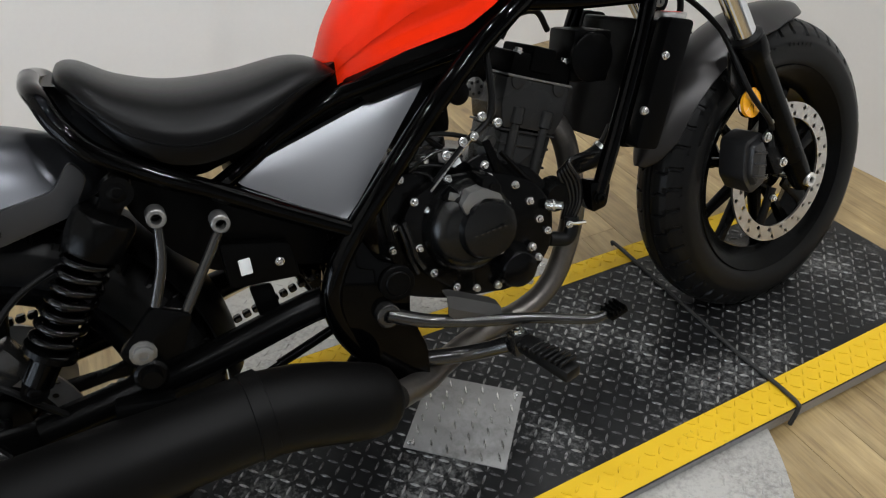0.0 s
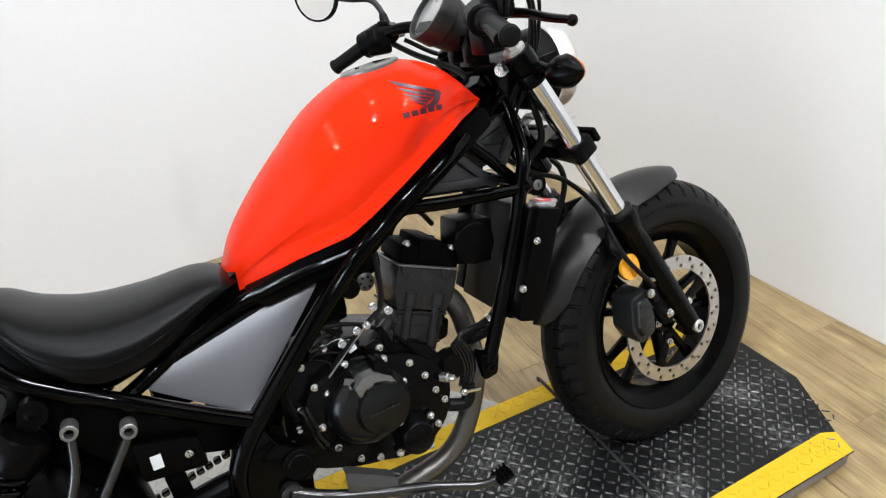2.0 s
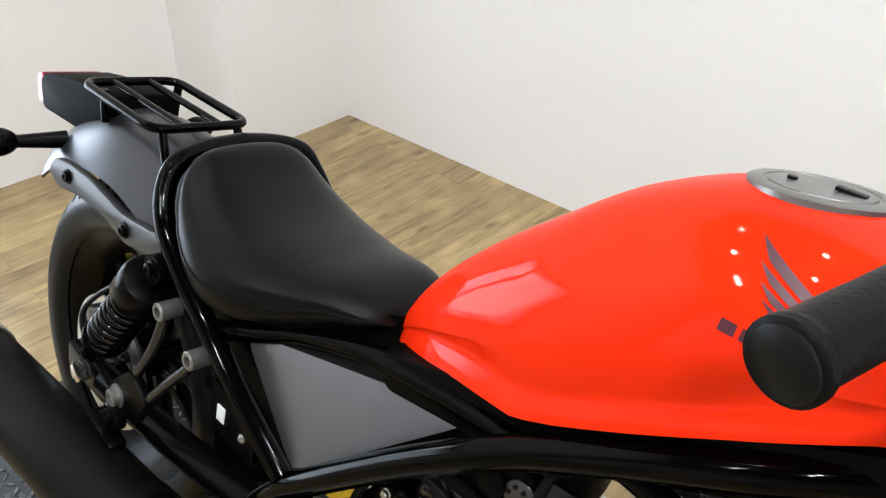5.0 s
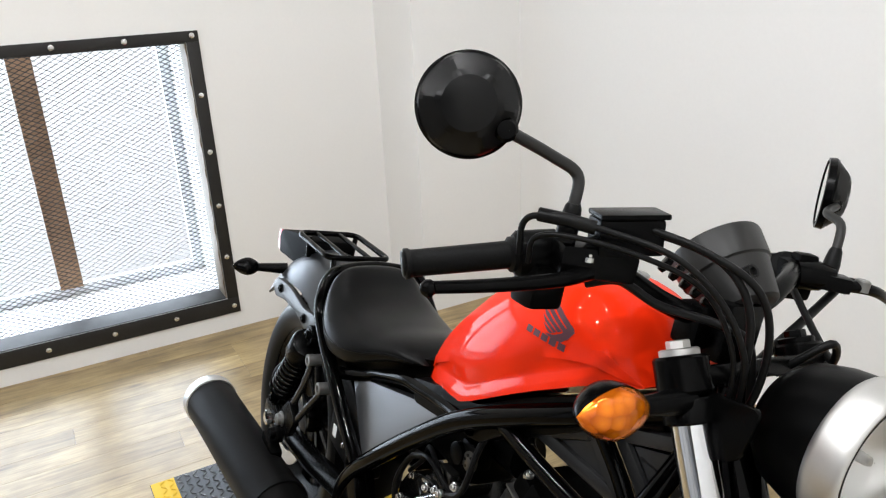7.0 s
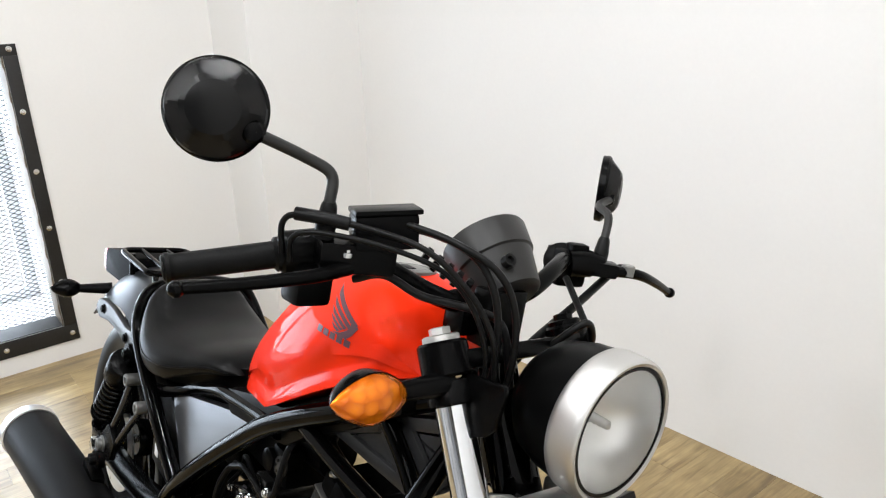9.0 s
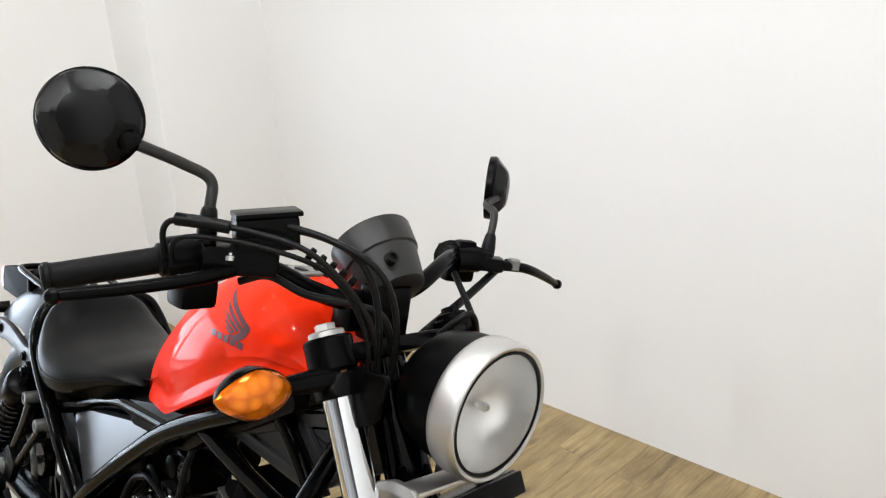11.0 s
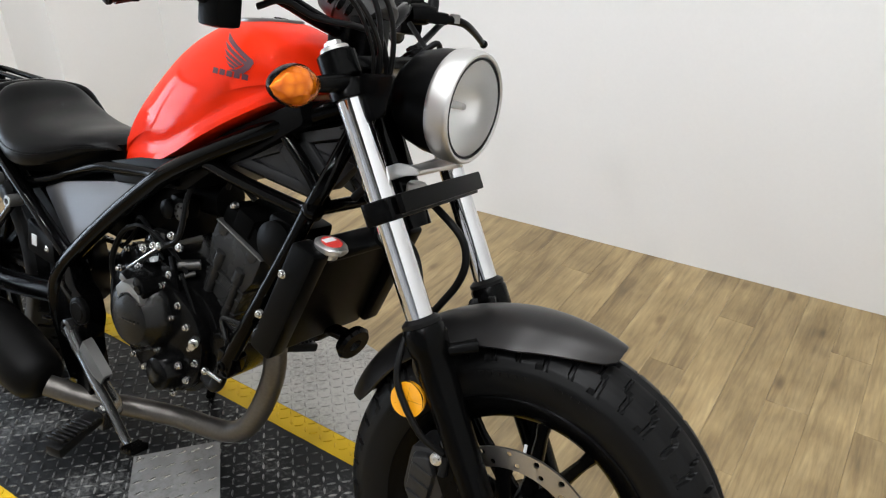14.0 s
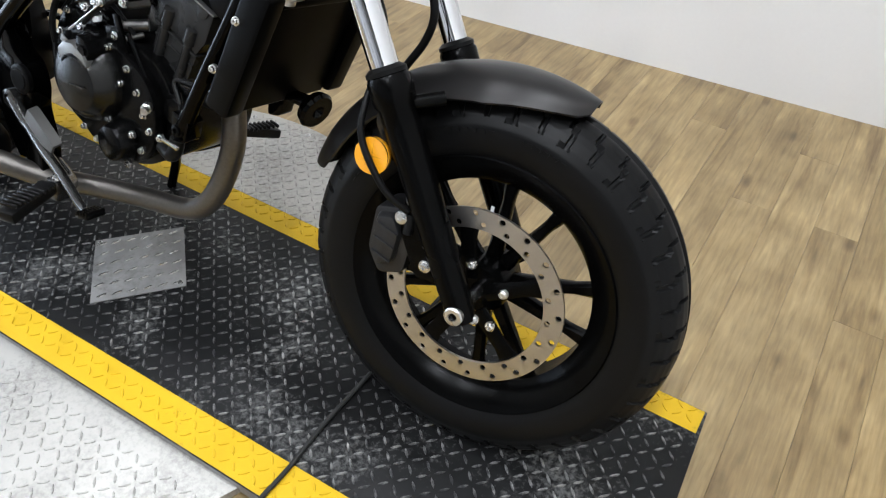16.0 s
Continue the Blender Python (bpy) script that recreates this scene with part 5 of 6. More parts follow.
feathers = [((0.8840, 0.9710), (0.9661, 0.9376), (0.9619, 0.9323), (0.8974, 0.9590)), ((0.8922, 0.9575), (0.9573, 0.9328), (0.9515, 0.9292), (0.9051, 0.9476)), ((0.8993, 0.9467), (0.9492, 0.9290), (0.9439, 0.9259), (0.9105, 0.9380)), ((0.9053, 0.9376), (0.9422, 0.9255), (0.9381, 0.9228), (0.9160, 0.9301)), ((0.9136, 0.9287), (0.9369, 0.9224), (0.9328, 0.9197), (0.9237, 0.9223))]
for f in feathers:
    part("emblem_stripe", decal(f, 8, 2), LOGO, tank, "dark wing-like emblem stripe")
for f in (((0.9564, 0.9403), (0.9683, 0.9347), (0.9628, 0.9243), (0.9502, 0.9267)), ((0.9502, 0.9267), (0.9628, 0.9243), (0.9533, 0.9159), (0.9386, 0.9201)), ((0.9386, 0.9201), (0.9533, 0.9159), (0.9396, 0.9153), (0.9225, 0.9177))):
    part("emblem_edge", decal(f, 4, 4), LOGO, tank)
for i in range(5):
    x = 0.8890 + i * 0.0155
    part("emblem_bar", decal(((x, 0.9160), (x + 0.0118, 0.9160), (x + 0.0118, 0.9072), (x, 0.9072)), 2, 2), LOGO, tank)

# seat
S_TOP = [(0.205, 0.762), (0.213, 0.778), (0.235, 0.779), (0.28, 0.752), (0.346, 0.731), (0.43, 0.727), (0.506, 0.733), (0.543, 0.727), (0.562, 0.714), (0.568, 0.706)]
S_BOT = [(0.205, 0.755), (0.234, 0.720), (0.269, 0.677), (0.327, 0.645), (0.39, 0.643), (0.45, 0.662), (0.509, 0.690), (0.568, 0.706)]
S_W = [(0.205, 0.045), (0.215, 0.080), (0.24, 0.112), (0.29, 0.137), (0.34, 0.144), (0.40, 0.135), (0.46, 0.113), (0.52, 0.090), (0.55, 0.074), (0.568, 0.050)]


SLIM = 0.84  # the far side is a little narrower


def seat_ring(x):
    zt, zb, w = smooth_table(x, S_TOP), smooth_table(x, S_BOT), smooth_table(x, S_W)
    h = zt - zb
    prof = [(0, 1.0), (0.22, 0.992), (0.45, 0.962), (0.62, 0.915), (0.76, 0.84), (0.87, 0.73), (0.95, 0.58), (0.99, 0.45), (1.0, 0.28), (0.985, 0.12), (0.95, 0.0), (0.6, 0.03)]
    right = [V(x, -w * a, zb + h * b) for a, b in prof]
    return [p - V(0, 0.016, 0) for p in right + [V(x, -p.y * SLIM, p.z) for p in right[::-1] if p.y < -1e-6]]


xs = [0.205 + (0.568 - 0.205) * (0.5 - 0.5 * math.cos(math.pi * i / 40)) for i in range(41)]
seat = P("seat", loft_bm([seat_ring(x) for x in xs]), VINYL, "black vinyl solo seat", sharp=60)
for s in (-1, 1):
    pts = []
    for i in range(30):
        x = 0.222 + (0.556 - 0.222) * i / 29
        zt, zb, w = smooth_table(x, S_TOP), smooth_table(x, S_BOT), smooth_table(x, S_W)
        pts.append((x, s * (w * 0.998) * (SLIM if s > 0 else 1) - 0.016, zb + (zt - zb) * 0.30))
    part("seam", tube_bm(pts, 0.0018, 6), VINYL, seat)

# frame
TR = 0.0155
frame_part = new("frame")
frame_part.parent = bike
frame_part["label"] = "gloss black tubular steel frame"
for s in (-1, 1):
    def F(name, pts, r=TR, n=8):
        return part(name, tube_bm([(x, s * y * (0.92 if s > 0 and name == "side_rail" else 1), z) for x, y, z in pts], r, 16, smooth=n), GLOSS, frame_part)
    F("main_tube", [(1.115, 0.030, 0.900), (1.05, 0.060, 0.868), (0.965, 0.092, 0.822), (0.86, 0.108, 0.765), (0.775, 0.118, 0.713), (0.700, 0.126, 0.652), (0.640, 0.133, 0.598), (0.575, 0.140, 0.535), (0.520, 0.143, 0.478), (0.488, 0.143, 0.430), (0.478, 0.140, 0.385), (0.490, 0.136, 0.330), (0.525, 0.130, 0.268)], 0.0165)
    F("seat_rail", [(0.785, 0.095, 0.706), (0.70, 0.087, 0.696), (0.60, 0.088, 0.682), (0.546, 0.090, 0.673), (0.46, 0.093, 0.641), (0.42, 0.101, 0.621), (0.377, 0.116, 0.603), (0.350, 0.136, 0.598)], 0.0125)
    F("side_rail", [(0.522, 0.143, 0.498), (0.439, 0.145, 0.549), (0.361, 0.145, 0.598), (0.289, 0.143, 0.640), (0.232, 0.138, 0.680), (0.203, 0.126, 0.718), (0.190, 0.104, 0.748), (0.180, 0.060, 0.759), (0.177, 0.0, 0.764)], 0.0140)
    F("brace_tube", [(0.855, 0.102, 0.757), (0.96, 0.100, 0.742), (1.095, 0.097, 0.730)], 0.0120)
    F("brace_tube", [(1.008, 0.078, 0.838), (1.055, 0.071, 0.793), (1.100, 0.068, 0.744)], 0.0105)
    F("down_tube", [(1.125, 0.040, 0.870), (1.118, 0.085, 0.790), (1.098, 0.097, 0.735), (1.066, 0.106, 0.655), (1.005, 0.116, 0.520), (0.962, 0.120, 0.425)], 0.0135)
    part("gusset", prism_bm([(0.488, 0.470), (0.530, 0.495), (0.555, 0.44), (0.585, 0.425), (0.600, 0.385), (0.592, 0.34), (0.612, 0.27), (0.608, 0.20), (0.545, 0.215), (0.500, 0.29), (0.474, 0.36), (0.474, 0.42)], s * 0.150, s * 0.108, 0.014, 0.004), GLOSS, frame_part, "cast black pivot plate")
    part("pivot_cap", lathe_bm((0.578, s * 0.148, 0.397), (0, s, 0), [(0, 0.028), (0.008, 0.028), (0.010, 0.025), (0.010, 0.020), (0.012, 0.018), (0.012, 0)], 28), MATTE, frame_part)
    part("engine_mount", prism_bm([(0.945, 0.455), (0.985, 0.445), (0.975, 0.405), (0.945, 0.40)], s * 0.128, s * 0.095, 0.008), GLOSS, frame_part)
    part("mount_bolt", bolt_bm((0.961, s * 0.129, 0.425), (0, s, 0), 0.009, 0.007), SATIN, frame_part)
part("cross_tube", tube_bm([(1.10, -0.09, 0.735), (1.10, 0.09, 0.735)], 0.011, 12), GLOSS, frame_part)
for p in ((1.105, 0.736), (0.86, 0.757)):
    for s in (-1, 1):
        part("weld_collar", lathe_bm((p[0], s * 0.099, p[1]), (0.9, 0, -0.15), [(-0.012, 0.0125), (-0.004, 0.0155), (0.004, 0.0155), (0.012, 0.0125)], 16), GLOSS, frame_part)

# triangular covers between the tubes
for s in (-1, 1):
    for outline, y0, y1, rim in (([(0.888, 0.768), (0.999, 0.822), (1.084, 0.737)], 0.088, 0.066, 0.017), ([(1.017, 0.834), (1.113, 0.866), (1.134, 0.812), (1.092, 0.755)], 0.088, 0.064, 0.017)):
        bm = prism_bm(outline, s * y0, s * y1, 0.010, 0)
        for v in bm.verts:
            v.co.y -= s * 0.19 * (v.co.x - 0.893)
        bmesh.ops.recalc_face_normals(bm, faces=bm.faces)
        bm.normal_update()
        bm.faces.ensure_lookup_table()
        face = bm.faces[0]
        bmesh.ops.inset_region(bm, faces=[face], thickness=rim, depth=0)
        bmesh.ops.inset_region(bm, faces=[face], thickness=0.0035, depth=-0.0065)
        bmesh.ops.inset_region(bm, faces=[face], thickness=0.004, depth=0.0005)
        bevel_sharp(bm, 0.0012, 2, 35)
        P("frame_cover", bm, COVERPLASTIC, "triangular matte black frame cover with a sunken middle", sharp=30)

# side covers
def side_cover(s):
    """A rounded triangle, bowed outwards a little."""
    A, B, C = V(0.376, 0, 0.602), V(0.526, 0, 0.505), V(0.712, 0, 0.682)
    bm = bmesh.new()
    n = 16
    grid = {}
    for i in range(n + 1):
        for j in range(n + 1 - i):
            u, v = i / n, j / n
            w = 1 - u - v
            p = A * w + B * u + C * v
            e = min(u, v, w)
            bow = 0.002 * (1 - (1 - min(1, e * 4)) ** 2)
            k = 1 - 0.06 * max(0, max(u, v, w) - 0.86) / 0.14
            cen = (A + B + C) / 3
            p = cen + (p - cen) * k
            y = 0.108 * w + 0.134 * u + 0.070 * v + bow
            grid[i, j] = bm.verts.new((p.x, s * y, p.z))
    for i in range(n):
        for j in range(n - i):
            bm.faces.new((grid[i, j], grid[i + 1, j], grid[i, j + 1]))
            if i + j < n - 1:
                bm.faces.new((grid[i + 1, j], grid[i + 1, j + 1], grid[i, j + 1]))
    geom = bmesh.ops.extrude_face_region(bm, geom=bm.faces[:])
    bmesh.ops.translate(bm, vec=(0, -s * 0.02, 0), verts=[g for g in geom["geom"] if isinstance(g, bmesh.types.BMVert)])
    return bm


both("side_cover", side_cover, GRAPHITE, "satin graphite triangular side cover")

# engine
eng = new("engine")
eng.parent = bike
eng["label"] = "black single-cylinder engine with bright bolts"


def E(name, bm, mat=CASTDARK, label="", sharp=38):
    return part(name, bm, mat, eng, label, sharp)


case = [(0.585, 0.49), (0.615, 0.535), (0.70, 0.540), (0.77, 0.525), (0.86, 0.495), (0.895, 0.45), (0.895, 0.37), (0.855, 0.31), (0.79, 0.285), (0.69, 0.30), (0.60, 0.335), (0.575, 0.40)]
E("crankcase", prism_bm(case, -0.082, 0.11, 0.03, 0.006), CASTDARK)
E("case_cover", prism_bm([(0.615, 0.47), (0.64, 0.505), (0.70, 0.525), (0.79, 0.508), (0.855, 0.475), (0.883, 0.43), (0.878, 0.36), (0.842, 0.315), (0.785, 0.295), (0.70, 0.318), (0.64, 0.37), (0.615, 0.42)], -0.108, -0.080, 0.03, 0.007), CASTDARK)
E("left_cover", prism_bm([(0.64, 0.50), (0.80, 0.50), (0.87, 0.42), (0.82, 0.32), (0.68, 0.32), (0.61, 0.40)], 0.105, 0.145, 0.05, 0.012), CASTDARK)
E("clutch_cover", lathe_bm((0.722, -0.100, 0.437), (0, -1, 0), [(0, 0.078), (0.012, 0.077), (0.026, 0.073), (0.036, 0.067), (0.044, 0.058), (0.049, 0.045), (0.050, 0)], 64), COVERGREY, "round dark grey clutch cover")
E("cover_face", lathe_bm((0.740, -0.138, 0.438), (0.05, -1, 0.04), [(0, 0.056), (0.010, 0.0505), (0.017, 0.0470), (0.0195, 0.0460), (0.0205, 0.0438), (0.0205, 0)], 56), COVERGREY, "flat round face of the clutch cover")
E("cover_saddle", prism_bm([(0.697, 0.490), (0.713, 0.506), (0.738, 0.507), (0.764, 0.492), (0.772, 0.474), (0.755, 0.483), (0.735, 0.488), (0.716, 0.481), (0.704, 0.470)], -0.156, -0.120, 0.003, 0.003), GREYCAP, "bright machined saddle on the clutch cover")
for i in range(6):
    E("cover_mark", box_bm((0.714 + i * 0.0100, -0.1595 - i * 0.0005, 0.4350 + i * 0.0009), (0.0060, 0.0012, 0.0038), 0.0003), CASTGREY)
E("filler_cap", join_bm(tube_bm([(0.690, -0.118, 0.500), (0.722, -0.146, 0.470)], [0.014, 0.017], 20), box_bm((0.690, -0.130, 0.503), (0.022, 0.012, 0.018), 0.003, Matrix.Rotation(radians(-35), 4, "Y"))), MATTE, "black oil filler stub")
E("filler_top", box_bm((0.694, -0.139, 0.500), (0.018, 0.002, 0.012), 0.0006, Matrix.Rotation(radians(25), 4, "Y")), GREYCAP)
E("side_plate", prism_bm([(0.743, 0.531), (0.771, 0.540), (0.794, 0.515), (0.812, 0.478), (0.784, 0.482), (0.752, 0.498)], -0.096, -0.088, 0.006, 0.001), CASTDARK, "black plate beside the cylinder foot")
for p in ((0.752, 0.508), (0.770, 0.522), (0.800, 0.488)):
    E("bolt", bolt_bm((p[0], -0.097, p[1]), (0, -1, 0), 0.0055, 0.006), STEEL)
for pts in ([(0.646, -0.088, 0.540), (0.669, -0.094, 0.554), (0.697, -0.092, 0.561), (0.727, -0.090, 0.555), (0.738, -0.085, 0.540)], [(0.648, -0.086, 0.546), (0.681, -0.092, 0.543), (0.711, -0.094, 0.534), (0.736, -0.088, 0.538)], [(0.655, -0.084, 0.536), (0.675, -0.092, 0.528), (0.680, -0.094, 0.514), (0.668, -0.090, 0.506)]):
    E("wire", tube_bm(pts, 0.0026, 8, smooth=6), HOSE, "thin black wire")
E("plug", box_bm((0.722, -0.094, 0.538), (0.016, 0.010, 0.010), 0.002, Matrix.Rotation(radians(-20), 4, "Y")), WHITECAP, "small white wire plug")
for pts in ([(0.618, -0.108, 0.470), (0.624, -0.112, 0.440), (0.628, -0.112, 0.410), (0.640, -0.108, 0.385)], [(0.612, -0.104, 0.466), (0.617, -0.108, 0.436), (0.621, -0.108, 0.406), (0.630, -0.104, 0.378)]):
    E("wire", tube_bm(pts, 0.0045, 8, smooth=6), HOSE, "black breather hose")
E("cover_lug", join_bm(prism_bm([(0.735, 0.500), (0.742, 0.524), (0.760, 0.520), (0.772, 0.498), (0.764, 0.478), (0.750, 0.482)], -0.150, -0.104, 0.006, 0.004), tube_bm([(0.757, -0.148, 0.500), (0.757, -0.154, 0.500)], 0.009, 16)), CASTDARK, "cast lug beside the clutch cover")
E("oil_cover", lathe_bm((0.796, -0.105, 0.344), (0, -1, 0), [(0, 0.040), (0.012, 0.038), (0.026, 0.033), (0.032, 0.031), (0.034, 0.028), (0.034, 0)], 32), CASTDARK, "small round oil filter cover")
for k in range(4):
    a = 0.6 + k * math.pi / 2
    E("bolt", bolt_bm((0.796 + 0.043 * math.cos(a), -0.118, 0.344 + 0.043 * math.sin(a)), (0, -1, 0), 0.0052, 0.006), STEEL)
for p in ((0.661, 0.478), (0.637, 0.421), (0.655, 0.372), (0.839, 0.446), (0.854, 0.410), (0.846, 0.342), (0.797, 0.450), (0.770, 0.505), (0.700, 0.520), (0.640, 0.498), (0.725, 0.322), (0.815, 0.480), (0.868, 0.385), (0.69, 0.335)):
    E("bolt", bolt_bm((p[0], -0.109, p[1]), (0, -1, 0), 0.0050, 0.007), STEEL)
for p in ((0.612, 0.455), (0.60, 0.42), (0.63, 0.53), (0.675, 0.55), (0.72, 0.545)):
    E("bolt", bolt_bm((p[0], -0.086, p[1]), (0, -1, 0), 0.005, 0.006), STEEL)
# cylinder leaning ahead
CY = Matrix.Translation((0.842, 0, 0.462)) @ Matrix.Rotation(radians(21), 4, "Y")


def cyl_box(x0, x1, y0, y1, z0, z1, bev=0.006):
    b = box_bm(((x0 + x1) / 2, (y0 + y1) / 2, (z0 + z1) / 2), (x1 - x0, y1 - y0, z1 - z0), bev)
    bmesh.ops.transform(b, matrix=CY, verts=b.verts)
    return b


def cyl_part(bm, name, mat, label=""):
    bmesh.ops.transform(bm, matrix=CY, verts=bm.verts)
    return E(name, bm, mat, label)


cyl_part(prism_bm([(-0.042, -0.01), (0.044, -0.01), (0.050, 0.085), (-0.048, 0.085)], -0.054, 0.054, 0.004, 0.004), "cylinder", CASTBLOCK, "dark grey cast cylinder with bolt towers")
head_out = [(-0.048, 0.088), (-0.030, 0.092), (0.030, 0.092), (0.050, 0.088), (0.062, 0.120), (0.062, 0.172), (-0.060, 0.172), (-0.060, 0.125)]
cyl_part(prism_bm(head_out, -0.058, 0.058, 0.006, 0.004), "cylinder_head", CASTBLOCK)
for xx in (-0.026, 0.030):
    cyl_part(lathe_bm((xx, -0.056, 0.0), (0, 0, 1), [(0, 0.0095), (0.098, 0.0085), (0.100, 0.0125), (0.126, 0.0115), (0.128, 0.008), (0.128, 0)], 16), "bolt_tower", CASTBLOCK)
for zz in (0.030, 0.062):
    E("cylinder_rib", cyl_box(-0.046, 0.049, -0.057, 0.057, zz, zz + 0.004, 0.001), CASTBLOCK)
E("head_gasket", cyl_box(-0.052, 0.053, -0.059, 0.059, 0.085, 0.0885, 0.0008), CASTBLOCK)
for xx in (-0.040, 0.040):
    cyl_part(prism_bm([(xx - 0.014, 0.172), (xx + 0.014, 0.172), (xx + 0.010, 0.158), (xx, 0.153), (xx - 0.010, 0.158)], -0.061, -0.054, 0.004, 0.001), "head_notch", CASTBLOCK)
# lip given a brighter metal to paint the highlight along the head's edge
E("head_lip_highlight", cyl_box(-0.061, 0.063, -0.060, 0.060, 0.172, 0.1755, 0.0008), GREYCAP)
E("head_cover", join_bm(cyl_box(-0.056, 0.058, -0.055, 0.055, 0.1755, 0.212, 0.008), cyl_box(-0.024, 0.020, -0.060, 0.048, 0.185, 0.226, 0.006)), DULL, "black cylinder head cover")
for xx in (-0.045, 0.046):
    for yy in (-0.046, 0.046):
        cyl_part(bolt_bm((xx, yy, 0.212), (0, 0, 1), 0.006, 0.006), "bolt", STEEL)
E("coolant_union", join_bm(tube_bm([(0.805, -0.055, 0.545), (0.775, -0.085, 0.540)], 0.010, 14), tube_bm([(0.805, -0.066, 0.530), (0.790, -0.096, 0.522)], 0.005, 12)), DULLALU, "bright coolant pipe union")
E("side_stay", join_bm(prism_bm([(0.770, 0.560), (0.782, 0.562), (0.808, 0.490), (0.800, 0.478), (0.792, 0.486)], -0.100, -0.094, 0.003, 0.001), tube_bm([(0.802, -0.095, 0.535), (0.850, -0.098, 0.470), (0.852, -0.098, 0.440)], 0.004, 8)), SATIN)
E("coil_box", join_bm(box_bm((1.005, -0.02, 0.645), (0.075, 0.08, 0.085), 0.008, Matrix.Rotation(radians(10), 4, "Y")), lathe_bm((1.00, -0.062, 0.645), (0, -1, 0), [(0, 0.040), (0.008, 0.040), (0.010, 0.036), (0.010, 0)], 28)), MATTE)
E("throttle_body", join_bm(tube_bm([(0.72, -0.01, 0.66), (0.82, -0.005, 0.665)], 0.035, 20), box_bm((0.765, -0.062, 0.648), (0.045, 0.035, 0.04), 0.008), lathe_bm((0.745, -0.075, 0.640), (0, -1, 0), [(0, 0.018), (0.012, 0.018), (0.014, 0.015), (0.014, 0)], 20)), MATTE, "black throttle body")
disc_u = E("valve_disc", lathe_bm((0.776, -0.078, 0.642), (0.12, -1, 0.1), [(0, 0.0165), (0.003, 0.0165), (0.004, 0.0150), (0.004, 0)], 24), DULLALU, "small bright pierced disc")
for k in range(6):
    a = k * math.pi / 3
    part("disc_hole", lathe_bm((0.776 + 0.010 * math.cos(a), -0.0828, 0.642 + 0.010 * math.sin(a)), (0.12, -1, 0.1), [(0, 0.0026), (0.0008, 0.0026), (0.0008, 0)], 10), RUBBER, disc_u)
E("intake_boot", tube_bm([(0.66, 0, 0.66), (0.72, 0, 0.66)], 0.045, 20), RUBBER)
E("starter_motor", join_bm(lathe_bm((0.68, -0.07, 0.545), (0, 1, 0), [(0, 0.020), (0.003, 0.026), (0.10, 0.026)], 24), box_bm((0.70, -0.06, 0.57), (0.04, 0.02, 0.025), 0.004)), CASTGREY)
E("water_pump", join_bm(lathe_bm((0.905, -0.06, 0.430), (0, -1, 0), [(0, 0.030), (0.025, 0.028), (0.032, 0.022), (0.032, 0)], 24), tube_bm([(0.905, -0.08, 0.43), (0.93, -0.082, 0.45)], 0.011, 12)), CASTDARK)
for i in range(5):
    k = 0.0075 * i
    E("water_hose", tube_bm([(0.923 - k * 0.3, -0.100 + k * 0.6, 0.384), (0.938 - k * 0.5, -0.104 + k * 0.6, 0.418), (0.938 - k * 0.7, -0.104 + k * 0.6, 0.455 - k * 0.2), (0.922 - k * 0.3, -0.102 + k * 0.6, 0.490 - k * 0.6), (0.945, -0.096 + k * 0.5, 0.494 - k), (1.000, -0.085 + k * 0.5, 0.488 - k)], 0.0042, 8, smooth=6), HOSE, "black ribbed hose")
E("hose_clip", join_bm(tube_bm([(0.905, -0.116, 0.388), (0.940, -0.112, 0.380)], 0.0038, 8), bolt_bm((0.905, -0.118, 0.388), (0, -1, 0), 0.005, 0.006)), STEEL, "bright hose clip")
E("lower_hose", tube_bm([(0.955, -0.070, 0.470), (0.985, -0.074, 0.476), (1.015, -0.078, 0.492), (1.040, -0.07, 0.515)], 0.017, 14, smooth=6), RUBBER, "thick black coolant hose")
E("hose_clamp", lathe_bm((1.005, -0.0768, 0.486), (0.8, -0.1, 0.5), [(-0.004, 0.0175), (-0.004, 0.0185), (0.004, 0.0185), (0.004, 0.0175)], 24), STEEL, "steel hose clamp")
E("lower_hose", tube_bm([(0.924, -0.097, 0.390), (0.920, -0.099, 0.368), (0.908, -0.098, 0.354), (0.880, -0.092, 0.360)], 0.013, 14, smooth=6), RUBBER, "thick black coolant hose")
for pts in (([(0.60, -0.09, 0.44), (0.595, -0.095, 0.50), (0.62, -0.09, 0.56), (0.66, -0.085, 0.585)], 0.006), ([(0.71, -0.075, 0.56), (0.66, -0.08, 0.60), (0.63, -0.07, 0.56), (0.60, -0.075, 0.52)], 0.0045), ([(0.68, -0.10, 0.515), (0.74, -0.10, 0.565), (0.79, -0.095, 0.60), (0.80, -0.085, 0.68), (0.805, -0.06, 0.72)], 0.0055), ([(0.62, -0.08, 0.57), (0.68, -0.09, 0.59), (0.75, -0.085, 0.57), (0.80, -0.08, 0.53)], 0.004), ([(0.93, -0.05, 0.70), (0.90, -0.07, 0.735), (0.87, -0.05, 0.73), (0.85, -0.04, 0.70)], 0.005)):
    E("wire", tube_bm(pts[0], pts[1], 8, smooth=6), RUBBER)
E("link_rod", join_bm(tube_bm([(0.668, -0.112, 0.508), (0.752, -0.105, 0.574)], 0.0018, 8), bolt_bm((0.753, -0.108, 0.575), (0, -1, 0), 0.0055, 0.006)), STEEL)
for p in ((0.775, -0.098, 0.60), (0.80, -0.10, 0.585), (0.735, -0.105, 0.57), (0.705, -0.103, 0.555)):
    E("bolt", bolt_bm(p, (0, -1, 0.2), 0.0055, 0.006), STEEL)
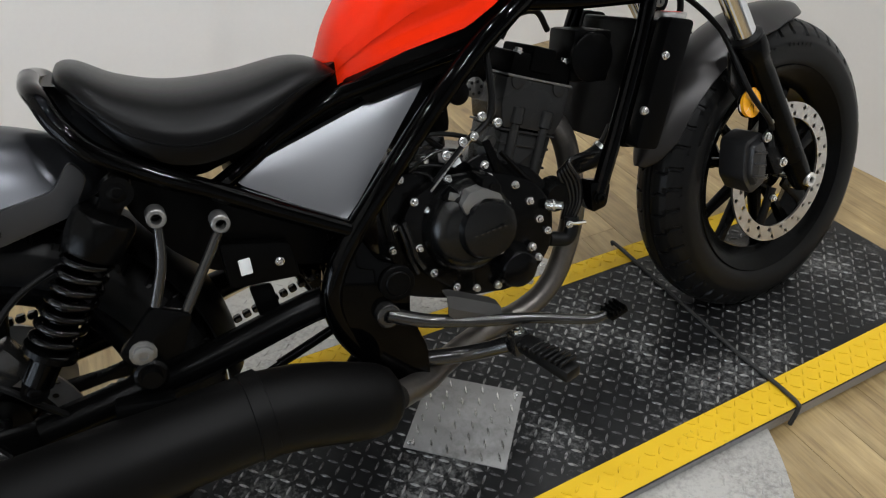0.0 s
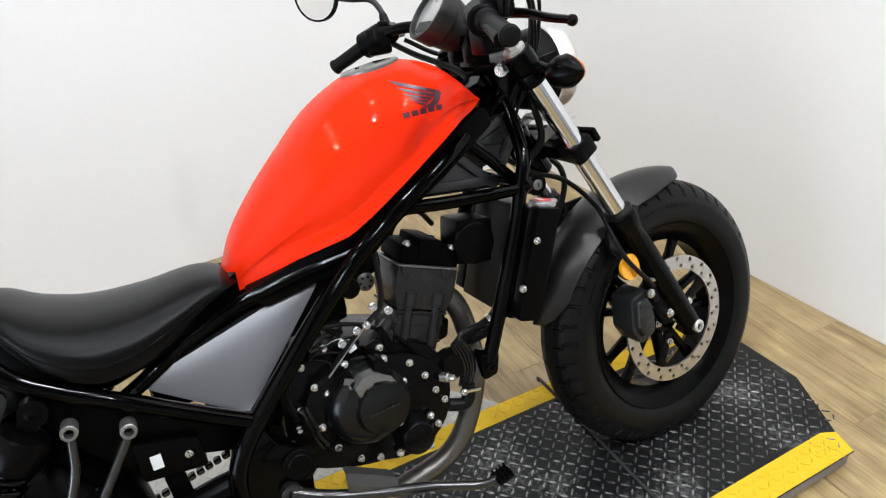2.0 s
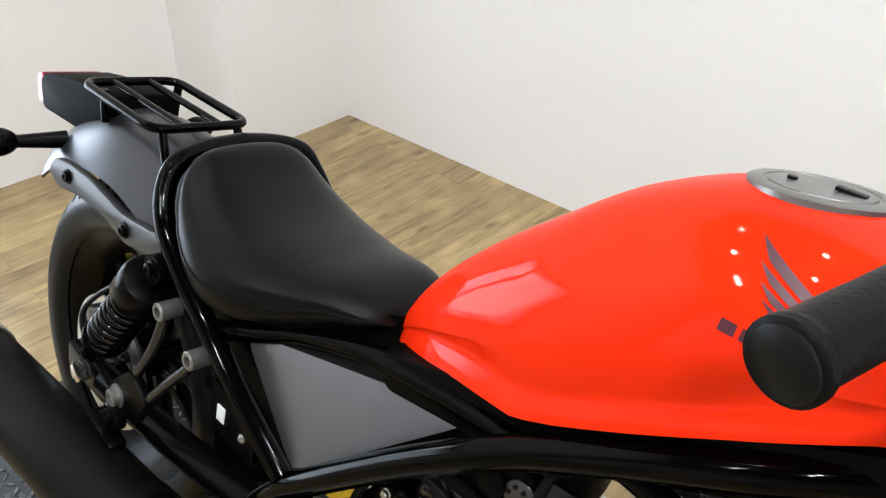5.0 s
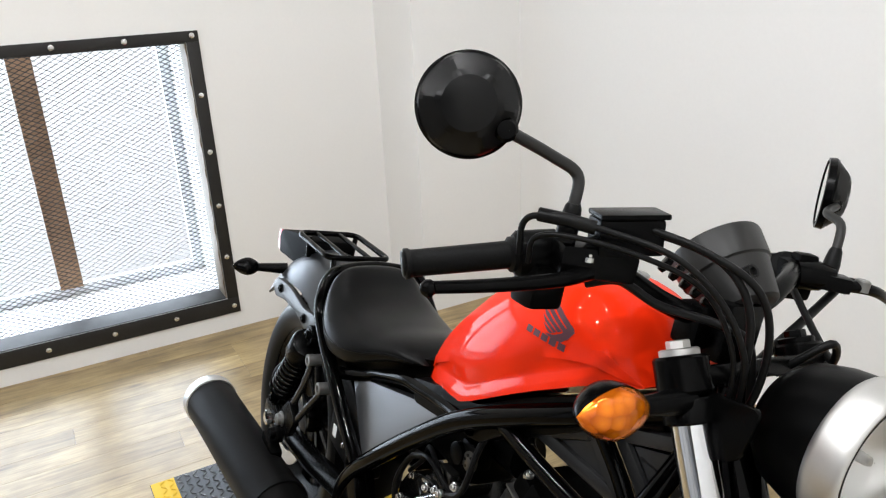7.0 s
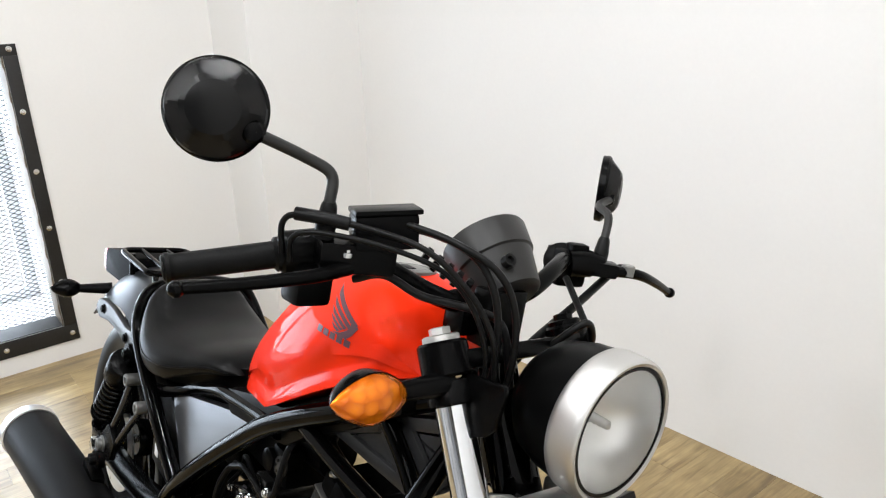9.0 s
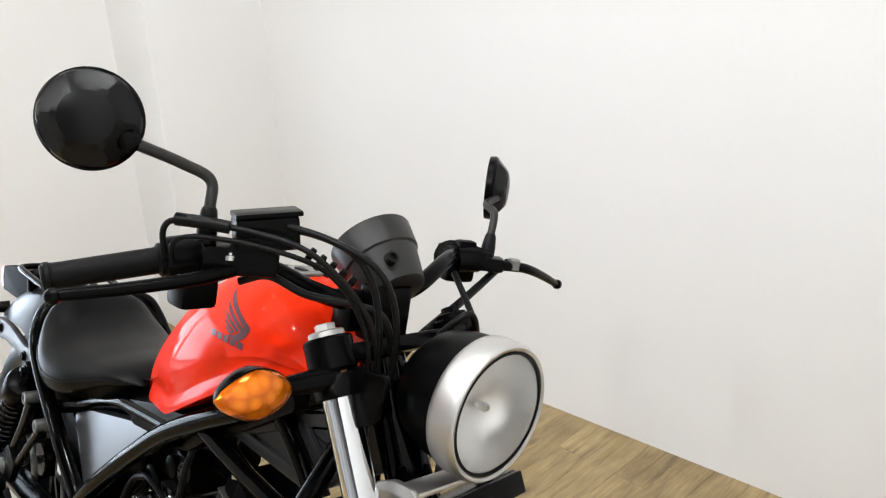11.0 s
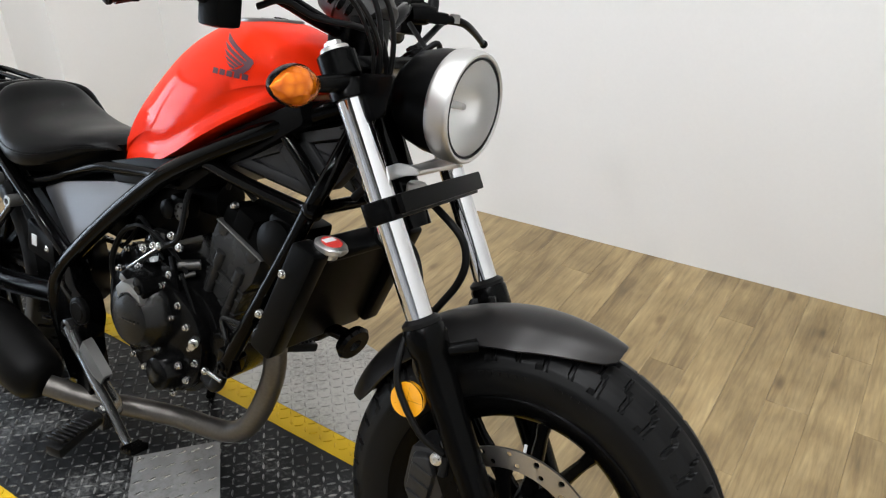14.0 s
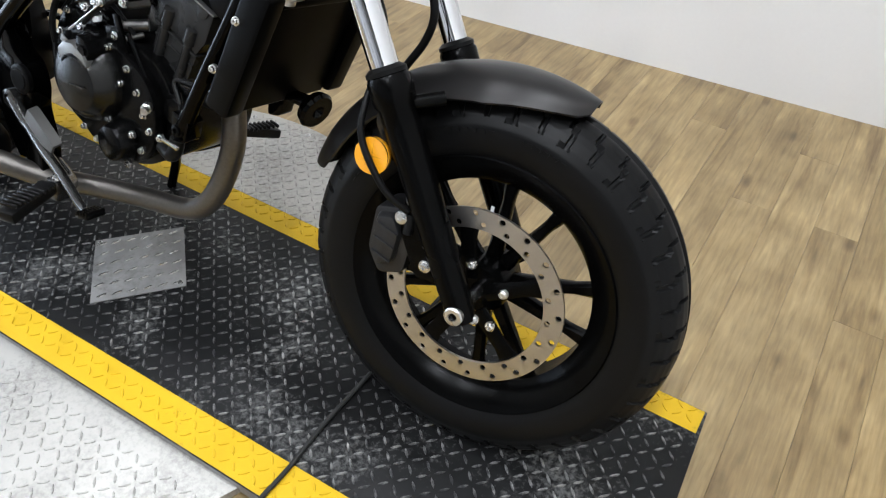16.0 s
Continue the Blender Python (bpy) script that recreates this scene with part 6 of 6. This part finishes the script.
E("plug_sensor", join_bm(lathe_bm((0.868, -0.112, 0.432), (0.6, -0.75, 0), [(0, 0.009), (0.014, 0.009), (0.016, 0.006), (0.028, 0.006), (0.028, 0)], 14)), STEEL)
P("chain_cover", prism_bm([(0.53, 0.50), (0.62, 0.50), (0.64, 0.34), (0.53, 0.32)], 0.09, 0.125, 0.03, 0.006), MATTE)

# radiator
rad = [(1.106, 0.696), (1.154, 0.683), (1.075, 0.482), (1.030, 0.495)]
radiator = P("radiator", prism_bm([(1.100, 0.685), (1.130, 0.678), (1.062, 0.482), (1.030, 0.490)], -0.10, 0.10, 0.004, 0.002), MATTE, "black radiator behind side shrouds")
for s in (-1, 1):
    part("shroud", prism_bm(rad, s * 0.138, s * 0.104, 0.010, 0.004), MATTE, radiator, "matte black radiator side shroud")
    for c in ((1.092, 0.638), (1.049, 0.556)):
        part("shroud_bolt", bolt_bm((c[0], s * 0.139, c[1]), (0, s, 0), 0.0052, 0.006), STEEL, radiator)
part("top_tank", prism_bm([(1.096, 0.672), (1.146, 0.662), (1.150, 0.676), (1.102, 0.690)], -0.10, 0.10, 0.006, 0.003), MATTE, radiator)
for k in range(26):
    f = (k + 0.5) / 26
    part("fin", box_bm((1.0665 + (f - 0.5) * 0.066 + 0.0165, 0, 0.580 + (f - 0.5) * 0.19), (0.004, 0.19, 0.0022), 0, Matrix.Rotation(radians(-19), 4, "Y")), SATIN, radiator)
part("filler_cap", join_bm(lathe_bm((1.138, -0.092, 0.672), (0.2, 0, 1), [(0, 0.015), (0.012, 0.015), (0.012, 0.024), (0.014, 0.026), (0.021, 0.026), (0.024, 0.022), (0.024, 0)], 24), box_bm((1.142, -0.092, 0.688), (0.056, 0.018, 0.006), 0.002)), SILVER, radiator, "bright metal radiator cap")
part("cap_label", lathe_bm((1.1427, -0.092, 0.6953), (0.2, 0, 1), [(0, 0.017), (0.0012, 0.017), (0.0012, 0)], 20), REDCAP, radiator, "red and white warning label")
part("cap_mark", box_bm((1.137, -0.092, 0.6975), (0.010, 0.024, 0.0012), 0, Matrix.Rotation(radians(11), 4, "Y")), WHITECAP, radiator)
P("horn", join_bm(lathe_bm((1.098, 0.030, 0.482), (0.9, -0.1, -0.3), [(0, 0.018), (0.004, 0.030), (0.016, 0.034), (0.022, 0.030), (0.022, 0.012), (0.012, 0.006)], 28), box_bm((1.075, 0.02, 0.49), (0.05, 0.03, 0.014), 0.004)), GLOSS, "small round black horn")

# exhaust
header = [(0.905, 0.0, 0.556), (0.942, -0.010, 0.545), (0.964, -0.018, 0.508), (0.974, -0.020, 0.445), (0.975, -0.020, 0.370), (0.946, -0.020, 0.284), (0.908, -0.021, 0.229), (0.855, -0.023, 0.201), (0.75, -0.040, 0.190), (0.66, -0.088, 0.194), (0.600, -0.140, 0.205), (0.535, -0.195, 0.232)]
P("exhaust_header", tube_bm(header, 0.0215, 20, smooth=8), HEADER, "heat-stained exhaust header pipe")
MA, MB = V(0.330, -0.207, 0.292), V(-0.143, -0.252, 0.302)
MD = (MB - MA)
ML = MD.length
body = [MB - MD * (0.016 / ML), MA + MD * 0.5, MA, V(0.385, -0.204, 0.282), V(0.430, -0.202, 0.268), V(0.470, -0.200, 0.253), V(0.500, -0.198, 0.243), V(0.518, -0.197, 0.237), V(0.528, -0.196, 0.234), V(0.532, -0.195, 0.233)]
muf = P("muffler", tube_bm(body, [0.061, 0.061, 0.061, 0.061, 0.060, 0.0585, 0.055, 0.048, 0.036, 0.024], 40), MUFFLER, "matte black muffler with a bright end")
part("band", lathe_bm(MA, MD, [(-0.013, 0.0605), (-0.012, 0.0635), (0.012, 0.0635), (0.013, 0.0605)], 40, False), MUFFLER, muf)
part("end_cap", lathe_bm(MA + MD * (1 - 0.017 / ML), MD, [(-0.016, 0.0605), (-0.015, 0.0640), (0.012, 0.0640), (0.017, 0.0620), (0.020, 0.056), (0.016, 0.050), (0.004, 0.046), (-0.02, 0.040)], 40, False), SILVER, muf, "bright brushed end cap")
part("outlet", lathe_bm(MA + MD * (1 - 0.03 / ML), MD, [(0.002, 0.040), (0.0, 0.040), (0, 0.018), (-0.05, 0.018)], 28, False), MUFFLER, muf)
part("bracket", box_bm(MA + MD * 0.28 + V(0, 0.030, 0.054), (0.075, 0.028, 0.034), 0.006, Matrix.Rotation(radians(12), 4, "Y")), SATIN, muf)
part("bracket_bolt", join_bm(lathe_bm((0.217, -0.180, 0.394), (0, -1, 0), [(0, 0.022), (0.012, 0.022), (0.016, 0.018), (0.016, 0.013), (0.026, 0.012), (0.026, 0)], 20)), SATIN, muf)

# swingarm, chain, shocks
both("swingarm", lambda s: join_bm(tube_bm([(0.545, s * 0.105, 0.376), (0.45, s * 0.112, 0.381), (0.28, s * 0.118, 0.350), (0.06, s * 0.118, 0.322)], 0.0245, 20, smooth=4), box_bm((0.01, s * 0.118, 0.314), (0.13, 0.028, 0.05), 0.008)), SATIN, "black round-tube swingarm")
P("rear_axle", join_bm(tube_bm([(0, -0.14, 0.312), (0, 0.14, 0.312)], 0.010, 16), lathe_bm((0, -0.133, 0.312), (0, -1, 0), [(0, 0.019), (0.010, 0.019), (0.012, 0.016), (0.012, 0)], 6)), STEEL)
links = []
P("sprocket", lathe_bm((0, 0.088, 0.312), (0, 1, 0), [(0, 0.03), (0, 0.096), (0.006, 0.096), (0.006, 0.03)], 44, False), GREYCAP)
for zz in (1, -1):
    for k in range(34):
        f = k / 33
        p = V(0.01 + 0.57 * f, 0.091, 0.312 + zz * (0.096 - 0.060 * f) + 0.08 * f)
        d = V(0.57, 0, 0.08 - zz * 0.06).normalized()
        links.append(box_bm(p, (0.0145, 0.016, 0.012), 0.003, Matrix.Rotation(-math.asin(d.z), 4, "Y"), 1))
P("chain", join_bm(*links), CASTGREY, "steel drive chain")["kind"] = "stuff"


def shock(s):
    top, bot = V(0.243, s * 0.148, 0.632), V(0.078, s * 0.148, 0.405)
    d = bot - top
    sh = new("rear_shock")
    sh.parent = bike
    sh["label"] = "black rear shock absorber with a coil spring"
    part("cover", lathe_bm(top, d, [(0.030, 0), (0.030, 0.020), (0.034, 0.036), (0.040, 0.039), (0.080, 0.039), (0.086, 0.036), (0.086, 0.02)], 28), SATIN, sh)
    part("damper", lathe_bm(top, d, [(0.05, 0.013), (0.16, 0.013), (0.16, 0.020), (0.272, 0.020), (0.275, 0.014)], 24), GLOSS, sh)
    u, w, dd = frame_of(d)
    coil = []
    turns, L0, L1 = 7.5, 0.088, 0.225
    for k in range(int(turns * 20) + 1):
        f = k / (turns * 20)
        a = 2 * math.pi * turns * f
        coil.append(top + dd * (L0 + (L1 - L0) * f) + (u * math.cos(a) + w * math.sin(a)) * 0.0275)
    part("spring", tube_bm(coil, 0.0052, 10), SPRINGM, sh, "black coil spring")
    part("spring_seat", lathe_bm(top, d, [(0.222, 0.022), (0.222, 0.034), (0.230, 0.034), (0.236, 0.024)], 28), SATIN, sh)
    for c, rr in ((top, 0.020), (bot, 0.017)):
        part("eye", lathe_bm(c - V(0, s * 0.014, 0), (0, s, 0), [(0, rr * 0.5), (0, rr), (0.026, rr), (0.026, rr * 0.5)], 24, False), SATIN, sh)
        part("eye_bolt", bolt_bm(c + V(0, s * 0.013, 0), (0, s, 0), 0.009, 0.007), SATIN, sh)
    part("neck", box_bm(top + dd * 0.018, (0.03, 0.02, 0.034), 0.004, Matrix.Rotation(radians(36), 4, "Y")), SATIN, sh)


shock(-1)
shock(1)

P("brake_rod", join_bm(tube_bm([(0.385, -0.105, 0.300), (0.500, -0.102, 0.335)], 0.0075, 12), tube_bm([(0.365, -0.105, 0.294), (0.388, -0.105, 0.301)], 0.0045, 10)), SATIN, "thin black rod below the swingarm")

P("chain_plate", prism_bm([(0.372, 0.432), (0.405, 0.428), (0.412, 0.365), (0.380, 0.350)], -0.094, -0.086, 0.006, 0.001), MATTE, "black plate inside the swingarm")

# passenger peg brackets
for s in (-1, 1):
    peg = new("peg_bracket")
    peg.parent = bike
    peg["label"] = "black tubular passenger peg bracket"
    r1, r2 = V(0.278, s * 0.158, 0.590), V(0.352, s * 0.158, 0.562)
    for c in (r1, r2):
        part("ring", lathe_bm(c, (0, s, 0), [(-0.018, 0.006), (-0.018, 0.0125), (0.010, 0.0125), (0.0115, 0.011), (0.0115, 0.007), (-0.004, 0.006)], 24, False), GREYCAP, peg, "bare metal bracket ring")
    part("arm", tube_bm([(0.277, s * 0.158, 0.578), (0.268, s * 0.165, 0.530), (0.246, s * 0.172, 0.478)], 0.0072, 14, smooth=6), CASTGREY, peg, "dull metal bracket arm")
    part("arm", tube_bm([(0.348, s * 0.158, 0.551), (0.314, s * 0.165, 0.505), (0.280, s * 0.172, 0.458)], 0.0072, 14, smooth=6), CASTGREY, peg, "dull metal bracket arm")
    part("plate", prism_bm([(0.240, 0.482), (0.288, 0.458), (0.262, 0.405), (0.205, 0.398), (0.185, 0.428)], s * 0.182, s * 0.168, 0.010, 0.003), SATIN, peg)
    part("plate_bolt", bolt_bm((0.215, s * 0.184, 0.424), (0, s, 0), 0.013, 0.010), GREYCAP, peg)
P("rear_inner_guard", prism_bm([(0.235, 0.650), (0.36, 0.585), (0.50, 0.500), (0.50, 0.435), (0.43, 0.455), (0.33, 0.475), (0.285, 0.52), (0.25, 0.58)], -0.105, -0.075, 0.015, 0.004), MATTE)
rbox = P("electrics_box", prism_bm([(0.345, 0.520), (0.440, 0.495), (0.445, 0.440), (0.345, 0.450)], -0.125, -0.100, 0.008, 0.003), MATTE, "black electrics box with a small white tag")
part("tag", box_bm((0.372, -0.126, 0.478), (0.017, 0.002, 0.024), 0.001), WHITECAP, rbox, "small white tag")
part("box_bolt", bolt_bm((0.420, -0.126, 0.472), (0, -1, 0), 0.005, 0.004), STEEL, rbox)
P("inner_fender", fender_bm((0.0, 0.312), 0.345, radians(-5), radians(60), 0.085, 24, 0.03, 0), MATTE)

# rear fender, lamp, rack
P("rear_fender", fender_bm((0.0, 0.320), 0.412, radians(52), radians(137), 0.108, 48, 0.085, 0.06), REARSHEEN, "satin dark grey rear fender with window sheen in its colour")
both("fender_stay", lambda s: prism_bm([(-0.165, 0.602), (-0.14, 0.630), (-0.09, 0.639), (-0.02, 0.640), (0.08, 0.628), (0.17, 0.640), (0.20, 0.675), (0.215, 0.65), (0.185, 0.605), (0.09, 0.586), (0.03, 0.600), (-0.06, 0.598), (-0.13, 0.584)], s * 0.118, s * 0.104, 0.012, 0.003), COVERPLASTIC, "satin grey fender stay")
for s in (-1, 1):
    for c in ((-0.092, 0.617), (0.090, 0.608)):
        P("stay_bolt", bolt_bm((c[0], s * 0.119, c[1]), (0, s, 0), 0.009, 0.006), MATTE)
tail = P("tail_light", prism_bm([(-0.338, 0.642), (-0.350, 0.690), (-0.330, 0.708), (-0.21, 0.732), (-0.10, 0.738), (-0.09, 0.715), (-0.20, 0.650)], -0.056, 0.056, 0.012, 0.006), DULL, "black tail light with a red lens")
part("lens", prism_bm([(-0.364, 0.646), (-0.373, 0.688), (-0.354, 0.704), (-0.341, 0.692), (-0.332, 0.646)], -0.052, 0.052, 0.008, 0.003), TAILRED, tail, "red tail lens")
signal(-1, "rear_turn_signal", c=(-0.218, -0.176, 0.632), aim=V(-1, 0, 0), size=0.8, root=V(-0.195, -0.075, 0.636))
signal(1, "rear_turn_signal", c=(-0.218, 0.176, 0.632), aim=V(-1, 0, 0), size=0.8, root=V(-0.195, 0.075, 0.636))
rack = new("luggage_rack")
rack.parent = bike
rack["label"] = "gloss black tubular luggage rack over the fender"
rz = lambda x: 0.752
ro = round_poly([(0.080, -0.078), (0.080, 0.078), (-0.137, 0.078), (-0.137, -0.078)], 0.03, 6)
part("loop", tube_bm([(x, y, rz(x)) for x, y in ro], 0.0072, 12, True), GLOSS, rack)
for y in (-0.030, 0.030):
    part("rail", tube_bm([(0.080, y, rz(0)), (-0.137, y, rz(0))], 0.0058, 10), GLOSS, rack)
for s in (-1, 1):
    part("leg", tube_bm([(0.072, s * 0.06, rz(0)), (0.080, s * 0.062, 0.735), (0.095, s * 0.064, 0.705)], 0.0068, 10), GLOSS, rack)
    part("leg", tube_bm([(-0.10, s * 0.062, rz(0)), (-0.10, s * 0.058, 0.700)], 0.0068, 10), GLOSS, rack)

# foot pegs, brake pedal, stand
for s in (-1, 1):
    base, turn = V(0.742, s * 0.215, 0.260), Matrix.Rotation(s * radians(-16), 4, "Z") @ Matrix.Rotation(s * radians(-10), 4, "X")
    pg = P("foot_peg", box_bm(base + V(0.016, s * 0.056, -0.002), (0.032, 0.105, 0.022), 0.007, turn), RUBBER, "black rubber foot peg")
    for k in range(9):
        part("rib", box_bm(base + V(0.003 + 0.0029 * k, s * (0.014 + 0.0104 * k), 0.0105 + 0.0 * k), (0.036, 0.0055, 0.008), 0.002, turn, 1), RUBBER, pg)
    P("peg_mount", join_bm(tube_bm([(0.60, s * 0.120, 0.235), (0.68, s * 0.142, 0.228), (0.735, s * 0.190, 0.250)], 0.014, 14, smooth=5), box_bm((0.744, s * 0.206, 0.258), (0.030, 0.028, 0.038), 0.005)), CASTGREY, "dull grey foot peg mount")
    P("peg_bolt", bolt_bm((0.744, s * 0.206, 0.278), (0, 0, 1), 0.008, 0.006), STEEL)
ped = spline([(0.553, -0.158, 0.353), (0.593, -0.168, 0.335), (0.626, -0.175, 0.324), (0.692, -0.195, 0.311), (0.770, -0.215, 0.298), (0.855, -0.238, 0.276), (0.884, -0.247, 0.280)], 6)
P("brake_pedal", join_bm(tube_bm(ped, [0.0125 - 0.0055 * i / (len(ped) - 1) for i in range(len(ped))], 12), lathe_bm((0.553, -0.132, 0.353), (0, -1, 0), [(0, 0.019), (0.034, 0.019), (0.036, 0.016), (0.036, 0.010), (0.028, 0.009), (0.028, 0)], 24)), CASTGREY, "black metal brake pedal")
P("pedal_tip", join_bm(box_bm((0.895, -0.250, 0.284), (0.032, 0.034, 0.008), 0.002, Matrix.Rotation(radians(-15), 4, "Y")), *[box_bm((0.884 + 0.0075 * k, -0.250, 0.2865 + 0.002 * k), (0.003, 0.034, 0.006), 0, Matrix.Rotation(radians(-15), 4, "Y")) for k in range(4)]), SATIN, "toothed pedal tip")
rows = []
for f in (0.0, 0.12, 0.88, 1.0):
    o = V(0.640, -0.182, 0.358) * (1 - f) + V(0.722, -0.192, 0.318) * f
    wid = 0.030 if 0.05 < f < 0.95 else 0.024
    rows.append([o + V(0, -0.006, -wid), o + V(0, -0.010, -wid * 0.3), o + V(0.002, -0.004, wid * 0.35), o + V(0.002, 0.014, wid * 0.5), o + V(0.002, 0.014, wid * 0.5 - 0.003), o + V(0.002, -0.001, wid * 0.35 - 0.003), o + V(0, -0.007, -wid * 0.3), o + V(0, -0.003, -wid)])
P("heel_guard", loft_bm(rows), DULLALU, "bent satin grey heel guard", sharp=25)
P("side_stand", join_bm(tube_bm([(0.66, 0.13, 0.24), (0.60, 0.175, 0.14), (0.55, 0.205, 0.062)], 0.011, 12), box_bm((0.535, 0.212, 0.058), (0.06, 0.035, 0.006), 0.002, Matrix.Rotation(radians(15), 4, "X"))), SATIN, "black side stand resting on the deck")
P("brake_line", tube_bm([(0.10, -0.13, 0.34), (0.06, -0.15, 0.40), (0.03, -0.145, 0.45), (0.09, -0.12, 0.52), (0.20, -0.11, 0.56)], 0.0045, 8, smooth=6), RUBBER)
P("rear_caliper", join_bm(box_bm((0.035, -0.105, 0.425), (0.075, 0.05, 0.05), 0.010, Matrix.Rotation(radians(-25), 4, "Y")), box_bm((0.0, -0.11, 0.40), (0.04, 0.04, 0.05), 0.008)), CASTGREY, "grey cast rear brake caliper")
P("tank_tray", prism_bm([(0.575, 0.690), (0.68, 0.722), (0.78, 0.742), (0.90, 0.815), (1.05, 0.893), (1.065, 0.860), (0.95, 0.785), (0.86, 0.735), (0.80, 0.69), (0.60, 0.655)], -0.092, 0.092, 0.01, 0.002), MATTE, "black plastic tray under the tank")
base_rings = []
for k in range(17):
    x = 0.186 + (0.57 - 0.186) * k / 16
    w = 0.93 * smooth_table(x + 0.012, S_W)
    zt = smooth_table(max(x, 0.21), S_BOT) + 0.012
    zb = lerp_table(x, [(0.186, 0.735), (0.25, 0.655), (0.34, 0.618), (0.44, 0.640), (0.57, 0.675)])
    base_rings.append([V(x, -w - 0.010, zt), V(x, w - 0.010, zt), V(x, w * 0.86 - 0.010, zb), V(x, -w * 0.86 - 0.010, zb)])
P("seat_base", loft_bm(base_rings), MATTE, "black plastic seat base", sharp=30)
P("battery_case", box_bm((0.49, 0, 0.585), (0.20, 0.12, 0.13), 0.02), MATTE)
P("air_box", box_bm((0.650, 0, 0.630), (0.19, 0.10, 0.12), 0.02), MATTE)


# ---- floor ----
floor = tagged(finish("floor", box_bm((2.25, -1.37, FLOOR_Z - 0.03), (7.8, 6.1, 0.05), 0), SUBFLOOR, smooth=False), "brown oak laminate plank floor", "floor", kind="structure")
PW, PL = 0.104, 1.22
plank_me = {}


def plank_mesh(length):
    key = round(length, 3)
    if key not in plank_me:
        bm = box_bm((0, 0, -0.0025), (PW - 0.0005, length - 0.0005, 0.005), 0.0004, None, 1)
        me = bpy.data.meshes.new("plank")
        bm.to_mesh(me)
        bm.free()
        me.materials.append(PLANK)
        plank_me[key] = me
    return plank_me[key]


rng = random.Random(7)
for i in range(39):
    x = -1.52 + PW * i + PW / 2
    if x > 2.40:
        break
    y = 1.66 - rng.choice((0.25, 0.5, 0.75, 1.0)) * PL
    pieces = [(1.66, y)]
    while y > -2.95:
        pieces.append((y, max(-2.98, y - PL)))
        y -= PL
    for a, b in pieces:
        if a - b > 0.05:
            ob = new("plank", plank_mesh(a - b))
            ob.parent = floor
            ob.location = (x, (a + b) / 2, FLOOR_Z)
# the boards out of reach, one sheet each
for x0, x1, y0, y1 in ((-1.52, 6.0, -4.4, -2.98), (2.42, 6.0, -2.98, -1.4)):
    far = part("far_boards", box_bm(((x0 + x1) / 2, (y0 + y1) / 2, FLOOR_Z - 0.0027), (x1 - x0, y1 - y0, 0.0046), 0), PLANK, floor)
    far["kind"] = "stuff"
